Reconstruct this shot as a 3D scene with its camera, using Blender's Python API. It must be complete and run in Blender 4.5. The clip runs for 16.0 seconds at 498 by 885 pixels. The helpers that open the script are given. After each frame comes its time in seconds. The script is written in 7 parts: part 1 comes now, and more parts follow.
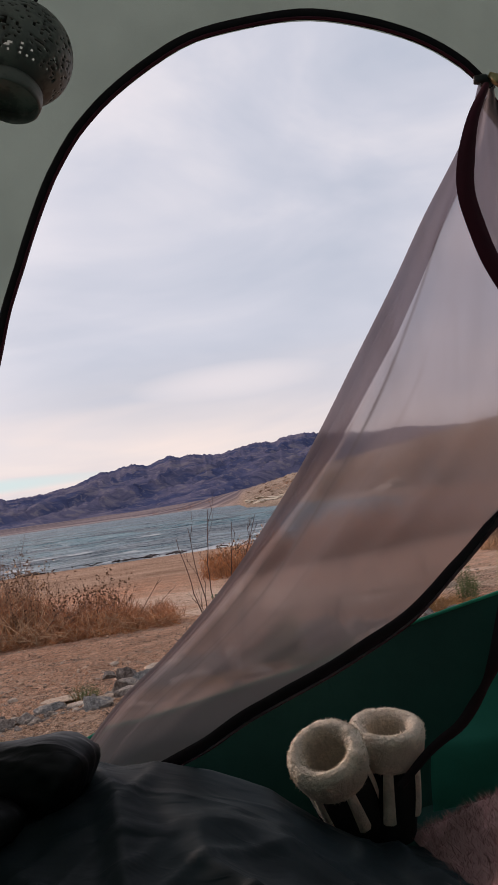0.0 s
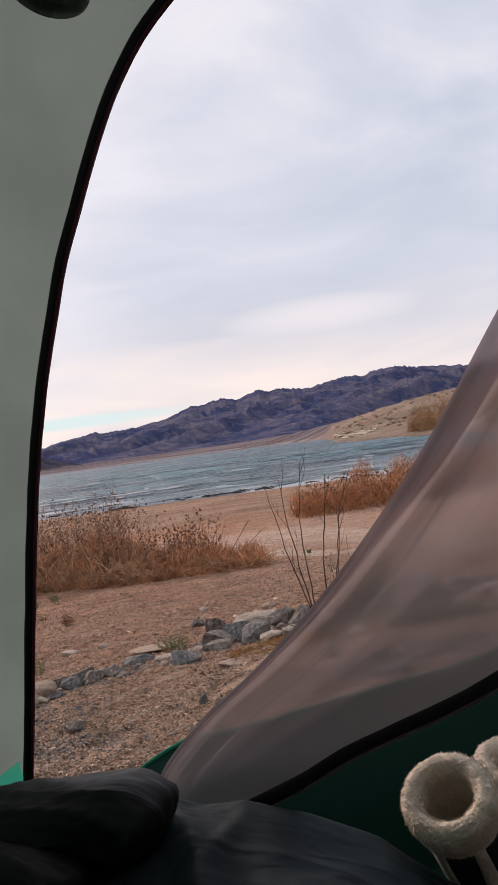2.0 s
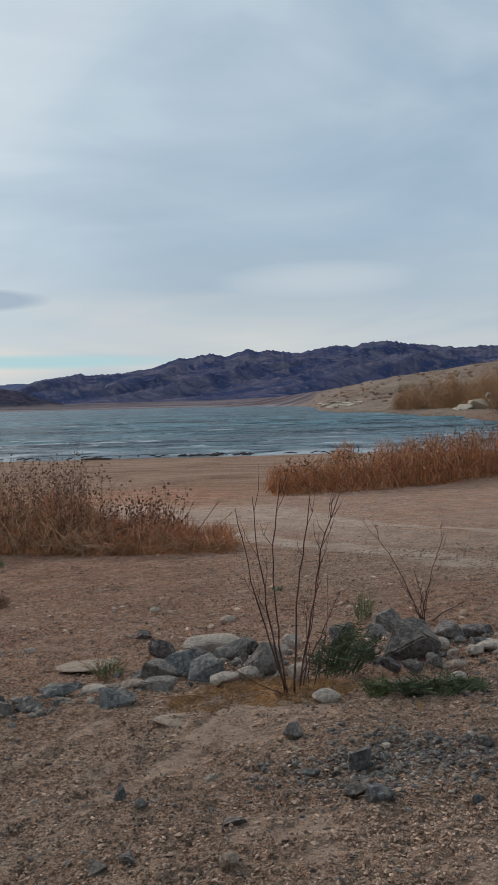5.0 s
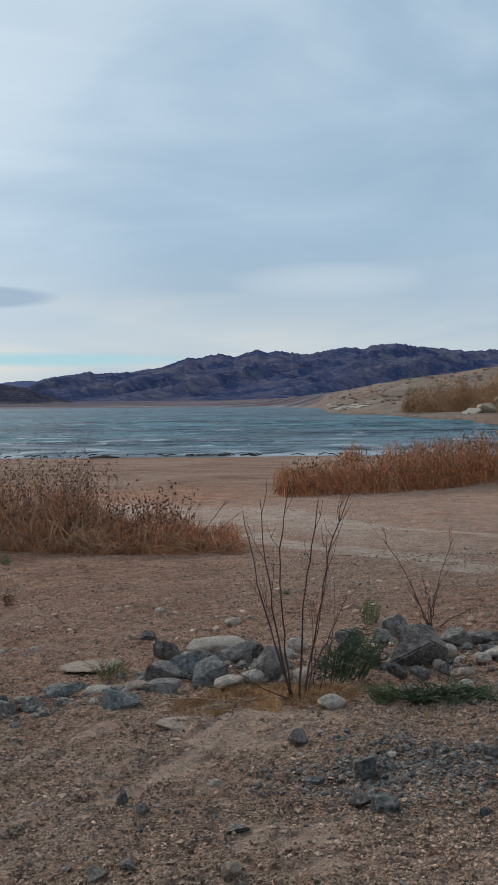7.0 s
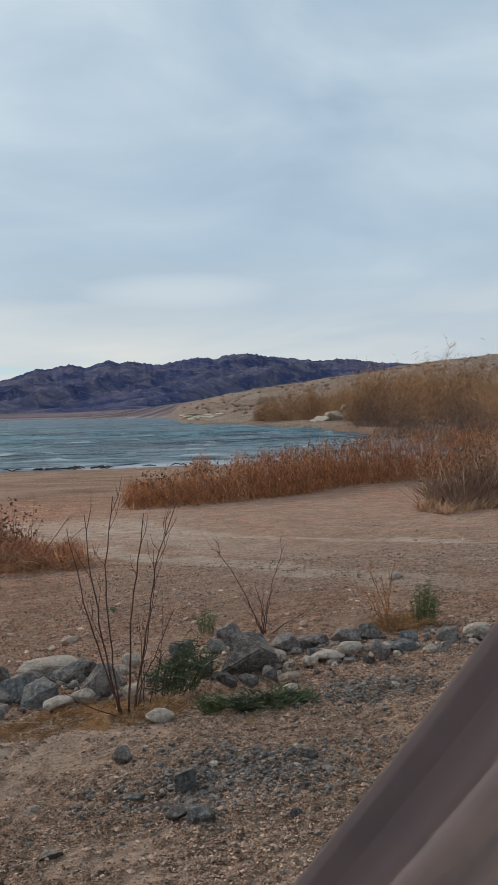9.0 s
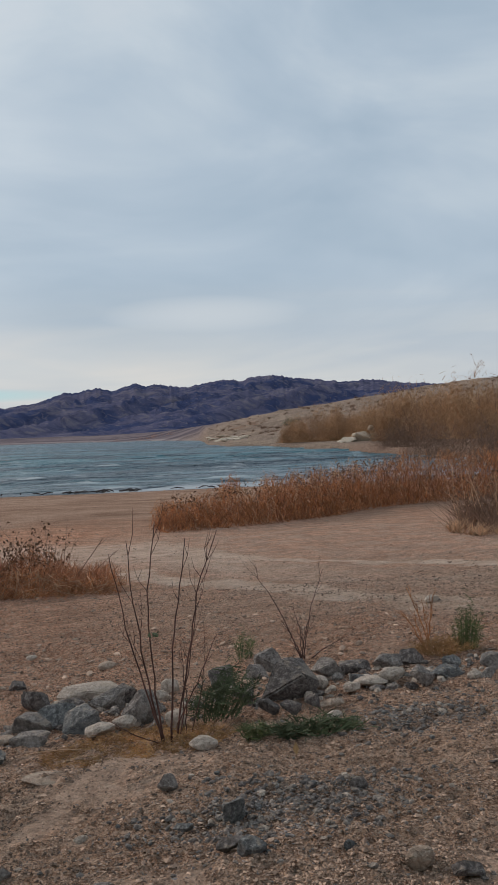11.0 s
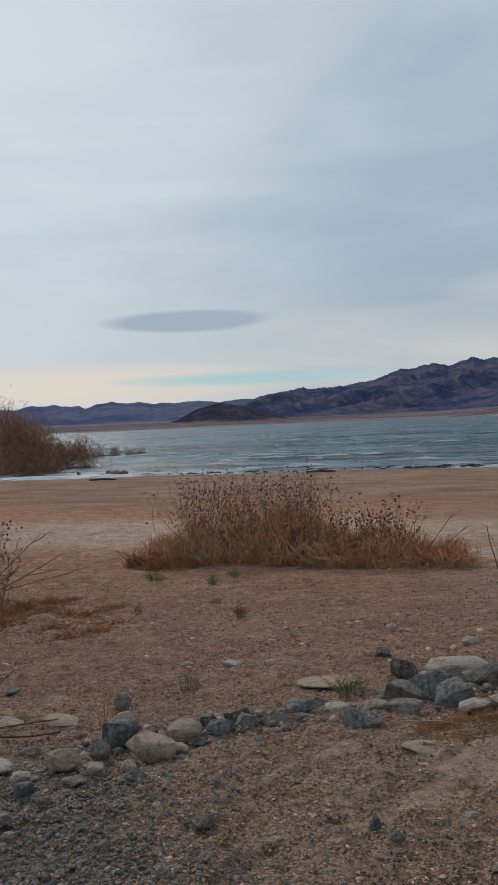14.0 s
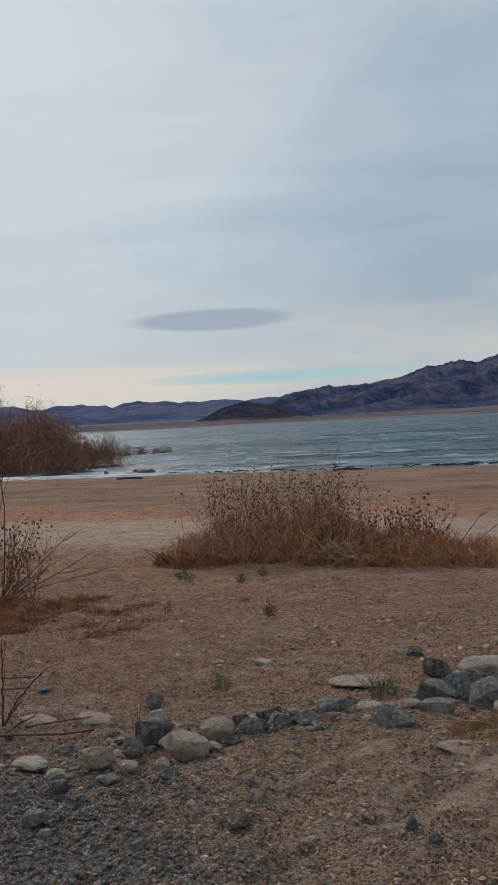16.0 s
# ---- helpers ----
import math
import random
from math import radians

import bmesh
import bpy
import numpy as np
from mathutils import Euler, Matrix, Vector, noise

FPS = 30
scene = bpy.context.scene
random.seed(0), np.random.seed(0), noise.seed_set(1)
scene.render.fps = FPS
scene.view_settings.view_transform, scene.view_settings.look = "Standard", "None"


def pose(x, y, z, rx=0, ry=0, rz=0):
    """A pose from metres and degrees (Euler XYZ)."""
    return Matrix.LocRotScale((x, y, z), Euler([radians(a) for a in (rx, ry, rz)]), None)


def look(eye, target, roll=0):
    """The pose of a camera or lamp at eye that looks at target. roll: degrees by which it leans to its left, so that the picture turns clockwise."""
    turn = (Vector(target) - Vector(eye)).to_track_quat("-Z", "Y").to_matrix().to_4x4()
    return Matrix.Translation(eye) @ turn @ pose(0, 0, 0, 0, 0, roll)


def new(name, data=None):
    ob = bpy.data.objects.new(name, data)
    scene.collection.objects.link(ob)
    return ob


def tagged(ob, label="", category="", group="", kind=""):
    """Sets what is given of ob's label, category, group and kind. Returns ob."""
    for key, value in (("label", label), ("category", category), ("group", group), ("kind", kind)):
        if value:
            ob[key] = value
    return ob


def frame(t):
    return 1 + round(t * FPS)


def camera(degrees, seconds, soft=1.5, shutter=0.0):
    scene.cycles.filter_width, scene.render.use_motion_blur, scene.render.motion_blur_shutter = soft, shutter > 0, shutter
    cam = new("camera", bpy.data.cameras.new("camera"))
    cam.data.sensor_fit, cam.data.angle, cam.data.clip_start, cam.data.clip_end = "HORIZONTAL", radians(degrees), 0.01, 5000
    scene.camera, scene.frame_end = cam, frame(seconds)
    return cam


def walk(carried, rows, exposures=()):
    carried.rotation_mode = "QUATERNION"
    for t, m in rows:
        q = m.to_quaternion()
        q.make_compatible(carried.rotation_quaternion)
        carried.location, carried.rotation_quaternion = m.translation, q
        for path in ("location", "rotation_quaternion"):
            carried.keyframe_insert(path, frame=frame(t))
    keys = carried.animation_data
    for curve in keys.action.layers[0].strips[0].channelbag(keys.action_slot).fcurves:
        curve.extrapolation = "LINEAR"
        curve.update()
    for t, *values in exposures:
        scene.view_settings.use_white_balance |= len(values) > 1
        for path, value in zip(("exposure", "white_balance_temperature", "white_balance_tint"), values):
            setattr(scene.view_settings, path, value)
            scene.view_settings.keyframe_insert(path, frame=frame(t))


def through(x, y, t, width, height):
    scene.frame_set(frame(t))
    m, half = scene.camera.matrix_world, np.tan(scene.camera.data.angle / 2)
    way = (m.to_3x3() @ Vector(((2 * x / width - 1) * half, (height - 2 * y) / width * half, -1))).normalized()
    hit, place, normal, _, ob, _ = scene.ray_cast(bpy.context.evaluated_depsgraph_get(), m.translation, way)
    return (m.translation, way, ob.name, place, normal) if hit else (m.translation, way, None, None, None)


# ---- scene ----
# ---------------------------------------------------------------- camera
cam = camera(33.1, 16.0, 0.8)

# seconds, eye, yaw to the left, pitch, roll
WALK = [
    (0, (-0.032, -0.971, 0.608), -5.48, 3.88, -8.02),
    (0.5, (-0.029, -0.973, 0.608), -5.50, 3.95, -8.15),
    (1, (-0.032, -0.968, 0.611), -5.59, 4.03, -8.08),
    (1.2, (-0.034, -0.951, 0.618), -5.61, 3.55, -8.72),
    (1.4, (-0.034, -0.923, 0.629), -4.93, 2.47, -8.85),
    (1.6, (-0.035, -0.879, 0.646), -3.58, 1.81, -8.13),
    (1.8, (-0.034, -0.810, 0.663), -0.60, 0.66, -7.70),
    (2, (-0.026, -0.740, 0.682), 1.15, 0.24, -7.68),
    (2.2, (-0.011, -0.702, 0.711), 1.12, 0.16, -7.52),
    (2.4, (0.001, -0.650, 0.736), 0.74, -0.26, -7.27),
    (2.6, (-0.001, -0.565, 0.747), -0.08, -0.56, -6.14),
    (2.8, (-0.011, -0.485, 0.754), -0.47, -0.73, -5.82),
    (3, (-0.026, -0.388, 0.761), -0.40, -1.29, -5.08),
    (3.2, (-0.053, -0.305, 0.769), -0.90, -1.47, -4.37),
    (5.3, (0.010, -0.016, 0.852), 0.24, -2.76, -1.22),
    (5.5, (0.007, -0.009, 0.853), 0.22, -2.79, -1.18),
    (6, (0.006, -0.005, 0.854), 0.60, -2.56, -0.91),
    (6.5, (0.003, -0.002, 0.852), 0.91, -2.53, -0.55),
    (7, (0.003, 0.001, 0.850), 0.67, -2.59, -0.51),
    (7.5, (0.015, -0.001, 0.850), 0.57, -2.73, -0.74),
    (8, (0.044, -0.011, 0.855), -0.52, -2.61, -1.07),
    (8.5, (0.078, -0.023, 0.861), -5.00, -2.34, -1.21),
    (8.7, (0.098, -0.025, 0.861), -6.87, -2.24, -1.30),
    (9.2, (0.110, -0.026, 0.866), -10.60, -1.90, -1.50),
    (9.8, (0.112, -0.026, 0.872), -12.60, -1.30, -1.70),
    (10.4, (0.100, -0.024, 0.877), -11.20, -0.80, -1.85),
    (10.8, (0.083, -0.021, 0.877), -8.95, -0.57, -1.93),
    (11, (0.060, -0.009, 0.873), -7.53, -0.53, -1.97),
    (11.5, (0.028, 0.002, 0.871), -3.18, -0.44, -2.15),
    (12, (-0.003, 0.017, 0.865), 1.20, -0.69, -2.00),
    (12.5, (-0.029, 0.035, 0.856), 6.62, -1.02, -1.91),
    (13, (-0.049, 0.047, 0.850), 10.49, -1.21, -2.23),
    (13.5, (-0.065, 0.051, 0.847), 13.16, -1.19, -2.38),
    (14, (-0.076, 0.049, 0.848), 15.22, -1.30, -2.51),
    (14.5, (-0.082, 0.047, 0.850), 15.53, -1.48, -2.64),
    (15, (-0.088, 0.046, 0.852), 16.10, -1.53, -2.69),
    (15.5, (-0.094, 0.047, 0.851), 16.74, -1.44, -2.71),
    (16, (-0.096, 0.051, 0.849), 17.00, -1.34, -2.86),
]


def aim(eye, yaw, pitch, roll):
    a, b = radians(yaw), radians(pitch)
    ahead = Vector((-math.sin(a) * math.cos(b), math.cos(a) * math.cos(b), math.sin(b)))
    return look(eye, Vector(eye) + 2 * ahead, roll)


walk(cam, [(t, aim(eye, yaw, pitch, roll)) for t, eye, yaw, pitch, roll in WALK],
     [(0, 0.43, 7550, 30), (1.0, 0.43, 7550, 30), (1.5, 0.49, 7520, 29.5), (2.0, 0.56, 7500, 29), (2.6, 0.50, 7350, 27), (3.0, 0.35, 7200, 23), (3.2, 0.30, 7100, 22),
      (5.3, 0.02, 6380, 10.5), (5.5, 0.0, 6350, 10.5), (6.0, -0.04, 6050, 10.5), (6.5, -0.10, 5760, 10.3), (7.0, 0.08, 6080, 9.2), (7.5, 0.09, 6080, 8.8), (8.0, 0.16, 6320, 9.5), (8.5, 0.21, 6460, 11), (8.7, 0.22, 6480, 11),
      (10.8, 0.12, 6750, 14.5), (11.0, 0.10, 6730, 14.3), (11.5, -0.13, 6180, 10.6), (12.0, -0.18, 6000, 10.8), (12.5, -0.10, 6000, 8.8), (13.0, -0.08, 6240, 10.5), (13.5, -0.10, 6400, 11.5), (14.5, -0.07, 6540, 12.5), (16.0, -0.14, 6500, 13)])

# ---------------------------------------------------------------- light
SUN_EL, SUN_ROT = radians(28), radians(-40)
world = bpy.data.worlds.new("overcast_sky")
scene.world = world
world.use_nodes = True


def build_sky():
    nt = world.node_tree
    nt.nodes.clear()
    N, L = nt.nodes.new, nt.links.new
    out, bg = N("ShaderNodeOutputWorld"), N("ShaderNodeBackground")
    tc, sep = N("ShaderNodeTexCoord"), N("ShaderNodeSeparateXYZ")
    L(tc.outputs["Generated"], sep.inputs[0])
    sky = N("ShaderNodeTexSky")
    sky.sky_type, sky.sun_disc, sky.sun_elevation, sky.sun_rotation = "NISHITA", False, SUN_EL, SUN_ROT

    def math_(op, a, b=None, c=None, clamp=False):
        n = N("ShaderNodeMath")
        n.operation, n.use_clamp = op, clamp
        for k, v in enumerate((a, b, c)):
            if v is None:
                continue
            if isinstance(v, (int, float)):
                n.inputs[k].default_value = v
            else:
                L(v, n.inputs[k])
        return n.outputs[0]

    def ramp(fac, stops):
        n = N("ShaderNodeValToRGB")
        el = n.color_ramp.elements
        while len(el) < len(stops):
            el.new(0.5)
        for e, (p, c) in zip(el, stops):
            e.position, e.color = p, (*c, 1)
        L(fac, n.inputs[0])
        return n.outputs[0]

    # cloud sheet: directions laid onto a flat layer overhead
    z = math_("MAXIMUM", sep.outputs[2], 0.0)
    den = math_("ADD", z, 0.30)
    comb = N("ShaderNodeCombineXYZ")
    L(math_("DIVIDE", sep.outputs[0], den), comb.inputs[0])
    L(math_("DIVIDE", sep.outputs[1], den), comb.inputs[1])
    warp = N("ShaderNodeMapping")
    warp.inputs["Scale"].default_value, warp.inputs["Rotation"].default_value = (0.6, 0.8, 1), (0, 0, 0.5)
    warp.inputs["Location"].default_value = (3.3, 1.7, 0)
    L(comb.outputs[0], warp.inputs[0])

    def noise_(scale, detail, rough, vec, dist=0.0):
        n = N("ShaderNodeTexNoise")
        for k, v in (("Scale", scale), ("Detail", detail), ("Roughness", rough), ("Distortion", dist)):
            n.inputs[k].default_value = v
        L(vec, n.inputs["Vector"])
        return n.outputs["Fac"]

    big = noise_(1.1, 4, 0.5, warp.outputs[0], 0.4)
    tilt = N("ShaderNodeMapping")
    tilt.inputs["Rotation"].default_value, tilt.inputs["Scale"].default_value = (0.0, 0.6, 0.3), (0.8, 0.9, 1.7)
    L(tc.outputs["Generated"], tilt.inputs[0])
    patch = noise_(2.7, 5, 0.52, tilt.outputs[0], 0.6)
    fine = noise_(3.0, 5, 0.55, warp.outputs[0], 0.6)
    mixn = math_("ADD", math_("ADD", math_("MULTIPLY", big, 0.43), math_("MULTIPLY", patch, 0.50)), math_("MULTIPLY", fine, 0.07))
    cloud = ramp(mixn, [(0.38, (0.38, 0.515, 0.635)), (0.47, (0.468, 0.598, 0.71)), (0.54, (0.575, 0.695, 0.78)), (0.63, (0.685, 0.768, 0.825))])

    # low down the layer is seen edge on: long pale streaks
    low = N("ShaderNodeCombineXYZ")
    L(math_("MULTIPLY", math_("ARCTAN2", sep.outputs[0], sep.outputs[1]), 2.2), low.inputs[0])
    L(math_("MULTIPLY", sep.outputs[2], 17.0), low.inputs[1])
    streak = noise_(1.0, 4, 0.5, low.outputs[0], 0.5)
    pale = ramp(streak, [(0.38, (0.54, 0.62, 0.68)), (0.52, (0.66, 0.71, 0.72)), (0.64, (0.78, 0.78, 0.74))])
    horizon = N("ShaderNodeMapRange")
    horizon.interpolation_type = "SMOOTHSTEP"
    for k, v in (("From Min", 0.04), ("From Max", 0.20), ("To Min", 1.0), ("To Max", 0.0)):
        horizon.inputs[k].default_value = v
    L(sep.outputs[2], horizon.inputs["Value"])

    def mix(fac, a, b):
        n = N("ShaderNodeMix")
        n.data_type = "RGBA"
        if isinstance(fac, (int, float)):
            n.inputs[0].default_value = fac
        else:
            L(fac, n.inputs[0])
        for k, v in ((6, a), (7, b)):
            if isinstance(v, tuple):
                n.inputs[k].default_value = (*v, 1)
            else:
                L(v, n.inputs[k])
        return n.outputs[2]

    body = mix(horizon.outputs[0], cloud, pale)
    az = math_("ARCTAN2", sep.outputs[0], sep.outputs[1])

    # clear strip under the cloud edge above the far hills, and one lens-shaped cloud
    def lens(a0, e0, ra, re, power=1.0):
        u = math_("DIVIDE", math_("SUBTRACT", az, radians(a0)), radians(ra))
        v = math_("DIVIDE", math_("SUBTRACT", sep.outputs[2], math.sin(radians(e0))), math.sin(radians(re)))
        wob = math_("MULTIPLY", math_("SUBTRACT", streak, 0.5), 0.9)
        d = math_("ADD", math_("ADD", math_("MULTIPLY", u, u), math_("MULTIPLY", v, v)), wob)
        return math_("MULTIPLY", math_("SUBTRACT", 1.0, d, None, True), power, None, True)

    glow = lens(-33.0, 22.0, 34.0, 32.0)
    body = mix(math_("MULTIPLY", math_("MULTIPLY", glow, glow), 0.75), body, (0.80, 0.90, 0.95))
    body = mix(lens(4.8, 8.3, 7.0, 1.3, 0.6), body, (0.66, 0.74, 0.785))
    body = mix(lens(-27.0, 3.0, 17.0, 1.5, 1.1), body, (0.84, 0.80, 0.72))
    body = mix(lens(-14.5, 3.1, 11.0, 0.55, 1.1), body, (0.47, 0.71, 0.76))
    body = mix(lens(-19.0, 7.1, 6.3, 0.80, 1.8), body, (0.42, 0.52, 0.63))
    # a thin share of the open sky shows through the sheet
    scaled = N("ShaderNodeVectorMath")
    scaled.operation = "SCALE"
    scaled.inputs["Scale"].default_value = 0.08
    L(sky.outputs[0], scaled.inputs[0])
    body = mix(0.06, body, scaled.outputs[0])
    L(body, bg.inputs[0])
    bg.inputs[1].default_value = 0.85
    L(bg.outputs[0], out.inputs[0])


build_sky()

sun = new("sun", bpy.data.lights.new("sun", "SUN"))
sun.data.energy, sun.data.angle, sun.data.color = 1.5, radians(10), (1.0, 0.93, 0.84)
# the light leans in from over the lake, to the left
sun.matrix_world = look((0, 0, 30), Vector((0, 0, 30)) - Vector((math.sin(SUN_ROT) * math.cos(SUN_EL), math.cos(SUN_ROT) * math.cos(SUN_EL), math.sin(SUN_EL))))

# ---------------------------------------------------------------- materials
class Nodes:
    def __init__(self, name):
        self.mat = bpy.data.materials.new(name)
        self.mat.use_nodes = True
        self.tree = self.mat.node_tree
        self.bsdf = self.tree.nodes["Principled BSDF"]
        self.out = self.tree.nodes["Material Output"]

    def add(self, kind, **values):
        n = self.tree.nodes.new(kind)
        for k, v in values.items():
            n.inputs[k.replace("_", " ")].default_value = v
        return n

    def link(self, a, b):
        self.tree.links.new(a, b)

    def where(self, world_space=False):
        if world_space:
            return self.add("ShaderNodeNewGeometry").outputs["Position"]
        return self.add("ShaderNodeTexCoord").outputs["Object"]

    def noise(self, vec, scale, detail=4.0, rough=0.55, dist=0.0, stretch=None):
        if stretch:
            m = self.add("ShaderNodeMapping")
            m.inputs["Scale"].default_value = stretch
            self.link(vec, m.inputs[0])
            vec = m.outputs[0]
        n = self.add("ShaderNodeTexNoise", Scale=scale, Detail=detail, Roughness=rough, Distortion=dist)
        self.link(vec, n.inputs["Vector"])
        return n.outputs["Fac"]

    def ramp(self, fac, stops):
        n = self.add("ShaderNodeValToRGB")
        el = n.color_ramp.elements
        while len(el) < len(stops):
            el.new(0.5)
        for e, (p, c) in zip(el, stops):
            e.position, e.color = p, (*(c if isinstance(c, tuple) else (c, c, c)), 1)
        self.link(fac, n.inputs[0])
        return n.outputs[0]

    def mix(self, fac, a, b, blend="MIX"):
        n = self.add("ShaderNodeMix")
        n.data_type, n.blend_type = "RGBA", blend
        for k, v in ((0, fac), (6, a), (7, b)):
            if isinstance(v, tuple):
                n.inputs[k].default_value = (*v, 1)
            elif isinstance(v, (int, float)):
                n.inputs[k].default_value = v
            else:
                self.link(v, n.inputs[k])
        return n.outputs[2]

    def calc(self, op, a, b=0.0, clamp=False):
        n = self.add("ShaderNodeMath")
        n.operation, n.use_clamp = op, clamp
        for k, v in enumerate((a, b)):
            if isinstance(v, (int, float)):
                n.inputs[k].default_value = v
            else:
                self.link(v, n.inputs[k])
        return n.outputs[0]

    def between(self, value, lo, hi, a=0.0, b=1.0):
        n = self.add("ShaderNodeMapRange", From_Min=lo, From_Max=hi, To_Min=a, To_Max=b)
        n.interpolation_type = "SMOOTHSTEP"
        self.link(value, n.inputs["Value"])
        return n.outputs[0]

    def bump(self, height, strength, distance):
        n = self.add("ShaderNodeBump", Strength=strength, Distance=distance)
        self.link(height, n.inputs["Height"])
        self.link(n.outputs[0], self.bsdf.inputs["Normal"])
        return n

    def finish(self, color, rough=0.8, metal=0.0, spec=None):
        for key, v in (("Base Color", color), ("Roughness", rough)):
            if isinstance(v, tuple):
                self.bsdf.inputs[key].default_value = (*v, 1)
            elif isinstance(v, (int, float)):
                self.bsdf.inputs[key].default_value = v
            else:
                self.link(v, self.bsdf.inputs[key])
        self.bsdf.inputs["Metallic"].default_value = metal
        if spec is not None:
            self.bsdf.inputs["Specular IOR Level"].default_value = spec
        return self.mat


def shade(c, k):
    return tuple(min(1.0, v * k) for v in c)


def plain(name, color, rough=0.8, scale=30.0, vary=0.25, bump=0.2, size=0.002, metal=0.0, spec=None, per_object=0.0, per_island=0.0):
    """Two scales of variation over one colour, with fine relief."""
    n = Nodes(name)
    p = n.where()
    a, b = n.noise(p, scale * 0.15, 3), n.noise(p, scale, 6, 0.65)
    c = n.mix(n.between(a, 0.42, 0.58), shade(color, 1 - vary), shade(color, 1 + vary))
    c = n.mix(n.between(b, 0.48, 0.6, 0, 0.6), c, shade(color, 1 - 1.5 * vary))
    if per_object:
        r = n.add("ShaderNodeObjectInfo").outputs["Random"]
        c = n.mix(n.calc("MULTIPLY", r, per_object), c, shade(color, 0.35))
    if per_island:
        r = n.add("ShaderNodeNewGeometry").outputs["Random Per Island"]
        c = n.mix(n.calc("MULTIPLY", r, per_island), c, shade(color, 0.25))
    n.bump(b, bump, size)
    return n.finish(c, rough, metal, spec)


def cloth(name, color, rough=0.75, through=0.0, scale=18.0, vary=0.15, weave=1400.0):
    """Woven fabric; through: the share of light that comes through it."""
    n = Nodes(name)
    p = n.where()
    a = n.noise(p, scale * 0.2, 4)
    w = n.noise(p, weave, 2)
    fold = n.noise(p, scale, 3, 0.5, 0.6)
    c = n.mix(n.between(a, 0.3, 0.7), shade(color, 1 - vary), shade(color, 1 + vary))
    c = n.mix(n.between(w, 0.4, 0.6, 0, 0.3), c, shade(color, 0.8))
    n.bump(n.calc("ADD", n.calc("MULTIPLY", w, 0.05), fold), 0.35, 0.006)
    n.finish(c, rough, 0, 0.25)
    if through:
        tr = n.add("ShaderNodeBsdfTranslucent")
        n.link(c, tr.inputs[0])
        m = n.add("ShaderNodeMixShader")
        m.inputs[0].default_value = through
        n.link(n.bsdf.outputs[0], m.inputs[1])
        n.link(tr.outputs[0], m.inputs[2])
        n.link(m.outputs[0], n.out.inputs[0])
    return n.mat


def netting():
    """Fine mosquito net: threads that catch the light, and fine holes that blur what lies behind."""
    n = Nodes("mosquito_net")
    p = n.where()
    dens = n.noise(p, 9.0, 4, 0.55, 0.8, (3.0, 1.0, 0.6))
    n.finish((0.235, 0.200, 0.203), 0.8, 0, 0.2)
    tr = n.add("ShaderNodeBsdfTranslucent", Color=(0.290, 0.246, 0.250, 1))
    half = n.add("ShaderNodeMixShader")
    half.inputs[0].default_value = 0.55
    n.link(n.bsdf.outputs[0], half.inputs[1])
    n.link(tr.outputs[0], half.inputs[2])
    clear = n.add("ShaderNodeBsdfTransparent", Color=(0.80, 0.74, 0.78, 1))
    blur = n.add("ShaderNodeBsdfRefraction", Color=(0.80, 0.75, 0.80, 1), Roughness=0.7, IOR=1.02)
    holes = n.add("ShaderNodeMixShader")
    holes.inputs[0].default_value = 0.45
    n.link(clear.outputs[0], holes.inputs[1])
    n.link(blur.outputs[0], holes.inputs[2])
    m = n.add("ShaderNodeMixShader")
    gather = n.add("ShaderNodeAttribute")
    gather.attribute_name = "gather"
    n.link(n.calc("ADD", n.between(dens, 0.3, 0.75, 0.56, 0.63), n.calc("MULTIPLY", gather.outputs["Fac"], 0.40)), m.inputs[0])
    n.link(holes.outputs[0], m.inputs[1])
    n.link(half.outputs[0], m.inputs[2])
    n.link(m.outputs[0], n.out.inputs[0])
    return n.mat


def crinkled(name, color, rough):
    """Thin coated fabric with sharp small creases and a satin sheen."""
    n = Nodes(name)
    p = n.where()

    def crease(scale, seed):
        m = n.add("ShaderNodeMapping")
        m.inputs["Location"].default_value, m.inputs["Rotation"].default_value, m.inputs["Scale"].default_value = (seed, seed, 0), (0, 0, seed), (1.0, 2.2, 1.0)
        n.link(p, m.inputs[0])
        v = n.noise(m.outputs[0], scale, 2, 0.5, 0.8)
        return n.between(n.calc("ABSOLUTE", n.calc("SUBTRACT", v, 0.5)), 0.0, 0.10, 1.0, 0.0)
    a, b, c = crease(2.3, 0.6), crease(5.0, 2.1), crease(12.0, 4.2)
    h = n.calc("ADD", n.calc("ADD", n.calc("MULTIPLY", a, 1.0), n.calc("MULTIPLY", b, 0.35)), n.calc("MULTIPLY", c, 0.06))
    n.bump(h, 0.7, 0.0042)
    tone = n.noise(p, 4.0, 4)
    col = n.mix(n.between(tone, 0.4, 0.6), shade(color, 0.75), shade(color, 1.25))
    return n.finish(col, rough, 0, 0.17)


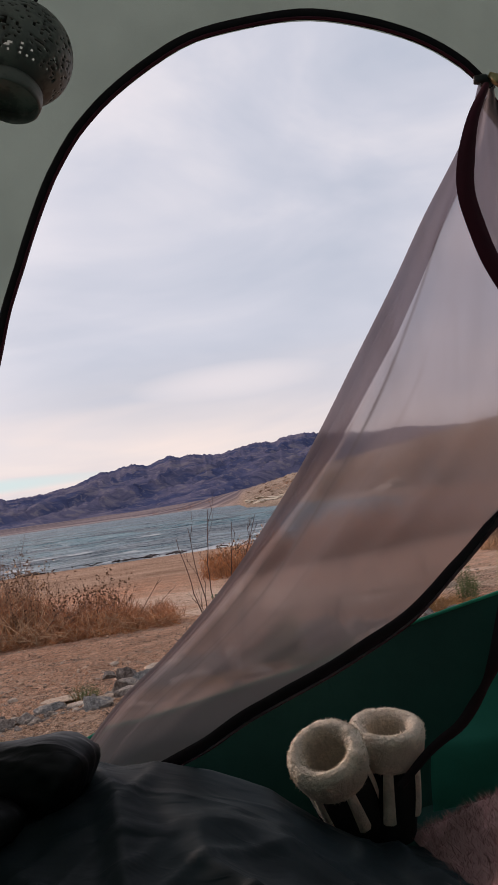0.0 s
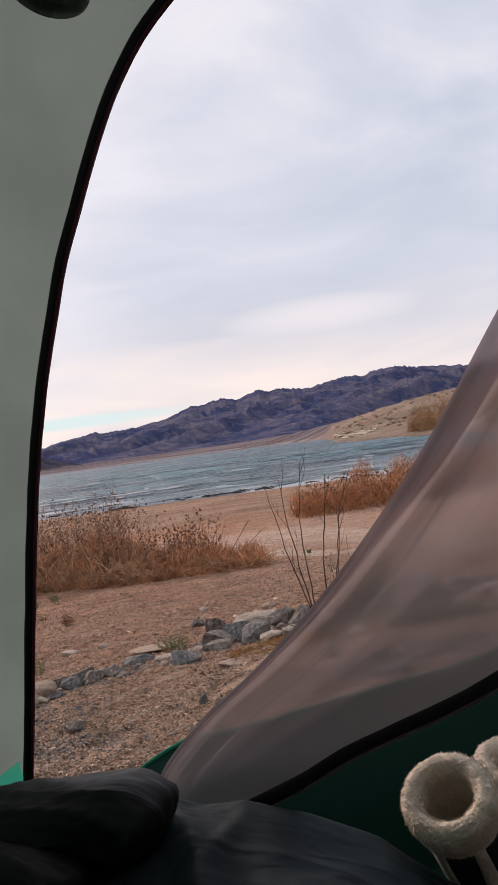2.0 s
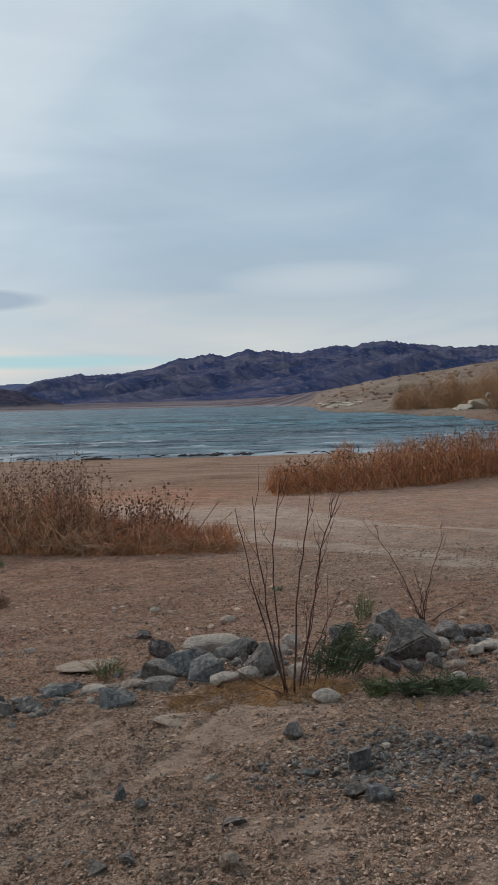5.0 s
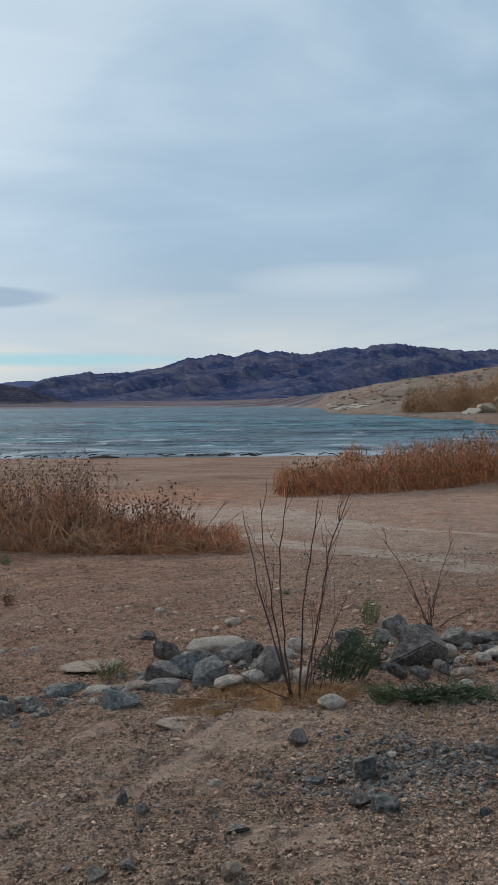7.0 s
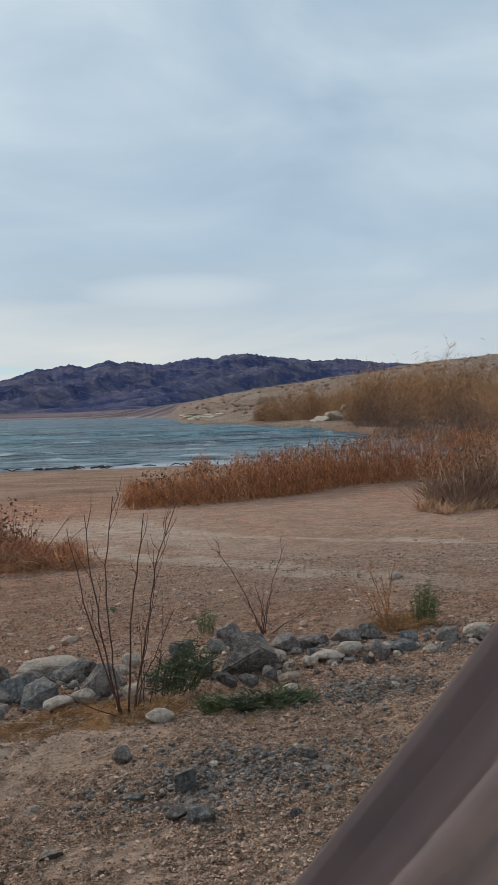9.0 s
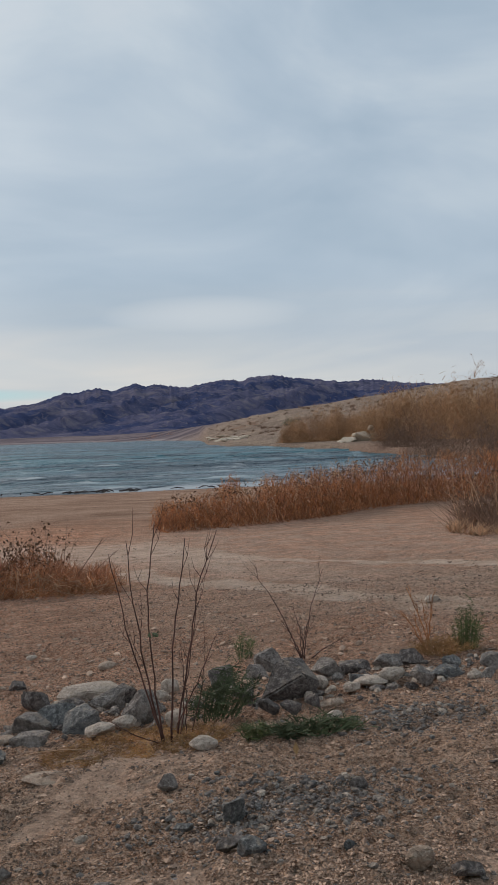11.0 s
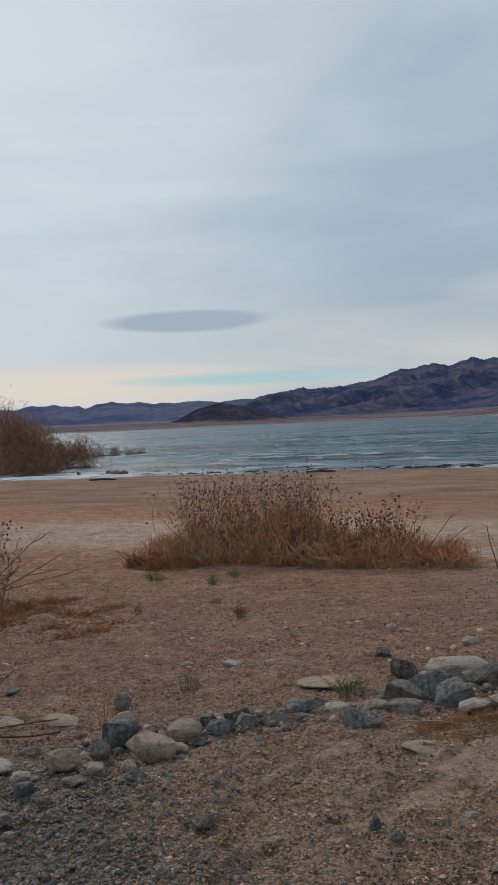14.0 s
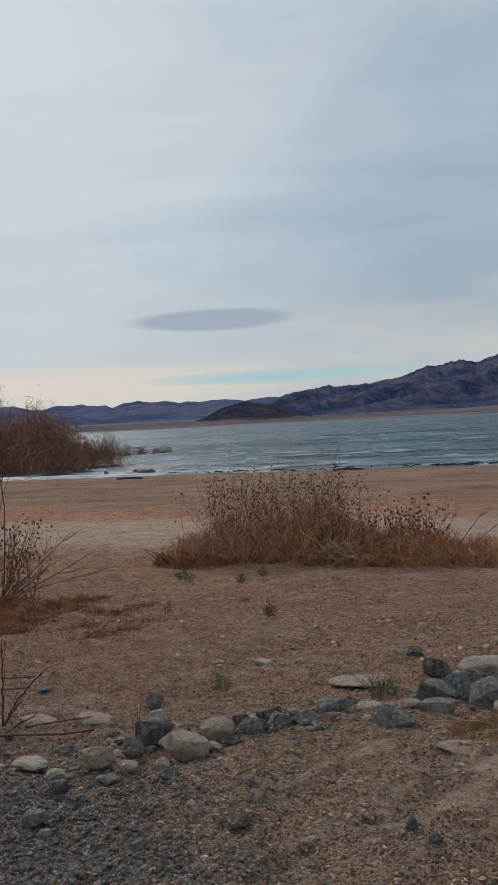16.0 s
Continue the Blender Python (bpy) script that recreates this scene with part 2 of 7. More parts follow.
def soil():
    """Sandy shore: reddish dry silt with flaked crust, gravelly wash by the stones, pale wheel tracks, damp sand at the waterline."""
    n = Nodes("shore_soil")
    p = n.where(True)
    sep = n.add("ShaderNodeSeparateXYZ")
    n.link(p, sep.inputs[0])
    X, Y, Z = sep.outputs
    big, mid = n.noise(p, 0.5, 4, 0.55, 0.4), n.noise(p, 2.6, 5, 0.6, 0.6)
    flake, scuff = n.noise(p, 7.0, 5, 0.65, 1.0, (0.6, 1.0, 1.0)), n.noise(p, 3.0, 5, 0.66, 0.8, (0.8, 1.2, 1.0))
    lump, fine, grit = n.noise(p, 23.0, 5, 0.65, 0.5), n.noise(p, 75.0, 5, 0.72, 0.3), n.noise(p, 240.0, 4, 0.7)
    c = n.mix(n.between(big, 0.40, 0.60), (0.385, 0.232, 0.158), (0.46, 0.295, 0.210))
    c = n.mix(n.between(mid, 0.50, 0.63, 0, 0.6), c, (0.52, 0.352, 0.258))
    c = n.mix(n.between(mid, 0.48, 0.36, 0, 0.5), c, (0.315, 0.182, 0.122))
    # pale crust flaked off in patches, its little shadows painted as dark gaps
    c = n.mix(n.between(flake, 0.54, 0.585, 0, 0.7), c, (0.64, 0.465, 0.36))
    c = n.mix(n.between(flake, 0.465, 0.42, 0, 0.65), c, (0.235, 0.135, 0.09))
    c = n.mix(n.between(scuff, 0.54, 0.62, 0, 0.5), c, (0.585, 0.42, 0.32))
    c = n.mix(1.0, c, (1.73, 1.34, 1.19), "MULTIPLY")
    # browner wash in front of the tent
    near = n.between(n.calc("ADD", Y, n.calc("MULTIPLY", mid, 1.6)), 3.0, 5.0, 1.0, 0.0)
    c = n.mix(n.calc("MULTIPLY", near, 0.82), c, n.mix(n.between(mid, 0.42, 0.58), (0.61, 0.384, 0.258), (0.79, 0.520, 0.366)))
    # patches of redder earth, and dark fine gravel in two spreads
    c = n.mix(n.calc("MULTIPLY", near, n.between(flake, 0.50, 0.58, 0, 0.5)), c, (0.52, 0.29, 0.185))
    for gx, gy, rx, ry in ((-1.45, 2.15, 0.50, 0.50), (-1.05, 1.80, 0.40, 0.20), (0.42, 2.16, 0.28, 0.16), (1.0, 2.75, 0.24, 0.16)):
        u, v = n.calc("DIVIDE", n.calc("SUBTRACT", X, gx), rx), n.calc("DIVIDE", n.calc("SUBTRACT", Y, gy), ry)
        d = n.calc("ADD", n.calc("ADD", n.calc("MULTIPLY", u, u), n.calc("MULTIPLY", v, v)), n.calc("MULTIPLY", n.calc("SUBTRACT", mid, 0.5), 2.0))
        c = n.mix(n.between(d, 1.1, 0.4, 0.0, 0.8), c, (0.235, 0.185, 0.152))
    # smooth drifted sand on the old wheel ridges
    across = n.calc("SUBTRACT", n.calc("MULTIPLY", X, 0.887), n.calc("MULTIPLY", Y, 0.462))
    across = n.calc("ADD", across, n.calc("MULTIPLY", n.calc("SUBTRACT", mid, 0.5), 0.18))
    for q in (-1.75, -1.45, -1.30):
        ridge_ = n.between(n.calc("ABSOLUTE", n.calc("SUBTRACT", across, q)), 0.02, 0.075, 1.0, 0.0)
        ridge_ = n.calc("MULTIPLY", ridge_, n.calc("MULTIPLY", n.between(Y, 1.3, 1.8), n.between(Y, 3.1, 2.6)))
        c = n.mix(n.calc("MULTIPLY", ridge_, n.between(scuff, 0.42, 0.56, 0.1, 0.75)), c, (0.68, 0.475, 0.35))
    # the driven track: along the shore, then bending back past the stones
    warp = n.calc("ADD", n.calc("MULTIPLY", n.calc("SUBTRACT", big, 0.5), 2.2), n.calc("MULTIPLY", n.calc("SUBTRACT", mid, 0.5), 0.9))
    # packed, paler ground between the reeds and the stones
    packed = n.calc("MULTIPLY", n.between(n.calc("ADD", X, warp), -1.2, 0.9), n.calc("MULTIPLY", n.between(Y, 4.2, 6.0), n.between(Y, 17.0, 13.0)))
    c = n.mix(n.calc("MULTIPLY", packed, n.between(mid, 0.40, 0.60, 0.70, 0.35)), c, n.mix(n.between(scuff, 0.42, 0.58), (0.56, 0.395, 0.305), (0.72, 0.53, 0.42)))
    centre = n.calc("ADD", n.between(X, 0.1, 2.9, 11.3, 6.5), n.between(X, 2.9, 9.0, 0.0, -0.4))
    off = n.calc("ABSOLUTE", n.calc("SUBTRACT", n.calc("ADD", Y, warp), centre))
    half = n.between(X, -5.0, 1.2, 2.4, 1.9)
    broad = n.calc("MULTIPLY", n.between(n.calc("DIVIDE", off, half), 0.35, 1.1, 1.0, 0.0), n.between(X, 0.3, 2.4, 0.85, 0.34))
    wander = n.calc("MULTIPLY", n.calc("SUBTRACT", mid, 0.5), 0.7)
    twin = 0.0
    for x0, bends, y0, y1 in ((2.07, ((4.4, 7.2, -0.75), (6.8, 9.6, -1.4)), 4.3, 10.2), (3.6, ((7.7, 11.2, -2.6), (10.9, 11.6, -1.5)), 7.2, 11.9)):
        wheel = n.calc("ADD", wander, x0)
        for a, b, shift in bends:
            wheel = n.calc("ADD", wheel, n.between(Y, a, b, 0.0, shift))
        gap = n.calc("ABSOLUTE", n.calc("SUBTRACT", X, wheel))
        band = n.calc("MULTIPLY", n.between(gap, 0.12, 0.36, 1.0, 0.0), n.calc("MULTIPLY", n.between(Y, y0, y0 + 0.6), n.between(Y, y1, y1 - 0.6)))
        twin = n.calc("MAXIMUM", band, twin)
    worn = n.calc("MULTIPLY", n.calc("MAXIMUM", broad, twin), n.between(flake, 0.40, 0.56, 0.7, 1.0))
    c = n.mix(worn, c, n.mix(n.between(scuff, 0.42, 0.58), (0.78, 0.585, 0.455), (0.92, 0.725, 0.585)))
    # damp, darker sand towards the lake, in long streaks
    wet = n.noise(p, 0.9, 5, 0.68, 0.7, (0.55, 1.35, 1.0))
    damp = n.between(n.calc("ADD", Y, n.calc("MULTIPLY", n.calc("SUBTRACT", big, 0.5), 9.0)), 13.2, 18.0, 0.0, 0.9)
    sand = n.mix(n.between(wet, 0.42, 0.52), (0.60, 0.40, 0.295), (0.44, 0.275, 0.195))
    sand = n.mix(n.between(wet, 0.55, 0.61, 0, 0.85), sand, (0.25, 0.150, 0.105))
    c = n.mix(damp, c, sand)
    c = n.mix(n.between(Y, 26.8, 28.6, 0.0, 0.7), c, (0.20, 0.13, 0.10))
    # dry hillside and far flats
    hill, scrub = n.noise(p, 0.06, 6, 0.65), n.noise(p, 0.5, 5, 0.7)
    gully = n.noise(p, 0.11, 5, 0.6, 0.6, (1.6, 0.5, 1.0))
    hc = n.mix(n.between(hill, 0.42, 0.58), (0.170, 0.134, 0.110), (0.265, 0.205, 0.163))
    hc = n.mix(n.between(gully, 0.54, 0.62, 0, 0.55), hc, (0.36, 0.285, 0.22))
    hc = n.mix(n.between(scrub, 0.53, 0.60, 0, 0.6), hc, (0.120, 0.092, 0.062))
    c = n.mix(n.between(Y, 60.0, 90.0), c, hc)
    flats = n.noise(p, 0.012, 5, 0.6, 0.3, (0.5, 2.0, 1.0))
    # far flats: mauve distance haze is mixed into these colours
    c = n.mix(n.between(Y, 200.0, 520.0), c, n.mix(n.between(flats, 0.44, 0.56), (0.120, 0.098, 0.112), (0.225, 0.178, 0.178)))
    ring = n.calc("MULTIPLY", n.between(Z, 0.5, -0.3), n.calc("MULTIPLY", n.between(Y, 300.0, 520.0), n.between(flats, 0.42, 0.52, 0.1, 0.7)))
    c = n.mix(ring, c, (0.36, 0.30, 0.28))
    # crumbs, pebbles and clods
    cells, tiny = n.add("ShaderNodeTexVoronoi", Scale=95.0), n.add("ShaderNodeTexVoronoi", Scale=210.0)
    clods = n.add("ShaderNodeTexVoronoi", Scale=17.0)
    for v in (cells, tiny, clods):
        n.link(p, v.inputs["Vector"])
    for v, share, hi, y0, y1 in ((cells, 0.78, 0.40, 14.0, 6.0), (tiny, 0.66, 0.46, 9.0, 4.0), (clods, 0.62, 0.30, 40.0, 12.0)):
        tone = n.add("ShaderNodeSeparateColor")
        n.link(v.outputs["Color"], tone.inputs[0])
        inside = n.between(v.outputs["Distance"], hi, hi - 0.14)
        some = n.between(tone.outputs[0], share, share + 0.05)
        peb = n.mix(tone.outputs[1], (0.12, 0.085, 0.068), (0.64, 0.50, 0.40))
        c = n.mix(n.calc("MULTIPLY", n.calc("MULTIPLY", inside, some), n.between(Y, y0, y1, 0.0, 0.7)), c, peb)
    grain = n.calc("MULTIPLY", n.between(Y, 14.0, 3.5, 0.45, 1.0), n.between(Y, 500.0, 300.0))
    grain = n.calc("MULTIPLY", grain, n.between(worn, 0.0, 1.0, 1.0, 0.35))
    # grain: dark grit and pale flecks, with crumb shadows painted dark
    for v, lo, hi, amount in ((lump, (0.24, 0.138, 0.092), (0.80, 0.55, 0.41), 0.65), (fine, (0.125, 0.073, 0.05), (0.84, 0.60, 0.46), 0.75), (grit, (0.15, 0.095, 0.068), (0.78, 0.58, 0.45), 0.55)):
        c = n.mix(n.calc("MULTIPLY", grain, n.between(v, 0.475, 0.42, 0, amount)), c, lo)
        c = n.mix(n.calc("MULTIPLY", grain, n.between(v, 0.535, 0.59, 0, amount)), c, hi)
    # swept bare dust between the crumbs
    dusty = n.add("ShaderNodeAttribute")
    dusty.attribute_name = "dust"
    dusty = dusty.outputs["Fac"]
    c = n.mix(n.calc("MULTIPLY", dusty, n.between(fine, 0.40, 0.56, 0.95, 0.62)), c, n.mix(n.between(lump, 0.42, 0.58), (0.57, 0.388, 0.290), (0.67, 0.468, 0.355)))
    h = n.calc("ADD", n.calc("ADD", n.calc("MULTIPLY", fine, 1.5), n.calc("MULTIPLY", grit, 0.4)), n.calc("MULTIPLY", n.between(cells.outputs["Distance"], 0.0, 0.45, 1.0, 0.0), 0.5))
    h = n.calc("ADD", n.calc("ADD", h, n.calc("MULTIPLY", lump, 1.9)), n.calc("ADD", n.calc("MULTIPLY", flake, 2.5), n.calc("MULTIPLY", scuff, 1.5)))
    n.bump(n.calc("MULTIPLY", n.calc("MULTIPLY", h, n.between(Y, 4.5, 11.0, 1.0, 0.6)), n.between(dusty, 0.0, 1.0, 1.0, 0.45)), 1.0, 0.05)
    return n.finish(c, 1.0, 0, 0.0)


def lake():
    """Wind-blown water: teal body, pale shallows with thin foam lines; wave shading and sheen painted in."""
    n = Nodes("lake_water")
    p = n.where(True)
    sep = n.add("ShaderNodeSeparateXYZ")
    n.link(p, sep.inputs[0])
    Y, Z = sep.outputs[1], sep.outputs[2]
    swell = n.noise(p, 0.46, 5, 0.62, 0.9, (0.62, 0.9, 1))
    chop = n.noise(p, 1.5, 5, 0.6, 0.4, (0.5, 1.0, 1))
    broad = n.noise(p, 0.03, 4, 0.55, 0.3, (0.3, 1.0, 1))
    wide = n.noise(p, 0.16, 4, 0.6, 0.5, (0.45, 1.0, 1))
    gust = n.noise(p, 0.055, 5, 0.62, 0.4, (0.16, 1.0, 1))
    # wave shading and the sky's pale sheen are painted into the colour
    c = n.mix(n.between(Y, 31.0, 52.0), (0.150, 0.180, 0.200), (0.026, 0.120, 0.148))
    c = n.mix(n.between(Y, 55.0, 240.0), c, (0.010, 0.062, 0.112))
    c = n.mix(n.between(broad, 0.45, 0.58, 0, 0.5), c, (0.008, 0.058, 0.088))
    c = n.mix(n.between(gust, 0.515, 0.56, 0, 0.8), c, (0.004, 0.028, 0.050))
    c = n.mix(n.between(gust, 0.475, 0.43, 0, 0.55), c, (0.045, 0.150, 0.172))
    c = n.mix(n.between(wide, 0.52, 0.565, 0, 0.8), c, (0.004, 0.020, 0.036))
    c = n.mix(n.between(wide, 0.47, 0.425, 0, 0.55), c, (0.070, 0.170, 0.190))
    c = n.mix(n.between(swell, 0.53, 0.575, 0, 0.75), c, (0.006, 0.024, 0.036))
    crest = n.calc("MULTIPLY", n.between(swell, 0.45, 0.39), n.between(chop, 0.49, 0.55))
    edge = n.calc("MULTIPLY", n.between(n.calc("ADD", Y, n.calc("MULTIPLY", swell, 8.0)), 33.0, 38.5, 1.0, 0.0), n.between(swell, 0.54, 0.46))
    # small breakers running in towards the shore
    inshore = n.between(Y, 33.0, 66.0, 1.0, 0.0)
    breaker = n.calc("MULTIPLY", n.calc("MULTIPLY", n.between(Z, -0.855, -0.81), inshore), n.between(chop, 0.44, 0.52))
    # the crest share also paints whitish glints among the foam
    foam = n.calc("MAXIMUM", n.calc("MULTIPLY", crest, n.between(Y, 40.0, 110.0, 0.6, 0.28)), n.calc("MAXIMUM", n.calc("MULTIPLY", edge, 0.55), n.calc("MULTIPLY", breaker, 0.75)))
    # long low waves running in along the shore, their dark and pale faces painted
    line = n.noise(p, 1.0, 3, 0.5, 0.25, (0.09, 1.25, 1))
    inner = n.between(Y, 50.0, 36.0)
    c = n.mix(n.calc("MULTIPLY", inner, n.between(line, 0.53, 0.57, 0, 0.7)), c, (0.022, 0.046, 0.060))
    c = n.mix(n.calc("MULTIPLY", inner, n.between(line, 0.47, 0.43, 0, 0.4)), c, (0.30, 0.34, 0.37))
    c = n.mix(foam, c, (0.66, 0.69, 0.70))
    h = n.calc("ADD", n.calc("MULTIPLY", swell, 1.0), n.calc("MULTIPLY", chop, 0.35))
    n.bump(h, 1.0, 0.8)
    n.bsdf.inputs["IOR"].default_value = 1.33
    return n.finish(c, n.mix(foam, (0.30, 0.30, 0.30), (0.8, 0.8, 0.8)), 0, 0.20)


def mountain_rock(name, dark, mid, light, scale, foot=None):
    """Bare desert rock: bluish and pale noise bands that also paint shaded and lit facets."""
    n = Nodes(name)
    p = n.where(True)
    a = n.noise(p, scale * 0.45, 6, 0.58, 0.8, (1, 1, 0.7))
    b = n.noise(p, scale * 1.7, 6, 0.62, 0.9, (1, 1, 1.6))
    d = n.noise(p, scale * 5.0, 5, 0.62, 0.5)
    c = n.mix(n.between(a, 0.42, 0.58), dark, mid)
    c = n.mix(n.between(b, 0.52, 0.63, 0, 0.42), c, light)
    c = n.mix(n.between(b, 0.48, 0.39, 0, 0.42), c, shade(dark, 0.65))
    c = n.mix(n.between(d, 0.55, 0.64, 0, 0.35), c, light)
    n.bump(n.calc("ADD", b, n.calc("MULTIPLY", d, 0.35)), 1.0, 17.0)
    # paler foot: the pale base fan, with low haze painted over it
    if foot is not None:
        sep = n.add("ShaderNodeSeparateXYZ")
        n.link(p, sep.inputs[0])
        low = n.calc("ADD", sep.outputs[2], n.calc("MULTIPLY", n.calc("SUBTRACT", a, 0.5), 14.0))
        c = n.mix(n.between(low, foot + 4.0, foot, 0.0, 0.85), c, (0.27, 0.215, 0.205))
    return n.finish(c, 1.0, 0, 0.0)


def stone(name, a, b, speck):
    n = Nodes(name)
    p = n.where()
    r = n.add("ShaderNodeObjectInfo").outputs["Random"]
    geo = n.add("ShaderNodeNewGeometry")
    big, fine = n.noise(p, 14.0, 4, 0.6, 0.6), n.noise(p, 110.0, 5, 0.7)
    pit = n.noise(p, 46.0, 5, 0.75, 0.5)
    vein = n.noise(p, 22.0, 4, 0.6, 2.0, (1, 1, 2.5))
    c = n.mix(n.between(big, 0.42, 0.58), a, b)
    c = n.mix(n.between(pit, 0.52, 0.60, 0, 0.7), c, speck)
    c = n.mix(n.between(pit, 0.46, 0.39, 0, 0.6), c, shade(a, 0.5))
    c = n.mix(n.between(fine, 0.53, 0.62, 0, 0.5), c, speck)
    c = n.mix(n.between(fine, 0.46, 0.38, 0, 0.5), c, shade(a, 0.5))
    c = n.mix(n.between(vein, 0.60, 0.64, 0, 0.4), c, shade(speck, 1.25))
    c = n.mix(n.calc("MULTIPLY", r, 0.25), c, shade(a, 0.6))
    # dust settled in the hollows of the upper faces
    up = n.add("ShaderNodeSeparateXYZ")
    n.link(geo.outputs["Normal"], up.inputs[0])
    c = n.mix(n.calc("MULTIPLY", n.between(up.outputs[2], 0.5, 1.0, 0, 0.5), n.between(big, 0.48, 0.58)), c, (0.38, 0.29, 0.21))
    n.bump(n.calc("ADD", n.calc("MULTIPLY", pit, 1.5), n.calc("MULTIPLY", fine, 0.7)), 1.0, 0.012)
    return n.finish(c, 0.88, 0, 0.2)


M_SOIL, M_WATER = soil(), lake()
# distance haze is mixed into the blue-violet of range and far hills
M_RANGE = mountain_rock("hazy_range_rock", (0.052, 0.066, 0.138), (0.112, 0.108, 0.168), (0.24, 0.205, 0.218), 0.011)
M_FARHILL = mountain_rock("hazy_far_hill_rock", (0.090, 0.112, 0.205), (0.140, 0.150, 0.232), (0.21, 0.195, 0.235), 0.004, 22.0)
M_KNOLL = mountain_rock("knoll_rock", (0.050, 0.050, 0.080), (0.085, 0.078, 0.108), (0.18, 0.15, 0.16), 0.03, 5.0)
M_STONE = {
    "d": stone("dark_stone", (0.128, 0.104, 0.094), (0.215, 0.180, 0.162), (0.40, 0.345, 0.31)),
    "b": stone("blue_grey_stone", (0.145, 0.140, 0.136), (0.235, 0.228, 0.220), (0.39, 0.372, 0.345)),
    "g": stone("grey_stone", (0.215, 0.178, 0.156), (0.32, 0.272, 0.240), (0.48, 0.42, 0.375)),
    "p": stone("pale_stone", (0.54, 0.425, 0.34), (0.68, 0.55, 0.45), (0.76, 0.64, 0.54)),
    "t": stone("tan_stone", (0.43, 0.305, 0.228), (0.55, 0.405, 0.305), (0.62, 0.485, 0.385)),
}
M_GRAVEL = plain("gravel", (0.29, 0.245, 0.22), 0.9, 60, 0.25, 0.4, 0.002, per_island=0.9)
M_PALEROCK = stone("pale_outcrop", (0.60, 0.48, 0.36), (0.72, 0.60, 0.47), (0.78, 0.67, 0.55))
M_DRY = plain("dry_stalks", (0.60, 0.265, 0.135), 0.9, 40, 0.3, 0.2, 0.001, per_island=0.42)
M_DRYPALE = plain("bleached_stalks", (0.68, 0.412, 0.245), 0.9, 40, 0.25, 0.2, 0.001, per_island=0.42)
M_RUST = plain("rust_brown_stalks", (0.60, 0.250, 0.102), 0.9, 40, 0.3, 0.2, 0.001, per_island=0.36)
M_REDMAT = plain("red_dry_grass", (0.42, 0.165, 0.075), 0.9, 40, 0.3, 0.2, 0.001, per_island=0.42)
M_LEAFBROWN = plain("withered_leaves", (0.20, 0.098, 0.052), 0.9, 60, 0.3, 0.2, 0.001, per_island=0.42)
M_STALK = plain("red_brown_stem", (0.115, 0.050, 0.036), 0.8, 60, 0.3, 0.3, 0.001)
M_TAMARISK = plain("tamarisk_twigs", (0.57, 0.325, 0.17), 0.95, 3, 0.2, 0.1, 0.01, per_island=0.42)
M_TAMDARK = plain("bare_shrub_twigs", (0.29, 0.17, 0.115), 0.95, 3, 0.2, 0.1, 0.01, per_island=0.42)
M_GREEN = plain("dusty_green_leaves", (0.17, 0.20, 0.075), 0.85, 60, 0.3, 0.2, 0.001, per_island=0.42)
M_BRUSH = plain("red_brown_brush", (0.40, 0.215, 0.135), 0.95, 3, 0.2, 0.1, 0.01, per_island=0.42)
M_GREENDARK = plain("dark_green_leaves", (0.115, 0.14, 0.066), 0.85, 60, 0.3, 0.2, 0.001, per_island=0.42)
M_DUFF = plain("dry_straw", (0.52, 0.29, 0.125), 0.95, 60, 0.3, 0.2, 0.001, per_island=0.42)
M_WOOD = plain("driftwood", (0.06, 0.045, 0.04), 0.9, 20, 0.3, 0.4, 0.004)

M_TENTGREY = cloth("grey_tent_fabric", (0.25, 0.325, 0.30), 0.7, 0.46)
M_TENTGREEN = cloth("green_tent_fabric", (0.012, 0.34, 0.24), 0.65, 0.6)
M_TENTDARK = cloth("dark_green_floor_fabric", (0.010, 0.062, 0.050), 0.75, 0.02)
M_CRUMB = plain("soil_crumbs", (0.68, 0.448, 0.318), 0.95, 60, 0.15, 0.4, 0.002, per_island=0.95)
# dark tone covers dark clods and, painted in, the small shadows among them
M_LUMP = plain("broken_earth", (0.25, 0.168, 0.122), 0.95, 60, 0.2, 0.4, 0.002, per_island=0.8)
M_PANEL = cloth("green_outer_fabric", (0.007, 0.056, 0.045), 0.7, 0.05)
M_TAPE = cloth("black_zip_tape", (0.016, 0.009, 0.012), 0.65)
M_MAROON = cloth("maroon_zip_tape", (0.12, 0.018, 0.034), 0.55)
M_NET = netting()
M_BAG = crinkled("slate_sleeping_bag_fabric", (0.0080, 0.0170, 0.0210), 0.60)
M_BLACKBAG = crinkled("black_jacket_fabric", (0.005, 0.005, 0.006), 0.5)
M_FLEECE = plain("cream_fleece", (0.74, 0.63, 0.52), 1.0, 160, 0.12, 0.9, 0.004)
M_SUEDE = plain("black_suede", (0.010, 0.010, 0.011), 0.9, 60, 0.3, 0.3, 0.001)
M_PINK = plain("pink_shaggy_pile", (0.52, 0.30, 0.29), 1.0, 60, 0.25, 0.4, 0.003, per_island=0.42)
M_BRASS = plain("brass", (0.55, 0.42, 0.22), 0.32, 60, 0.15, 0.1, 0.0005, 0.9)
M_LAMP = plain("dark_pewter_metal", (0.15, 0.145, 0.13), 0.5, 40, 0.3, 0.25, 0.001, 0.4)
# faint glow added inside the lantern so its holes show bright specks
M_BULB = plain("added_bulb", (0.8, 0.8, 0.76), 0.5, 60, 0.05, 0.1, 0.0005)
M_BULB.node_tree.nodes["Principled BSDF"].inputs["Emission Color"].default_value = (0.9, 1.0, 0.95, 1)
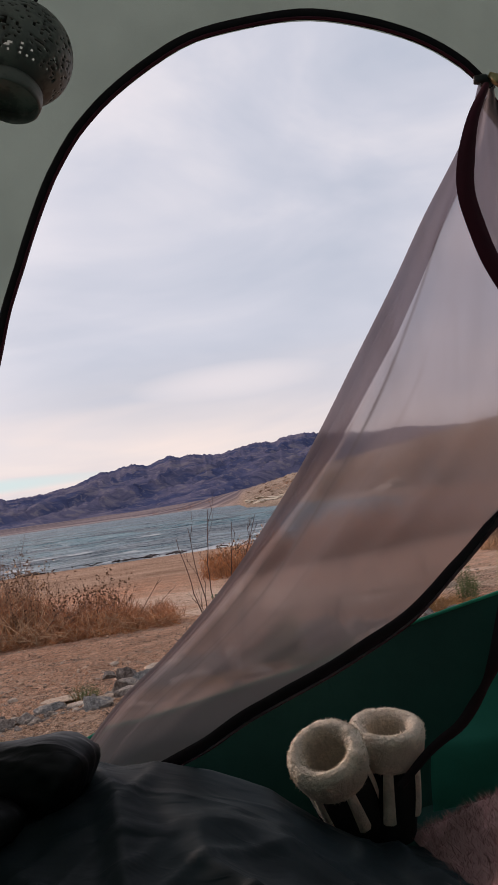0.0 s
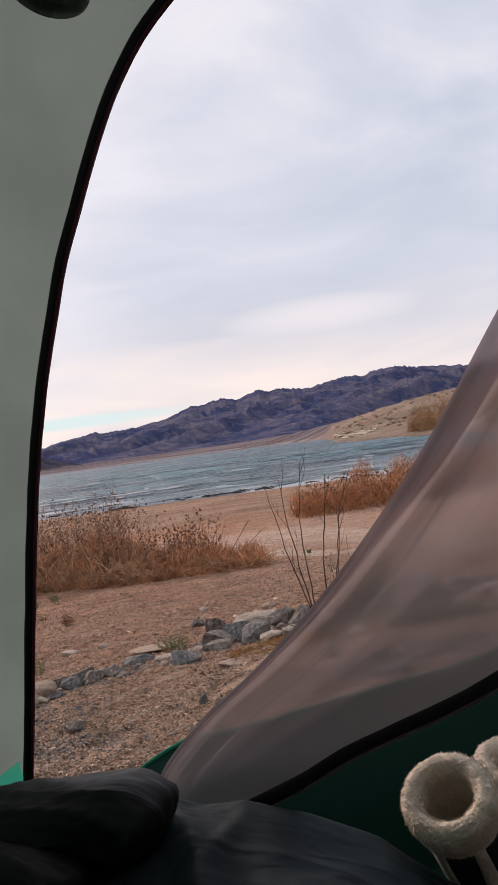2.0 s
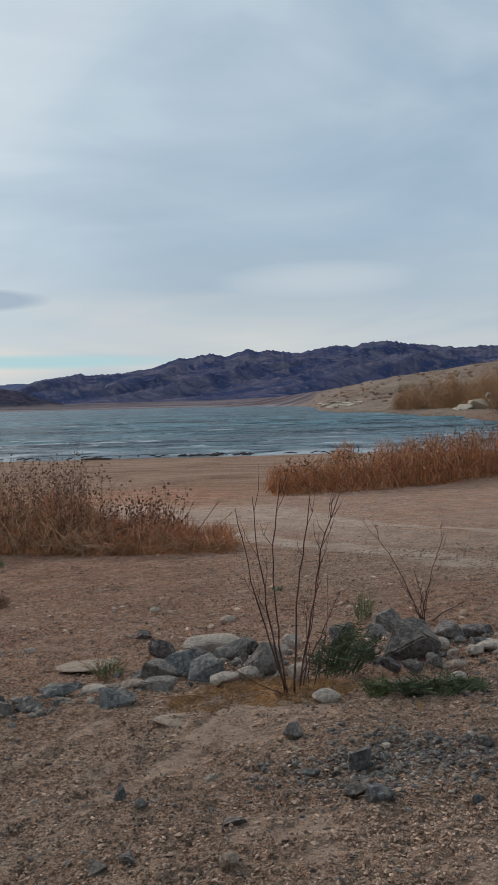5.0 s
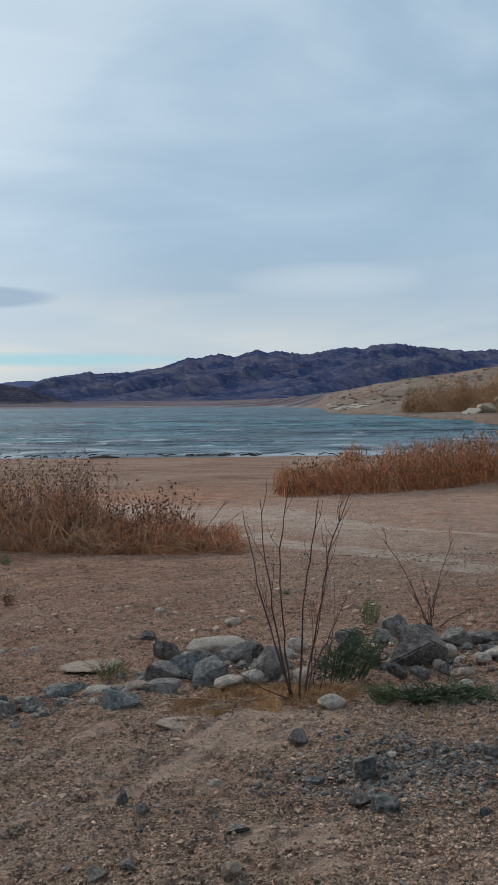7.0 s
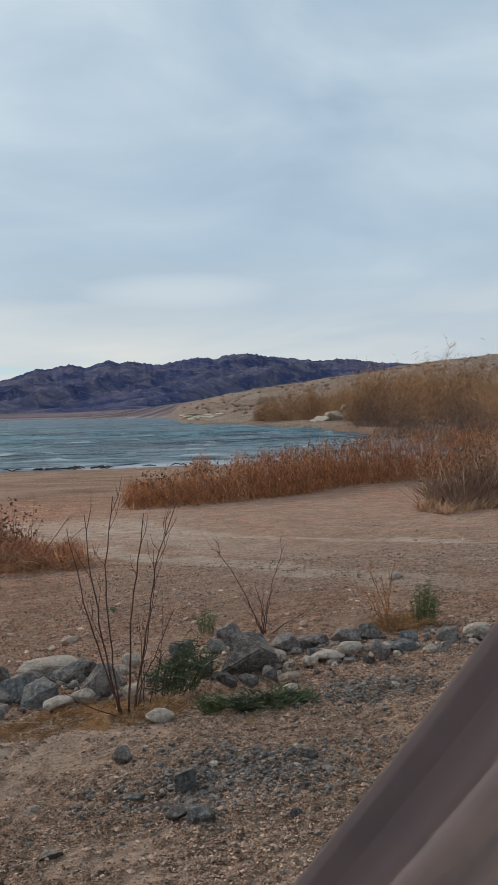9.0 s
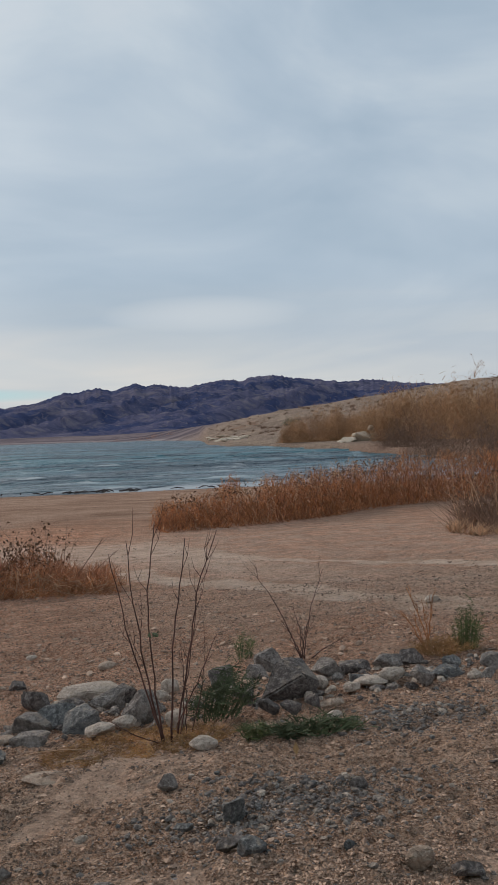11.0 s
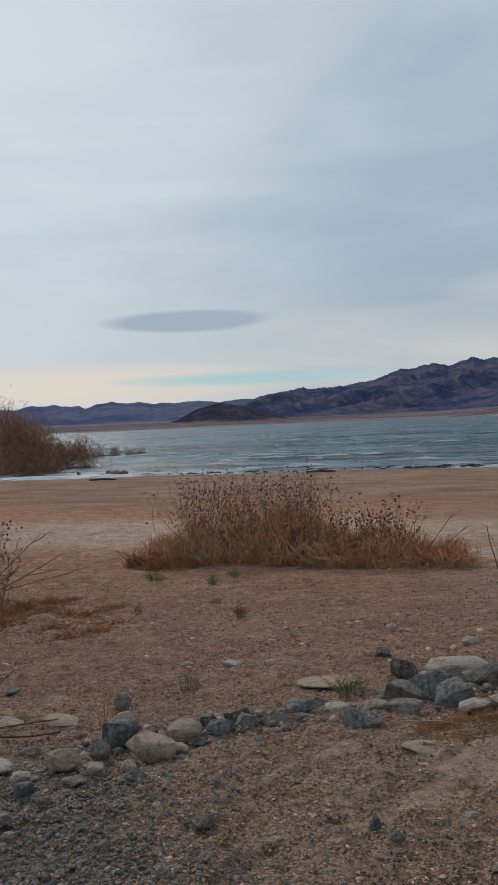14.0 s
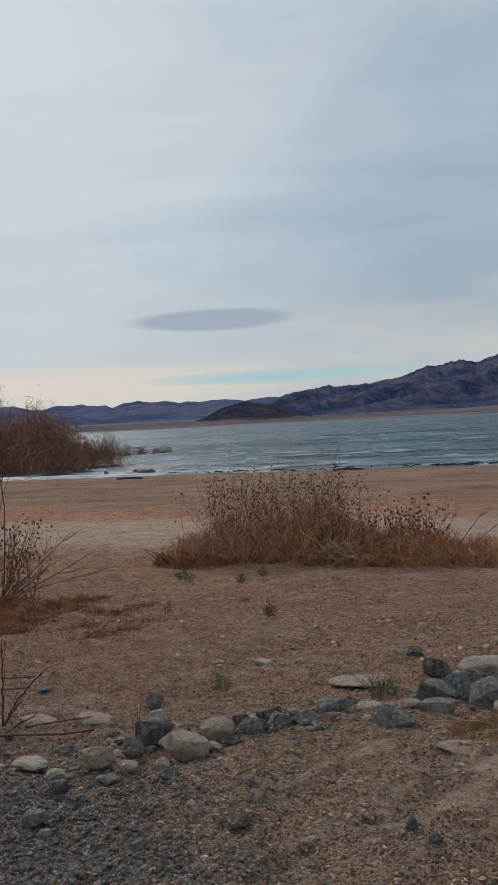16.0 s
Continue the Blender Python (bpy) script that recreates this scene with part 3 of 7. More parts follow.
M_BULB.node_tree.nodes["Principled BSDF"].inputs["Emission Strength"].default_value = 0.12
M_BLACKPLASTIC = plain("black_plastic", (0.012, 0.012, 0.013), 0.4, 60, 0.2, 0.1, 0.0005)
M_MATEDGE = cloth("rose_red_border", (0.44, 0.12, 0.09), 0.9)
M_ORANGE = cloth("orange_mat_fabric", (0.44, 0.165, 0.092), 0.85, 0, 20.0, 0.25)

# ---------------------------------------------------------------- small builders
def mesh(name, verts, faces, mats, smooth=False, slots=None):
    me = bpy.data.meshes.new(name)
    me.from_pydata(verts if isinstance(verts, list) else verts.tolist(), [], faces if isinstance(faces, list) else faces.tolist())
    for m in mats if isinstance(mats, (list, tuple)) else [mats]:
        me.materials.append(m)
    if slots is not None:
        me.polygons.foreach_set("material_index", slots)
    if smooth:
        me.polygons.foreach_set("use_smooth", [True] * len(me.polygons))
    me.update()
    return me


def part(name, me, parent=None, label="", at=None, kind=""):
    """Links mesh data as one object, under a thing if given."""
    ob = new(name, me)
    if parent is not None:
        ob.parent = parent
    if at is not None:
        ob.matrix_basis = at
    if label:
        ob["label"] = label
    if kind:
        ob["kind"] = kind
    return ob


def base(name, m, label, category, group="", kind=""):
    ob = new(name)
    ob.empty_display_size = 0.05
    ob.matrix_basis = m
    return tagged(ob, label, category, group, kind)


class Soup:
    """Gathers vertices and faces for one mesh."""

    def __init__(self):
        self.v, self.f, self.s = [], [], []

    def add(self, verts, faces, slot=0):
        k = len(self.v)
        self.v += [tuple(p) for p in verts]
        self.f += [tuple(i + k for i in f) for f in faces]
        self.s += [slot] * len(faces)

    def tube(self, pts, radii, sides=5, slot=0, cap=True):
        pts = [Vector(p) for p in pts]
        vs, fs = [], []
        for i, p in enumerate(pts):
            d = (pts[min(i + 1, len(pts) - 1)] - pts[max(i - 1, 0)]).normalized()
            a = d.cross(Vector((0.13, 0.31, 0.94))).normalized()
            b = d.cross(a)
            r = radii[i] if isinstance(radii, (list, tuple)) else radii
            for s in range(sides):
                t = 2 * math.pi * s / sides
                vs.append(p + (a * math.cos(t) + b * math.sin(t)) * r)
        for i in range(len(pts) - 1):
            for s in range(sides):
                n = (s + 1) % sides
                fs.append((i * sides + s, i * sides + n, (i + 1) * sides + n, (i + 1) * sides + s))
        if cap:
            fs.append(tuple(range(sides))[::-1])
            fs.append(tuple((len(pts) - 1) * sides + s for s in range(sides)))
        self.add(vs, fs, slot)

    def blade(self, a, b, c, w, slot=0):
        """A thin curved blade from a over b to c."""
        a, b, c = Vector(a), Vector(b), Vector(c)
        side = (c - a).cross(Vector((random.uniform(-1, 1), random.uniform(-1, 1), 0.2)))
        side = side.normalized() * w if side.length > 1e-6 else Vector((w, 0, 0))
        self.add([a - side, a + side, b + side * 0.8, b - side * 0.8, c], [(0, 1, 2, 3), (3, 2, 4)], slot)

    def leaf(self, p, size, slot=0):
        d = Vector((random.gauss(0, 1), random.gauss(0, 1), random.gauss(0, 1))).normalized()
        e = d.orthogonal().normalized()
        p = Vector(p)
        f = d.cross(e) * size * 0.25
        self.add([p, p + d * size * 0.5 + e * size * 0.35 + f, p + d * size, p + d * size * 0.5 - e * size * 0.35 + f], [(0, 1, 2), (0, 2, 3)], slot)

    def mesh(self, name, mats, smooth=False):
        return mesh(name, self.v, self.f, mats, smooth, self.s)


def grid_mesh(name, fn, nu, nv, mat, smooth=True):
    """A sheet from fn(u, v) with u, v in 0..1."""
    vs = [fn(i / nu, j / nv) for i in range(nu + 1) for j in range(nv + 1)]
    fs = [(i * (nv + 1) + j, (i + 1) * (nv + 1) + j, (i + 1) * (nv + 1) + j + 1, i * (nv + 1) + j + 1) for i in range(nu) for j in range(nv)]
    return mesh(name, vs, fs, mat, smooth)


def fbm(x, y, z=0.0, octaves=4, rough=0.5):
    v, a, s = 0.0, 1.0, 0.0
    for _ in range(octaves):
        v += a * noise.noise((x, y, z))
        s += a
        x, y, z, a = x * 2.03 + 7.1, y * 2.03 + 3.7, z * 2.03, a * rough
    return v / s


def along(pts, n, closed=False):
    """n points evenly spaced along a smooth line through pts."""
    P = [Vector(p) for p in pts]
    out = []
    m = len(P) if closed else len(P) - 1
    for i in range(m):
        p0, p1 = P[i - 1] if (i or closed) else P[0], P[i]
        p2, p3 = P[(i + 1) % len(P)], P[(i + 2) % len(P)] if (closed or i + 2 < len(P)) else P[-1]
        for k in range(12):
            t = k / 12
            out.append(0.5 * ((2 * p1) + (p2 - p0) * t + (2 * p0 - 5 * p1 + 4 * p2 - p3) * t * t + (3 * p1 - p0 - 3 * p2 + p3) * t ** 3))
    out.append(P[0] if closed else P[-1])
    ls = [0.0]
    for a, b in zip(out, out[1:]):
        ls.append(ls[-1] + (b - a).length)
    res, k = [], 0
    for i in range(n):
        d = ls[-1] * i / (n if closed else n - 1)
        while k < len(ls) - 2 and ls[k + 1] < d:
            k += 1
        t = (d - ls[k]) / max(1e-9, ls[k + 1] - ls[k])
        res.append(out[k].lerp(out[k + 1], min(1.0, t)))
    return res


# ---------------------------------------------------------------- land and lake
WATER = -0.90


def sstep(a, b, v):
    t = min(1.0, max(0.0, (v - a) / (b - a)))
    return t * t * (3 - 2 * t)


def curve(v, rows):
    """Smoothly through rows of (place, value)."""
    if v <= rows[0][0]:
        return rows[0][1]
    for (a, p), (b, q) in zip(rows, rows[1:]):
        if v <= b:
            return p + (q - p) * (v - a) / (b - a)
    return rows[-1][1]


def beach(x, y):
    """The shore falls gently from the tent to the water, and lifts a little to the right of the stones."""
    if y < 7:
        z = 0.027 - 0.076 * y
    elif y < 11:
        z = -0.505 - 0.076 * (y - 7) + 0.008 * (y - 7) ** 2
    else:
        z = -0.681 - 0.012 * (y - 11)
    return z + 0.2 * math.tanh(x / 2.5) * (1 - sstep(4, 11, abs(y)))


BANK = [(-3.6, 720.0), (-2.4, 570.0), (0.7, 545.0), (4.2, 340.0), (4.7, 165.0), (6.3, 130.0), (9.6, 126.0), (13.8, 112.0), (15.8, 93.0), (18.0, 76.0), (23.0, 50.0), (30.0, 40.0), (60.0, 34.0)]
HILL = [(-3.6, -0.12), (-2.4, 0.03), (-0.9, 0.12), (0.7, 0.30), (3.0, 0.58), (5.4, 0.87), (6.6, 1.02), (7.75, 1.26), (10.1, 1.66), (12.5, 1.93), (14.8, 2.30), (17.1, 2.52), (20.1, 2.93), (22.3, 3.12), (25.0, 3.3), (34.0, 3.8), (60.0, 3.5)]
CREST = [(-3.6, 860.0), (0.7, 760.0), (4.2, 560.0), (4.7, 470.0), (6.5, 300.0), (9.0, 240.0), (13.0, 225.0), (60.0, 225.0)]


GRAVELLY = ((-1.45, 2.15, 0.50, 0.45), (-1.05, 1.80, 0.35, 0.16), (0.42, 2.16, 0.34, 0.20), (0.97, 2.75, 0.26, 0.20))


def terrain(x, y):
    r = math.hypot(x, y)
    az = math.degrees(math.atan2(x, y))
    if y < 26 and r < 60 and az < 75:
        z = beach(x, y)
        if 9 < y:
            z += 0.02 * fbm(x * 0.35, y * 0.5)
        # the bank at the right rises behind the bushes
        return z + sstep(8, 30, x) * 2.2
    shore = 29.3 + 0.9 * fbm(x * 0.12, 3.0) + 0.0012 * x * x * (x < 0) * 0.5
    right = sstep(13, 24, x)
    z = beach(x, y) - sstep(shore - 1.5, shore + 6, y) * 1.6 * (1 - right) + right * 2.0 * (1 - sstep(20, 30, y) * 0.6)
    if az > -3.6 and y > 0:
        s, crest = curve(az, BANK), curve(az, CREST)
        top = crest * math.tan(radians(curve(az, HILL))) + 0.85
        t = (r - s) / (crest - s)
        if t > -0.25:
            lift = WATER - 0.9 + 0.9 * sstep(-0.12, 0.0, t) + (top - WATER) * (min(1.0, max(0.0, t)) ** 0.95 if t > 0 else 0)
            lift += 1.7 * fbm(x * 0.035, y * 0.035, 1, 5, 0.6) * sstep(0, 0.35, t)
            if t > 1:
                lift = top - (r - crest) * 0.01
            z = max(z, lift) if right < 0.5 else max(lift, z * 0.3)
    if abs(az) < 90 and r > 620:
        z = max(z, WATER - 1.2 + 1.2 * sstep(660, 700, r) + sstep(690, 1900, r) * 11 + 2.0 * fbm(x * 0.004, y * 0.004) * sstep(700, 1200, r) + sstep(690, 830, r) * 6.5 * sstep(-3.5, 5.0, az))
    if abs(az) >= 90 or y <= 0:
        z = beach(x, y) if r < 60 else 1.5 + 0.02 * (r - 60) * (1 - sstep(300, 900, r)) + sstep(300, 900, r) * 8
        z = min(z, 12.0)
    return z


def dust(x, y):
    """How far the ground is swept bare of crumbs: 0 crumbly, 1 smooth dust."""
    if y < 0.9 or y > 9 or abs(x) > 7:
        return 0.0
    along_, across_ = 0.462 * x + 0.887 * y, 0.887 * x - 0.462 * y
    v = 0.75 * noise.noise((along_ * 0.9, across_ * 2.3, 4)) + 0.42 * noise.noise((x * 3.7, y * 4.6, 7)) + 0.32 * noise.noise((x * 11, y * 13, 1)) + 0.18 * noise.noise((x * 29, y * 33, 2))
    for c in (-1.75, -1.45, -1.30):
        v += 0.5 * math.exp(-((across_ - c) / 0.06) ** 2) * sstep(1.3, 1.8, y) * (1 - sstep(2.6, 3.1, y))
    for gx, gy, rx, ry in GRAVELLY:
        v -= 1.2 * math.exp(-((x - gx) / rx) ** 2 - ((y - gy) / ry) ** 2)
    return 0.82 * sstep(0.08, 0.42, v) * (1 - 0.6 * sstep(3.2, 4.6, y)) * (1 - sstep(5, 8, y))


def lie(x, y):
    """The ground with its small lumps."""
    z, r = terrain(x, y), math.hypot(x, y)
    if r < 14 and y > 0.9:
        k = sstep(0.9, 1.4, y)
        z += (0.030 * noise.noise((x * 1.7, y * 2.1, 0)) + 0.018 * noise.noise((x * 5, y * 7, 3)) ) * k * (1 - sstep(12, 14, r))
        if r < 3.6:
            # old wheel ridges
            q = 0.887 * x - 0.462 * y + 0.05 * noise.noise((x * 2.2, y * 2.2, 6))
            bar = sum(a * math.exp(-((q - c) / 0.055) ** 2) for c, a in ((-1.75, 0.022), (-1.45, 0.020), (-1.30, 0.014)))
            z += bar * k * sstep(1.3, 1.8, y) * (1 - sstep(2.6, 3.1, y)) * (0.7 + 0.6 * noise.noise((x * 4, y * 4, 1)))
        if r < 7:
            z += (0.012 * noise.noise((x * 17, y * 17, 5)) + 0.0065 * noise.noise((x * 37, y * 37, 8)) + 0.0045 * noise.noise((x * 71, y * 71, 2))) * k * (1 - 0.7 * dust(x, y)) * (1 - sstep(5, 7, r))
    return z


def build_ground():
    fine = np.concatenate([np.arange(-36, 34, 0.16)])
    coarse = np.concatenate([np.arange(34, 324, 3.0)])
    ang = np.concatenate([fine, coarse])
    rings, r = [0.25], 0.25
    while r < 4700:
        r *= 1.05 if r < 1.1 else 1.0062 if r < 5.5 else 1.012 if r < 14 else 1.022 if r < 60 else 1.03
        rings.append(r)
    verts = [(0.0, 0.0, terrain(0, 0))]
    for r in rings:
        for a in ang:
            x, y = r * math.sin(math.radians(a)), r * math.cos(math.radians(a))
            verts.append((x, y, lie(x, y)))
    n = len(ang)
    faces = [(0, 1 + (j + 1) % n, 1 + j) for j in range(n)]
    for i in range(len(rings) - 1):
        b = 1 + i * n
        for j in range(n):
            k = (j + 1) % n
            faces.append((b + j, b + k, b + n + k, b + n + j))
    me = mesh("ground", verts, faces, M_SOIL, True)
    me.attributes.new("dust", "FLOAT", "POINT").data.foreach_set("value", [dust(v[0], v[1]) for v in verts])
    ob = part("ground", me)
    tagged(ob, "dry pinkish-brown sandy lake shore with gravel and pale wheel tracks", "ground", kind="structure")


build_ground()


def build_lake():
    rings, r = [24.0], 24.0
    while r < 4600:
        r *= 1.007 if r < 110 else 1.02 if r < 400 else 1.06
        rings.append(r)
    ang = np.concatenate([np.arange(-80, -42, 2.0), np.arange(-42, 42, 0.45), np.arange(42, 80.1, 2.0)])
    verts = []
    for r in rings:
        near, mid = 1 - sstep(60, 120, r), sstep(45, 100, r) * (1 - sstep(260, 520, r))
        for a in ang:
            x, y = r * math.sin(math.radians(a)), r * math.cos(math.radians(a))
            w = 0.0
            if near > 0:
                s = 0.5 + 0.5 * math.sin(y * 2.1 + x * 0.12 + 5.0 * noise.noise((x * 0.09, y * 0.09, 0)))
                w += near * (0.19 * max(0.12, 0.45 + noise.noise((x * 0.13, y * 0.16, 4))) * (s ** 1.8 - 0.4) + 0.025 * noise.noise((x * 0.9, y * 1.4, 7)))
            if mid > 0:
                s = 0.5 + 0.5 * math.sin(y * 0.75 + x * 0.06 + 5.0 * noise.noise((x * 0.04, y * 0.04, 1)))
                w += mid * 0.38 * max(0.15, 0.45 + noise.noise((x * 0.05, y * 0.06, 9))) * (s ** 1.6 - 0.4)
            verts.append((x, y, WATER + w * sstep(27, 32, r)))
    n = len(ang)
    faces = [(i * n + j, i * n + j + 1, (i + 1) * n + j + 1, (i + 1) * n + j) for i in range(len(rings) - 1) for j in range(n - 1)]
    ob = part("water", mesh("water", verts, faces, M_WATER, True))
    tagged(ob, "choppy blue-green lake water with small foam crests", "lake", kind="structure")


build_lake()


def ridge(name, skyline, radius, depth, foot, mat, label, rough, seed):
    """A range whose crest follows (azimuth, elevation) rows; spurs run down to its foot."""
    a0, a1 = skyline[0][0], skyline[-1][0]
    n, m = int((a1 - a0) / 0.09), 46
    verts = []
    for i in range(n + 1):
        a = a0 + (a1 - a0) * i / n
        el = curve(a, skyline)
        crest = radius * math.tan(radians(el)) + 0.85
        crest += rough * (0.10 * fbm(a * 1.9, seed, 0, 4, 0.65) + 0.05 * fbm(a * 8.0, seed + 3, 0, 3, 0.6))
        for j in range(m + 1):
            t = j / m
            if t <= 0.72:
                s = t / 0.72
                r = radius - depth * (1 - s)
                body = s ** 1.25
                px, py = r * math.sin(radians(a)), r * math.cos(radians(a))
                lean = px + 0.85 * (radius - r)
                spur = 1 - abs(fbm(lean / 420 + 0.35 * fbm(px / 600, py / 600, seed), py / 900 + seed, 0.3, 4, 0.5)) * 3.0
                gully = 1 - abs(fbm(lean / 130, py / 420 + seed, 2.3, 4, 0.55)) * 2.4
                z = foot + (crest - foot) * body + rough * (spur * 0.78 + gully * 0.17 - 0.5) * math.sin(math.pi * min(1, s * 1.02)) ** 0.8
                if s > 0.97:
                    z = min(z, crest)
                if s == 1:
                    z = crest
                z = min(z, foot + (crest - foot) * (0.35 + 0.65 * s))
            else:
                s = (t - 0.72) / 0.28
                r = radius + depth * 0.6 * s
                z = crest * (1 - s) + foot * s
            ar = radians(a)
            verts.append((r * math.sin(ar), r * math.cos(ar), z))
    faces = [(i * (m + 1) + j, (i + 1) * (m + 1) + j, (i + 1) * (m + 1) + j + 1, i * (m + 1) + j + 1) for i in range(n) for j in range(m)]
    ob = part(name, mesh(name, verts, faces, mat, True))
    return tagged(ob, label, "mountain", kind="structure")


RANGE = [(-17.0, 0.5), (-15.0, 1.52), (-14.3, 1.80), (-13.4, 1.98), (-12.0, 2.2), (-11.5, 2.28), (-10.8, 2.2), (-8.6, 2.28), (-6.4, 2.6), (-5.4, 3.0), (-4.7, 3.24),
         (-4.2, 3.16), (-3.3, 3.43), (-2.4, 3.46), (-1.6, 3.26), (-0.04, 3.74), (0.7, 3.51), (1.34, 3.69), (2.0, 3.53), (3.5, 3.40), (5.9, 3.86),
         (7.3, 3.72), (7.7, 3.94), (9.4, 3.98), (11.8, 3.66), (13.9, 3.38), (16.0, 3.46), (18.3, 3.16), (20.2, 3.02), (24.0, 2.9), (34.0, 2.4)]
ridge("mountain_range", RANGE, 2900.0, 1100.0, 10.0, M_RANGE, "dark purple-brown rocky desert mountain range across the lake, blue haze in its colour", 95.0, 1.7)
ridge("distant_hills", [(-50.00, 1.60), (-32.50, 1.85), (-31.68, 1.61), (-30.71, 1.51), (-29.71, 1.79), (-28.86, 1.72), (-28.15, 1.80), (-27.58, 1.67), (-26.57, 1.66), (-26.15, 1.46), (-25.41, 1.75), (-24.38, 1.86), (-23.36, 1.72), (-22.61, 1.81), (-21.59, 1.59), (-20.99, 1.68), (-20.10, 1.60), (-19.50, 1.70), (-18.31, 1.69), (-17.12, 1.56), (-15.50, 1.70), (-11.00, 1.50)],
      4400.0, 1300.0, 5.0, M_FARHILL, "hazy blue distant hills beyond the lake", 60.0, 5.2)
ridge("dark_knoll", [(-21.5, 0.12), (-20.1, 0.42), (-18.9, 1.05), (-17.8, 1.36), (-17.0, 1.50), (-16.2, 1.34), (-15.4, 1.20), (-13.9, 0.64), (-12.6, 0.3), (-11.0, 0.1)],
      1500.0, 330.0, -1.0, M_KNOLL, "dark rocky knoll with a pale foot on the far shore", 16.0, 9.1)

# ---------------------------------------------------------------- the tent
def on_door(x, z, off=0.0):
    """A point of the leaning door wall; off: out of the tent."""
    return Vector((x, 0.45 - 0.3 * (z - 0.25) + off, z))


LEG = [(-0.435, 0.17), (-0.42, 0.245), (-0.375, 0.44), (-0.33, 0.633), (-0.29, 0.769), (-0.249, 0.881), (-0.212, 0.963), (-0.139, 1.093),
       (-0.064, 1.173), (0.046, 1.236), (0.127, 1.256), (0.245, 1.262), (0.368, 1.233), (0.449, 1.192), (0.50, 1.145)]
BACK = [(0.50, 1.145, 0), (0.56, 1.06, 0), (0.62, 0.93, 0), (0.645, 0.80, 0), (0.63, 0.68, 0), (0.56, 0.592, -0.01), (0.464, 0.519, -0.052), (0.36, 0.451, -0.12),
        (0.283, 0.400, -0.155), (0.171, 0.346, -0.161), (0.04, 0.288, -0.139), (-0.032, 0.249, -0.13), (-0.104, 0.223, -0.135), (-0.150, 0.208, -0.12)]
OPENING = [(x, z, 0) for x, z in LEG] + BACK[1:] + [(-0.27, 0.17, -0.05)]


def outer(x, z):
    """Where the way from the door's middle through (x, z) meets the outline of the front wall."""
    d = Vector((x - 0.1, z - 0.62))
    c, s = d.x / d.length, d.y / d.length
    r = 1 / math.sqrt((c / 1.3) ** 2 + (s / 0.88) ** 2)
    if s < 0:
        r = min(1.3 / max(1e-6, abs(c)), 0.66 / abs(s))
    return 0.1 + c * r, 0.62 + s * r


def build_tent():
    tent = base("tent", pose(0, 0, 0), "grey and green dome tent with an unzipped net door", "tent")
    ring = along(OPENING, 150, True)
    # front wall round the opening
    rows = 9
    v, f, s = [], [], []
    for p in ring:
        ox, oz = outer(p.x, p.y)
        for k in range(rows + 1):
            t = (k / rows) ** 1.4
            x, z = p.x + (ox - p.x) * t, p.y + (oz - p.y) * t
            wr = 0.006 * fbm(x * 3, z * 3, 2, 3) * (1 if k else 0)
            v.append(on_door(x, z, wr + 0.03 * math.sin(math.pi * t) * 0.5 + p.z * (1 - t) ** 3))
    n = len(ring)
    for i in range(n):
        for k in range(rows):
            a, b = i * (rows + 1) + k, ((i + 1) % n) * (rows + 1) + k
            if -0.2 < v[a].x < 0.66 and v[a].z < 0.56:
                continue  # below the lower zip the wall is open to the outer panel
            f.append((a, b, b + 1, a + 1))
            x, z = v[a].x, (v[a].z + v[b + 1].z) / 2
            slot = 1 if x < -0.2 and z < 0.27 else 0
            s.append(slot)
    me = mesh("front_wall", [tuple(p) for p in v], f, [M_TENTGREY, M_TENTGREEN], True, s)
    part("front_wall", me, tent, "leaning grey fabric wall with a green lower band")

    # dome behind the door
    def dome(u, w):
        a = math.pi * (1 - u)
        c, q = math.cos(a), math.sin(a)
        r = 1 / math.sqrt((c / 1.3) ** 2 + (q / 1.50) ** 2)
        xo, zo = r * c, r * q - 0.03
        kx, kz = math.sqrt(max(0, 1 - w ** 3 * 0.98)), math.sqrt(max(0, 1 - w ** 3.2 * 0.98))
        y0 = 0.45 - 0.3 * (zo - 0.25)
        return (0.1 + xo * kx, y0 - 2.35 * w, zo * kz + 0.02 * math.sin(w * 9) * q)
    me = grid_mesh("canopy", dome, 48, 26, [M_TENTGREY, M_TENTGREEN])
    for p in me.polygons:
        if p.center.z < 0.27:
            p.material_index = 1
    part("canopy", me, tent, "grey dome fabric over the sleeping place")

    def floor(u, w):
        y = 0.53 - 2.4 * w
        k = math.sqrt(max(0.02, 1 - w ** 3 * 0.98))
        x = 0.1 + (2 * u - 1) * 1.28 * k
        return (x, y, terrain(x, y) + 0.014 + 0.004 * noise.noise((x * 6, y * 6, 0)))
    part("groundsheet", grid_mesh("groundsheet", floor, 30, 40, M_TENTDARK), tent, "dark green tent floor")

    # the two halves of the door zip
    for name, pts, mat, lab in (("door_zip", [(x, z, 0) for x, z in LEG], M_TAPE, "black zip tape along the arched opening"), ("lower_zip", BACK, M_TAPE, "black zip tape along the lower edge of the net")):
        line = along(pts, 90)
        wide, low = (0.0132, -0.002) if name == "door_zip" else (0.004, -0.020)
        sp = Soup()
        vs = []
        for i, p in enumerate(line):
            d = (line[min(i + 1, 89)] - line[max(i - 1, 0)]).normalized()
            nrm = Vector((-d.y, d.x, 0))
            wob = 0.0012 * noise.noise((p.x * 20, p.y * 20, 1))
            for w, o in ((low + wob, -0.006), (low + 0.004, -0.010), (wide - 0.003, -0.010), (wide + wob, -0.005)):
                vs.append(on_door(p.x + nrm.x * w, p.y + nrm.y * w, o + p.z))
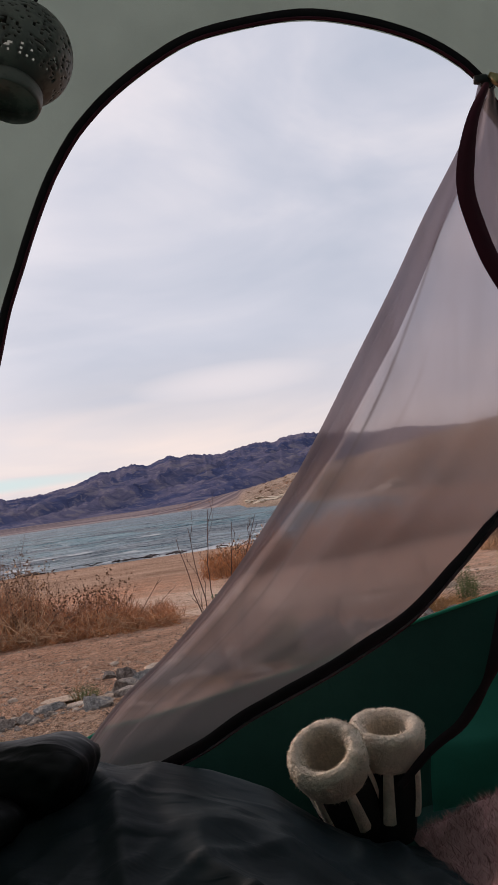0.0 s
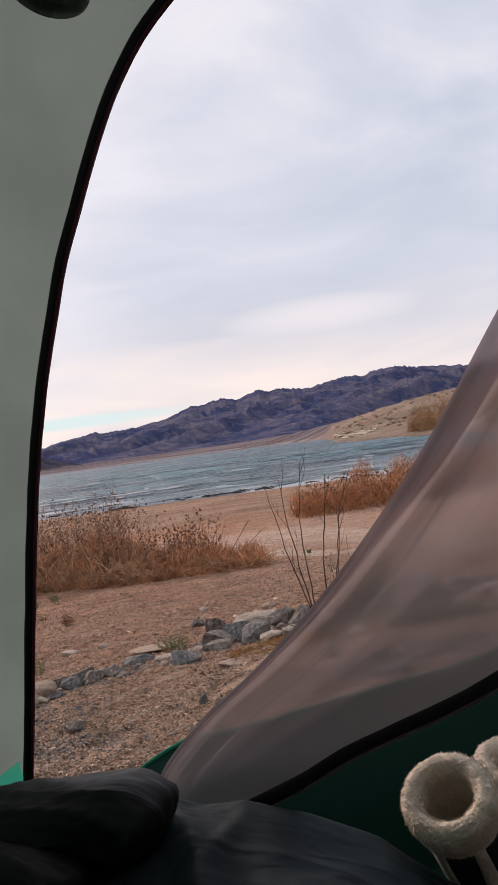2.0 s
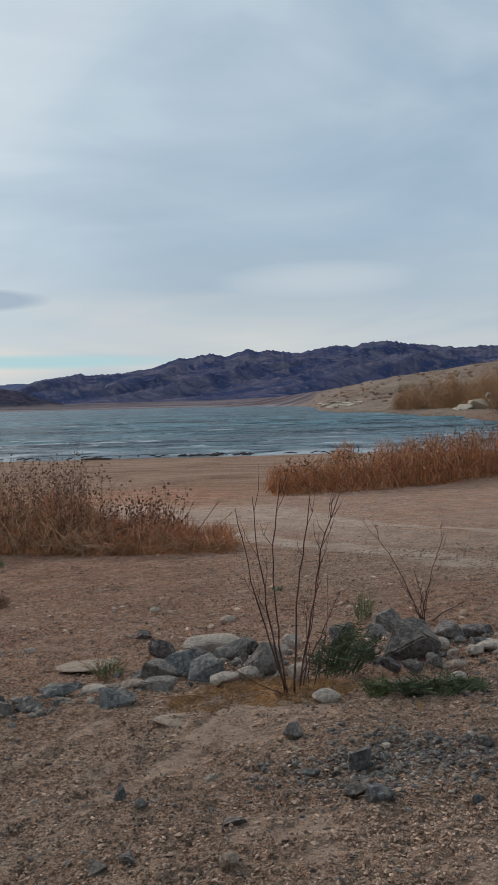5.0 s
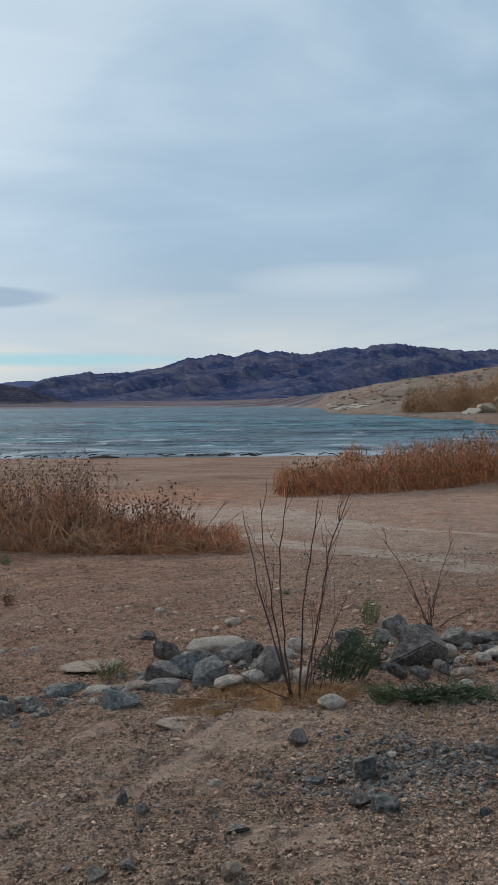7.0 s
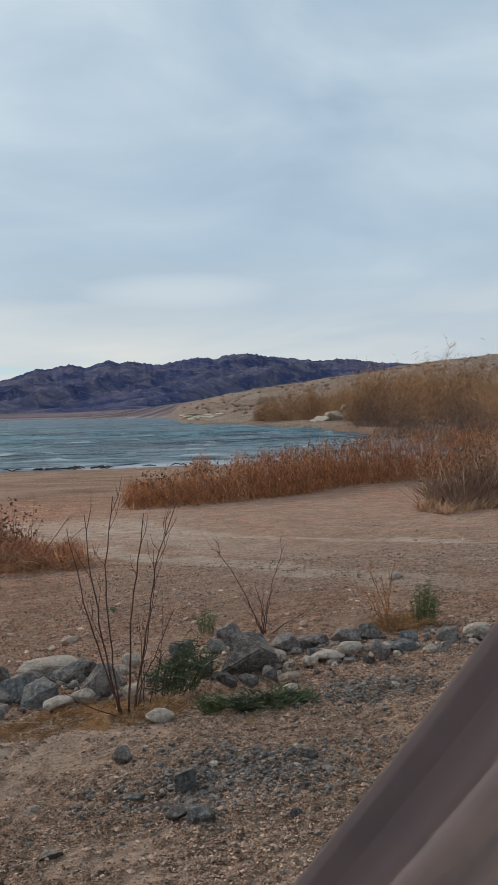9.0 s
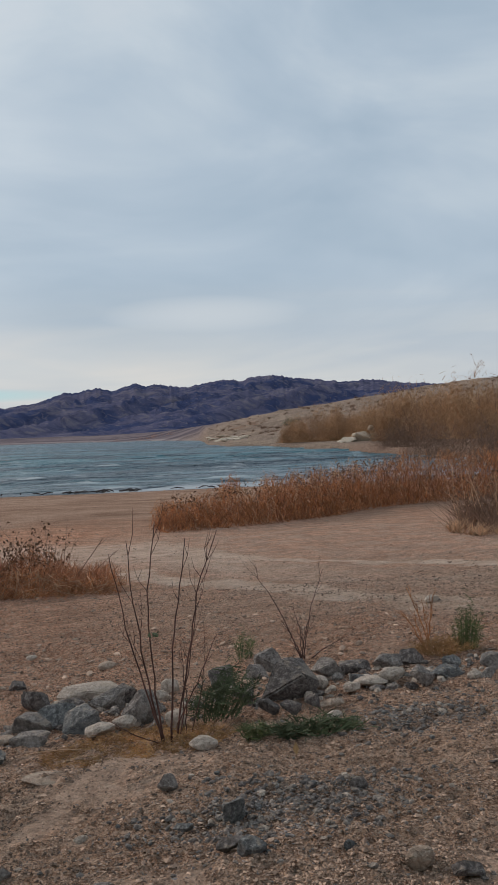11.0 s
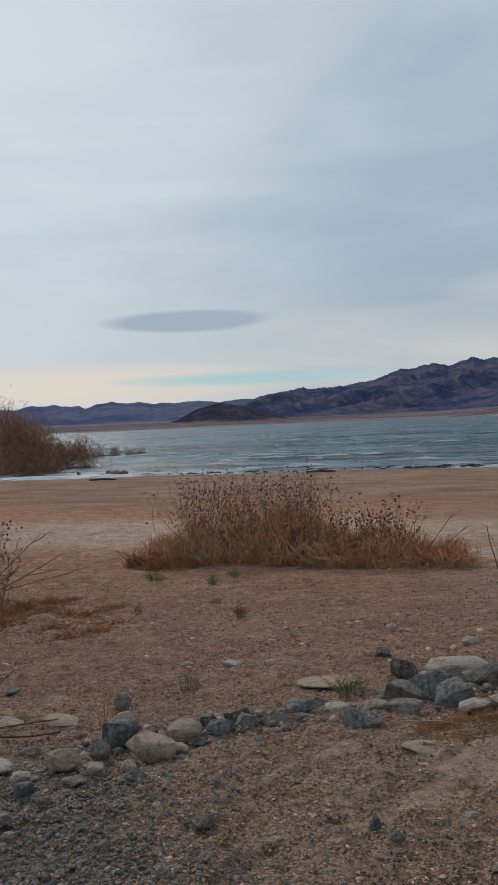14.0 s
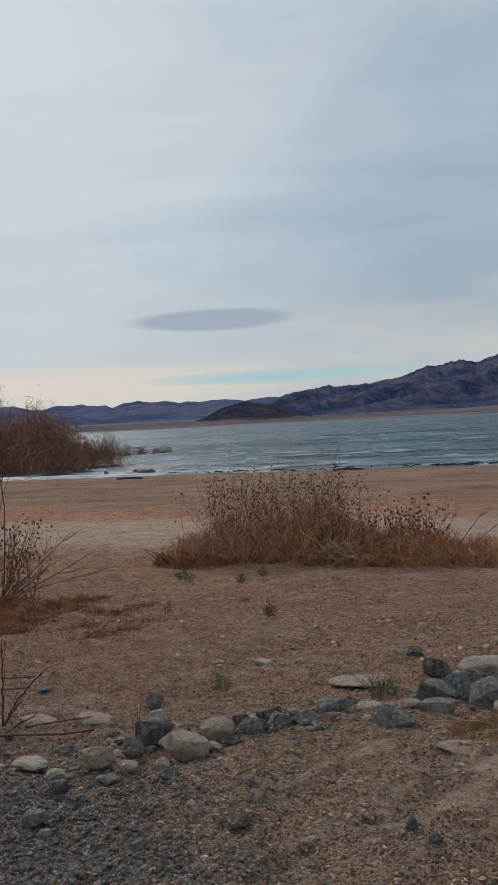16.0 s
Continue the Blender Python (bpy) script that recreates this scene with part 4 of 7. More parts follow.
        sp.add(vs, [(i * 4 + k, i * 4 + k + 1, i * 4 + k + 5, i * 4 + k + 4) for i in range(89) for k in range(3)])
        z = part(name, sp.mesh(name, [mat], True), tent, lab)
        co = Soup()
        co.tube([on_door(p.x, p.y, p.z - 0.009) for p in line], 0.0022, 6)
        part("zip_coil", co.mesh("zip_coil", [M_MAROON], True), z, "dark maroon zip coil")

    # the net: held at the slider, at the right and at the sill, its free edge running across the opening
    FREE = [(0.479, 1.155), (0.454, 1.089), (0.386, 0.987), (0.331, 0.897), (0.26, 0.789), (0.198, 0.694), (0.134, 0.606), (0.03, 0.485),
            (-0.074, 0.388), (-0.156, 0.325), (-0.215, 0.267), (-0.238, 0.235), (-0.252, 0.20), (-0.262, 0.16)]
    left = along([(x, z, 0) for x, z in FREE], 61)
    right = along([(0.492, 1.15, 0)] + BACK[1:], 61)

    def net(u, w):
        i = min(60, int(round(w * 60)))
        p, q = left[i], right[i]
        x, z = p.x + (q.x - p.x) * u, p.y + (q.y - p.y) * u
        swing = math.sin(math.pi * min(1, w * 1.05))
        fold = 0.016 * math.sin(u * 30 + 2.5 * noise.noise((u * 3, w * 2, 0))) * math.exp(-u * 5.0) * min(1.0, u * 9) + 0.003 * math.sin(u * 9 + 1) * min(1.0, u * 6)
        return tuple(on_door(x, z, -0.014 - 0.02 * swing * (1 - u) * u * 4 - fold * swing + p.z + (q.z - p.z) * u ** 1.5))
    me = grid_mesh("net_door", net, 180, 60, M_NET)
    # where the net is gathered in folds it lies double
    folds = ((0.13, 0.17, 0.33, 0.005, 0.014, 1.0, 0.02), (0.10, 0.115, 0.15, 0.004, 0.010, 0.9, 0.30), (0.20, 0.30, 0.47, 0.004, 0.022, 0.45, 0.25), (0.03, 0.05, 0.10, 0.003, 0.008, 0.9, 0.45), (0.16, 0.21, 0.22, 0.004, 0.006, 0.9, 0.60))
    dense = []
    for j in range(len(me.vertices)):
        u, w = j // 61 / 180, j % 61 / 60
        d = 0.0
        for u0, u1, u2, s0, s1, a, start in folds:
            c = curve(w, [(0, u0), (0.5, u1), (1, u2)]) + 0.012 * noise.noise((w * 4, u0 * 50, 0))
            sg = s0 + (s1 - s0) * w
            k = (u - c) / sg
            d += a * sstep(start - 0.02, start + 0.2, w) * (0.75 + 0.5 * noise.noise((w * 6, u0 * 30, 3))) * (math.exp(-k * k) if k > 0 else math.exp(-(k / 0.45) ** 2))
        dense.append(min(1.0, d))
    me.attributes.new("gather", "FLOAT", "POINT").data.foreach_set("value", dense)
    door = part("net_door", me, tent, "pinkish-grey mosquito net half of the door, hanging in folds")

    def hem(u, w):
        i = min(60, int(round(w * 60)))
        p, q = left[i], right[i]
        t = u * curve(w, [(0, 0.012), (0.12, 0.034), (0.3, 0.044), (0.45, 0.036), (0.6, 0.016), (1, 0.012)]) / max(0.05, (q - p).length)
        x, z = p.x + (q.x - p.x) * t, p.y + (q.y - p.y) * t
        return tuple(on_door(x, z, -0.016 - 0.006 * math.sin(u * math.pi) + q.z * t ** 1.5))
    part("hem", grid_mesh("hem", hem, 4, 60, M_NET), door, "doubled hem of the net")
    # second fall of net behind the maroon tape
    STRAP = [(0.478, 1.140), (0.456, 1.10), (0.443, 1.05), (0.440, 1.005), (0.452, 0.96), (0.474, 0.905), (0.51, 0.85), (0.57, 0.79), (0.63, 0.76)]
    line = along([(x, z, 0) for x, z in STRAP], 50)

    def tape(u, w):
        i = min(49, int(round(w * 49)))
        d = (line[min(i + 1, 49)] - line[max(i - 1, 0)]).normalized()
        t = (u - 0.5) * 0.027 * min(1, 0.35 + w * 3)
        return tuple(on_door(line[i].x - d.y * t, line[i].y + d.x * t, -0.05 - 0.006 * math.sin(math.pi * u)))
    part("zip_tape", grid_mesh("zip_tape", tape, 4, 49, M_MAROON), tent, "loose maroon zip tape hanging from the slider")

    def second(u, w):
        i = min(49, int(round(w * 49)))
        p = line[i]
        q = Vector((0.492 + 0.075 * w ** 1.4, 1.14 - 0.36 * w, 0))
        x, z = p.x + (q.x - p.x) * u, p.y + (q.y - p.y) * u
        return tuple(on_door(x, z, -0.04 + 0.004 * math.sin(u * 12)))
    part("net_fold", grid_mesh("net_fold", second, 10, 49, M_NET), door)
    # slider
    sl = Soup()
    c = on_door(0.487, 1.158, -0.016)
    sl.tube([c + Vector((-0.014, 0, 0.004)), c + Vector((0.0, -0.003, 0.002)), c + Vector((0.012, 0, -0.003))], [0.006, 0.008, 0.006], 8)
    slider = part("zip_slider", sl.mesh("zip_slider", [M_BLACKPLASTIC], True), tent, "dark zip slider with a brass pull")
    pl = Soup()
    pl.tube([c + Vector((0.006, -0.008, 0.006)), c + Vector((0.016, -0.011, -0.004)), c + Vector((0.026, -0.012, -0.016))], [0.0045, 0.0085, 0.005], 8)
    part("pull_tab", pl.mesh("pull_tab", [M_BRASS], True), slider, "brass pull tab")

    ks = Soup()
    k0 = Vector((-0.150, 0.345, 0.216))
    ks.tube([k0 + Vector((-0.007, 0, 0.002)), k0 + Vector((-0.003, -0.004, 0.001)), k0 + Vector((0.004, -0.004, 0)), k0 + Vector((0.008, 0, -0.001))], [0.002, 0.006, 0.006, 0.002], 8)
    part("zip_stop", ks.mesh("zip_stop", [M_NET], True), tent, "small knotted end of the net at the sill")
    # fallen outer door panel, outside the net
    TOP = [(-0.41, 0.10), (-0.352, 0.167), (-0.292, 0.206), (-0.244, 0.232), (-0.20, 0.248), (-0.15, 0.250), (-0.06, 0.263), (0.03, 0.278), (0.12, 0.292), (0.22, 0.307), (0.30, 0.33), (0.36, 0.344), (0.533, 0.375), (0.75, 0.41)]
    top = along([(x, z, 0) for x, z in TOP], 40)

    def panel(u, w):
        i = min(39, int(round(u * 39)))
        p = top[i]
        z = p.y * (1 - w) + (terrain(p.x, 0.56) - 0.01) * w
        return (p.x, 0.55 + 0.012 * math.sin(9 * u + 3 * w) * w - 0.16 * w * (1 - sstep(-0.25, -0.05, p.x)), z)
    pan = part("outer_door_panel", grid_mesh("outer_door_panel", panel, 39, 14, M_PANEL), tent, "green outer door panel dropped along the sill")
    ed = Soup()
    ed.tube([panel(i / 39, 0) for i in range(40)], 0.0035, 6)
    part("panel_edge", ed.mesh("panel_edge", [M_TENTGREEN], True), pan)
    side = along([(0.520, 0.36, 0), (0.505, 0.309, 0), (0.481, 0.253, 0), (0.449, 0.204, 0), (0.411, 0.165, 0), (0.377, 0.147, 0), (0.351, 0.131, 0), (0.339, 0.066, 0), (0.335, 0.0, 0)], 30)

    def flank(u, w):
        p = side[min(29, int(round(w * 29)))]
        x = p.x + (1.05 - p.x) * u
        return (x, 0.50 - 0.10 * u + 0.008 * math.sin(u * 9 + w * 5), p.y)
    part("side_panel", grid_mesh("side_panel", flank, 14, 29, M_TENTGREEN), tent, "bright green lower wall beside the door")
    # dark binding at the right of the lower wall, with a clip
    st = along([(0.440, 0.25, 0.425), (0.415, 0.25, 0.360), (0.395, 0.25, 0.313), (0.380, 0.29, 0.264), (0.350, 0.30, 0.226), (0.318, 0.31, 0.204), (0.29, 0.32, 0.180), (0.25, 0.33, 0.14)], 30)
    sp = Soup()
    vs = []
    for i, p in enumerate(st):
        d = (st[min(i + 1, 29)] - st[max(i - 1, 0)]).normalized()
        nrm = Vector((d.z, 0, -d.x))
        w = 0.013 * (1 - 0.5 * i / 29)
        vs += [p - nrm * w, p + Vector((0, -0.006, 0)), p + nrm * w]
    sp.add(vs, [(i * 3 + k, i * 3 + k + 1, i * 3 + k + 4, i * 3 + k + 3) for i in range(29) for k in range(2)])
    part("binding", sp.mesh("binding", [M_TAPE], True), tent, "black fabric binding along the wall seam")
    cl = Soup()
    cl.tube([(0.430, 0.255, 0.365), (0.431, 0.252, 0.345), (0.431, 0.252, 0.315), (0.429, 0.255, 0.295)], [0.008, 0.013, 0.013, 0.008], 8)
    clip = part("wall_clip", cl.mesh("wall_clip", [M_BLACKPLASTIC], True), tent, "black plastic clip")
    hk = Soup()
    hk.tube([(0.414, 0.243, 0.337), (0.428, 0.238, 0.336), (0.445, 0.240, 0.334)], [0.0025, 0.003, 0.0025], 6)
    part("clip_ring", hk.mesh("clip_ring", [M_BRASS], True), clip)
    seam = Soup()
    for pts in ([(-1.0, 0.27), (-0.72, 0.268), (-0.46, 0.266)],):
        ln = along([(x, z, 0) for x, z in pts], 20)
        seam.tube([on_door(p.x, p.y, -0.004 - 0.012) for p in ln], 0.004, 5)
    part("wall_seam", seam.mesh("wall_seam", [M_TAPE], True), tent, "dark seam between grey wall and green band")
    return tent


build_tent()


# ---------------------------------------------------------------- things in the tent
def build_sleeping_bag():
    PROF = [(-1.1, 0.21), (-0.6, 0.215), (-0.36, 0.235), (-0.24, 0.258), (-0.14, 0.245), (-0.05, 0.222), (0.05, 0.197), (0.12, 0.145), (0.20, 0.095), (0.29, 0.06), (0.37, 0.035), (0.44, 0.0)]

    def top(u, w):
        x = -1.05 + 1.5 * u
        front = 0.35 - 0.06 * sstep(0.1, 0.4, x) - 0.14 * sstep(0.2, 0.42, x)
        y = front + 0.06 - 1.15 * w
        t = min(1.0, max(0.0, (front + 0.06 - y) / 0.12))
        t = t * t * (3 - 2 * t)
        h = curve(x, PROF) * (1 - 0.30 * sstep(0.0, 0.45, front - y))
        wx, wy = x + 0.06 * noise.noise((x * 4, y * 4, 9)), y + 0.06 * noise.noise((x * 4, y * 4, 12))
        u1, v1, u2, v2 = wx * 0.8 + wy * 0.6, wy * 0.8 - wx * 0.6, wx * 0.5 - wy * 0.86, wy * 0.5 + wx * 0.86

        def fold(a, b, seed):
            return max(0.0, 0.55 - abs(noise.noise((a, b, seed))) * 2.6)
        crease = 0.044 * fold(u1 * 1.8, v1 * 4.5, 1.0) + 0.030 * fold(u2 * 2.4, v2 * 6, 4.0) + 0.009 * fold(u1 * 6, v1 * 13, 6.0) + 0.002 * fold(u2 * 14, v2 * 26, 8.0) + 0.02 * noise.noise((x * 3, y * 3, 7)) - 0.012
        edge = min(1.0, (0.45 - x) / 0.12) if x > 0.33 else 1.0
        g = terrain(x, y) + 0.02
        return (x, y, g + max(0.0, (h - g + crease) * t * max(0.0, edge)))
    ob = part("sleeping_bag", grid_mesh("sleeping_bag", top, 220, 180, M_BAG))
    tagged(ob, "dark slate unrolled sleeping bag crumpled on the tent floor", "sleeping bag")
    sm = Soup()
    sm.tube([Vector(top(0.42 + 0.02 * math.sin(k), 0.1 + k * 0.05)) + Vector((0, 0, 0.002)) for k in range(14)], 0.0022, 5)
    part("seam", sm.mesh("seam", [M_BLACKBAG], True), ob)


build_sleeping_bag()


def build_jacket():
    """A rolled black jacket that lies on the sill, one sleeve wound over it."""
    def roll(line, r0, seed, taper):
        n = len(line) - 1

        def skin(u, w):
            i = min(n, int(round(u * n)))
            p = line[i]
            d = (line[min(i + 1, n)] - line[max(i - 1, 0)]).normalized()
            side = d.cross(Vector((0, 0, 1))).normalized()
            up = side.cross(d)
            a = 2 * math.pi * w
            end = math.sqrt(max(0.0, 1 - max(0, (u - taper) / (1 - taper)) ** 2)) if u > taper else 1
            q = p + (side * math.cos(a) + up * math.sin(a)) * r0
            turn = q.x * 7 + a * 1.6
            pull = 0.16 * max(0.0, 0.5 - abs(noise.noise((turn, q.z * 12, seed))) * 2.4) + 0.06 * max(0.0, 0.5 - abs(noise.noise((turn * 2.6, q.y * 30, seed + 5))) * 2.4)
            r = r0 * (0.92 + pull + 0.12 * noise.noise((q.x * 11, q.y * 11, q.z * 11 + seed))) * max(0.10, end)
            return tuple(p + (side * math.cos(a) * 1.2 + up * math.copysign(abs(math.sin(a)) ** 0.6, math.sin(a)) * 0.82) * r)
        return skin
    line = along([(-0.85, 0.17, 0.262), (-0.55, 0.19, 0.268), (-0.38, 0.205, 0.284), (-0.29, 0.21, 0.288), (-0.235, 0.20, 0.284), (-0.200, 0.19, 0.262)], 130)
    ob = part("rolled_jacket", grid_mesh("rolled_jacket", roll(line, 0.056, 2.0, 0.965), 129, 48, M_BLACKBAG))
    tagged(ob, "rolled black jacket lying along the tent sill", "jacket")
    arm = along([(-0.75, 0.115, 0.285), (-0.55, 0.13, 0.292), (-0.42, 0.145, 0.287), (-0.33, 0.135, 0.262), (-0.29, 0.11, 0.235)], 80)
    part("sleeve", grid_mesh("sleeve", roll(arm, 0.034, 7.0, 0.95), 79, 36, M_BLACKBAG), ob, "creased black sleeve")


build_jacket()


def build_boot(m, label, seed):
    """A short black boot with a turned-down fleece cuff and fleece seams; the cuff's middle is at the origin."""
    boot = base("boot", m @ Matrix.Scale(0.90, 4), label, "boot", "pair of boots in the tent")

    def cuff(u, w):
        a, b = 2 * math.pi * u, 2 * math.pi * w
        ring, tube_r = 0.0520, 0.0155
        prof_r = ring + tube_r * math.cos(b)
        prof_z = (0.016 if math.sin(b) > 0 else 0.054) * math.sin(b)
        fz = 0.0016 * noise.noise((prof_r * math.cos(a) * 210, prof_r * math.sin(a) * 210, prof_z * 210 + seed)) + 0.0018 * noise.noise((math.cos(a) * 3, math.sin(a) * 3, prof_z * 40 + seed))
        prof_r += fz
        return (prof_r * math.cos(a), prof_r * math.sin(a), prof_z + fz)
    c = part("cuff", grid_mesh("cuff", cuff, 110, 54, M_FLEECE), boot, "thick cream fleece cuff")
    fz = Soup()
    rnd = random.Random(seed)
    for _ in range(6500):
        u, w = rnd.random(), rnd.random()
        p = Vector(cuff(u, w))
        nrm = (p - Vector((math.cos(2 * math.pi * u) * 0.0525, math.sin(2 * math.pi * u) * 0.0525, p.z * 0.4))).normalized()
        tip = p + nrm * rnd.uniform(0.0006, 0.0022) + Vector((rnd.gauss(0, 0.0014), rnd.gauss(0, 0.0014), rnd.gauss(0, 0.0014)))
        side = nrm.orthogonal().normalized() * 0.0008
        fz.add([p - side, p + side, tip], [(0, 1, 2)])
    tagged(part("fleece", fz.mesh("fleece", [M_FLEECE]), c), kind="stuff")

    def lining(u, w):
        a = 2 * math.pi * u
        r = 0.0425 - 0.008 * w + 0.0015 * noise.noise((math.cos(a) * 8, math.sin(a) * 8, w * 6 + seed))
        if w > 0.93:
            r *= 0.2
        return (r * math.cos(a), r * math.sin(a), 0.012 - 0.15 * w)
    part("lining", grid_mesh("lining", lining, 40, 16, M_FLEECE), boot, "cream fleece lining")

    def shaft(u, w):
        a = 2 * math.pi * u
        t = min(1.0, w / 0.9)
        r = 0.047 + 0.004 * math.sin(t * 3) + 0.0015 * noise.noise((math.cos(a) * 3, t * 4, seed))
        z = -0.02 - 0.185 * t
        fy = 0.0
        if t > 0.55:
            k = (t - 0.55) / 0.45
            fy = 0.11 * k * k * max(0.0, math.sin(a)) ** 1.0
        if w > 0.9:
            r, z = r * (1 - (w - 0.9) / 0.1), -0.207
            fy *= 1 - (w - 0.9) / 0.1
        return (r * math.cos(a), r * math.sin(a) + fy, z)
    part("shaft", grid_mesh("shaft", shaft, 44, 30, M_SUEDE), boot, "black suede boot shaft and foot")

    def sole(u, w):
        a = 2 * math.pi * u
        r = 0.052 * (1 if w < 0.85 else (1 - w) / 0.15)
        z = -0.205 - 0.018 * min(1.0, w / 0.85)
        return (r * math.cos(a), r * math.sin(a) + 0.115 * max(0.0, math.sin(a)) * (1 if w < 0.85 else (1 - w) / 0.15), z)
    part("sole", grid_mesh("sole", sole, 40, 8, M_BLACKPLASTIC), boot)
    # fleece seams down the back and the sides
    for a0 in (-95, -25, 40, -160, 150):
        s = Soup()
        rows = []
        for k in range(16):
            t = k / 15
            a = radians(a0)
            w = (0.0085 + 0.003 * t)
            r = 0.0505 + 0.002 * math.sin(t * 3) + 0.002
            z = -0.042 - 0.105 * t
            fz2 = 0.0012 * noise.noise((t * 30, a0, seed))
            for off in (-1.0, -0.5, 0.5, 1.0):
                aa = a + off * (w + fz2) / r
                rr = r + (0.005 if abs(off) < 0.8 else 0.0)
                rows.append((rr * math.cos(aa), rr * math.sin(aa), z))
        s.add(rows, [(k * 4 + j, k * 4 + j + 1, k * 4 + j + 5, k * 4 + j + 4) for k in range(15) for j in range(3)])
        part("fleece_seam", s.mesh("fleece_seam", [M_FLEECE], True), boot, "cream fleece strip")
    return boot


build_boot(pose(0.141, 0.315, 0.211, 27, -24, 10), "black boot with cream fleece cuff, leaning towards the bed", 3)
build_boot(pose(0.250, 0.375, 0.214, 12, 5, -8), "black boot with cream fleece cuff, standing upright", 8)


def build_pink_rug():
    def top(u, w):
        x, y = 0.27 + 0.55 * u, -0.25 + 0.66 * w
        e = min(1.0, 6 * min(u, 1 - u, w, 1 - w) + 0.0)
        g = terrain(x, y) + 0.018
        return (x, y, g + e * (0.055 + 0.03 * u + 0.02 * noise.noise((x * 7, y * 7, 2))))
    ob = part("shaggy_blanket", grid_mesh("shaggy_blanket", top, 40, 40, M_PINK))
    tagged(ob, "dusty pink shaggy blanket on the tent floor", "blanket")
    rnd = random.Random(5)
    s = Soup()
    for _ in range(22000):
        u, w = rnd.random(), rnd.random()
        p = Vector(top(u, w))
        tip = p + Vector((rnd.gauss(0, 0.008), rnd.gauss(0, 0.008), rnd.uniform(0.004, 0.016)))
        side = Vector((rnd.gauss(0, 1), rnd.gauss(0, 1), 0)).normalized() * 0.0007
        s.add([p - side, p + side, tip], [(0, 1, 2)])
    tagged(part("shag", s.mesh("shag", [M_PINK]), ob, "long matted pink pile"), kind="stuff")


build_pink_rug()


def build_lamp():
    """A perforated globe lantern hung from the roof."""
    lamp = base("hanging_lantern", pose(-0.147, 0.02, 1.178, -8, 20, 20), "dark perforated metal globe lantern hanging from the tent roof", "lantern")
    bm = bmesh.new()
    bmesh.ops.create_uvsphere(bm, u_segments=112, v_segments=74, radius=0.064)
    for v in bm.verts:
        v.co.z *= 0.93
    rnd = random.Random(11)
    gone = [f for f in bm.faces if rnd.random() < 0.17 and -0.040 < f.calc_center_median().z < 0.052]
    bmesh.ops.delete(bm, geom=[f for f in bm.faces if f.calc_center_median().z < -0.052] + gone, context="FACES")
    me = bpy.data.meshes.new("globe")
    bm.to_mesh(me)
    bm.free()
    me.materials.append(M_LAMP)
    me.polygons.foreach_set("use_smooth", [True] * len(me.polygons))
    g = part("globe", me, lamp, "punched metal globe")
    sol = g.modifiers.new("wall", "SOLIDIFY")
    sol.thickness = 0.0016

    def collar(u, w):
        a, b = 2 * math.pi * u, 2 * math.pi * w
        r = 0.0375 + 0.0025 * math.cos(b)
        return (r * math.cos(a), r * math.sin(a), -0.062 + 0.010 * math.sin(b))
    part("collar", grid_mesh("collar", collar, 48, 12, M_LAMP), lamp, "plain metal collar")

    def base_plate(u, w):
        a = 2 * math.pi * u
        return (0.036 * w * math.cos(a), 0.036 * w * math.sin(a), -0.058 + 0.006 * (1 - w))
    part("bottom_cup", grid_mesh("bottom_cup", base_plate, 36, 5, M_LAMP), lamp)
    # unseen bulb, put in to brighten the lower holes
    bulb = bmesh.new()
    bmesh.ops.create_uvsphere(bulb, u_segments=24, v_segments=16, radius=0.024)
    for v in bulb.verts:
        v.co.z = v.co.z * 1.2 - 0.012
    me = bpy.data.meshes.new("bulb")
    bulb.to_mesh(me)
    bulb.free()
    me.materials.append(M_BULB)
    part("bulb", me, lamp, "unseen frosted bulb, added to show bright specks in the holes")
    s = Soup()
    s.tube([(0, 0, 0.058), (0.003, 0, 0.10), (-0.002, 0.002, 0.16), (0, 0, 0.22)], 0.0025, 6)
    part("hanging_cord", s.mesh("hanging_cord", [M_TAPE], True), lamp)


build_lamp()


def build_mat():
    def top(u, w):
        x, y = -1.05 + 0.79 * u, 0.62 + (0.665 + 0.055 * sstep(0.6, 1.0, u)) * w
        y += 0.03 * math.sin(u * 7) * w - 0.05 * (1 - u) * w * 0.3
        e = 0.0 if min(u, 1 - u, w, 1 - w) < 1e-6 else 1.0
        return (x, y, terrain(x, y) + 0.004 + e * (0.012 + 0.014 * max(0, noise.noise((x * 7, y * 7, 3))) + 0.01 * math.sin(u * 17 + w * 3) ** 2))
    ob = part("door_mat", grid_mesh("door_mat", top, 60, 44, M_ORANGE))
    ed = Soup()
    ed.tube([Vector(top(k / 40, 0.985)) + Vector((0, 0, 0.002)) for k in range(41)], 0.0025, 5)
    part("border", ed.mesh("border", [M_MATEDGE], True), ob, "frayed rose-red border")
    tagged(ob, "rumpled orange cloth mat on the sand outside the tent", "mat")


build_mat()

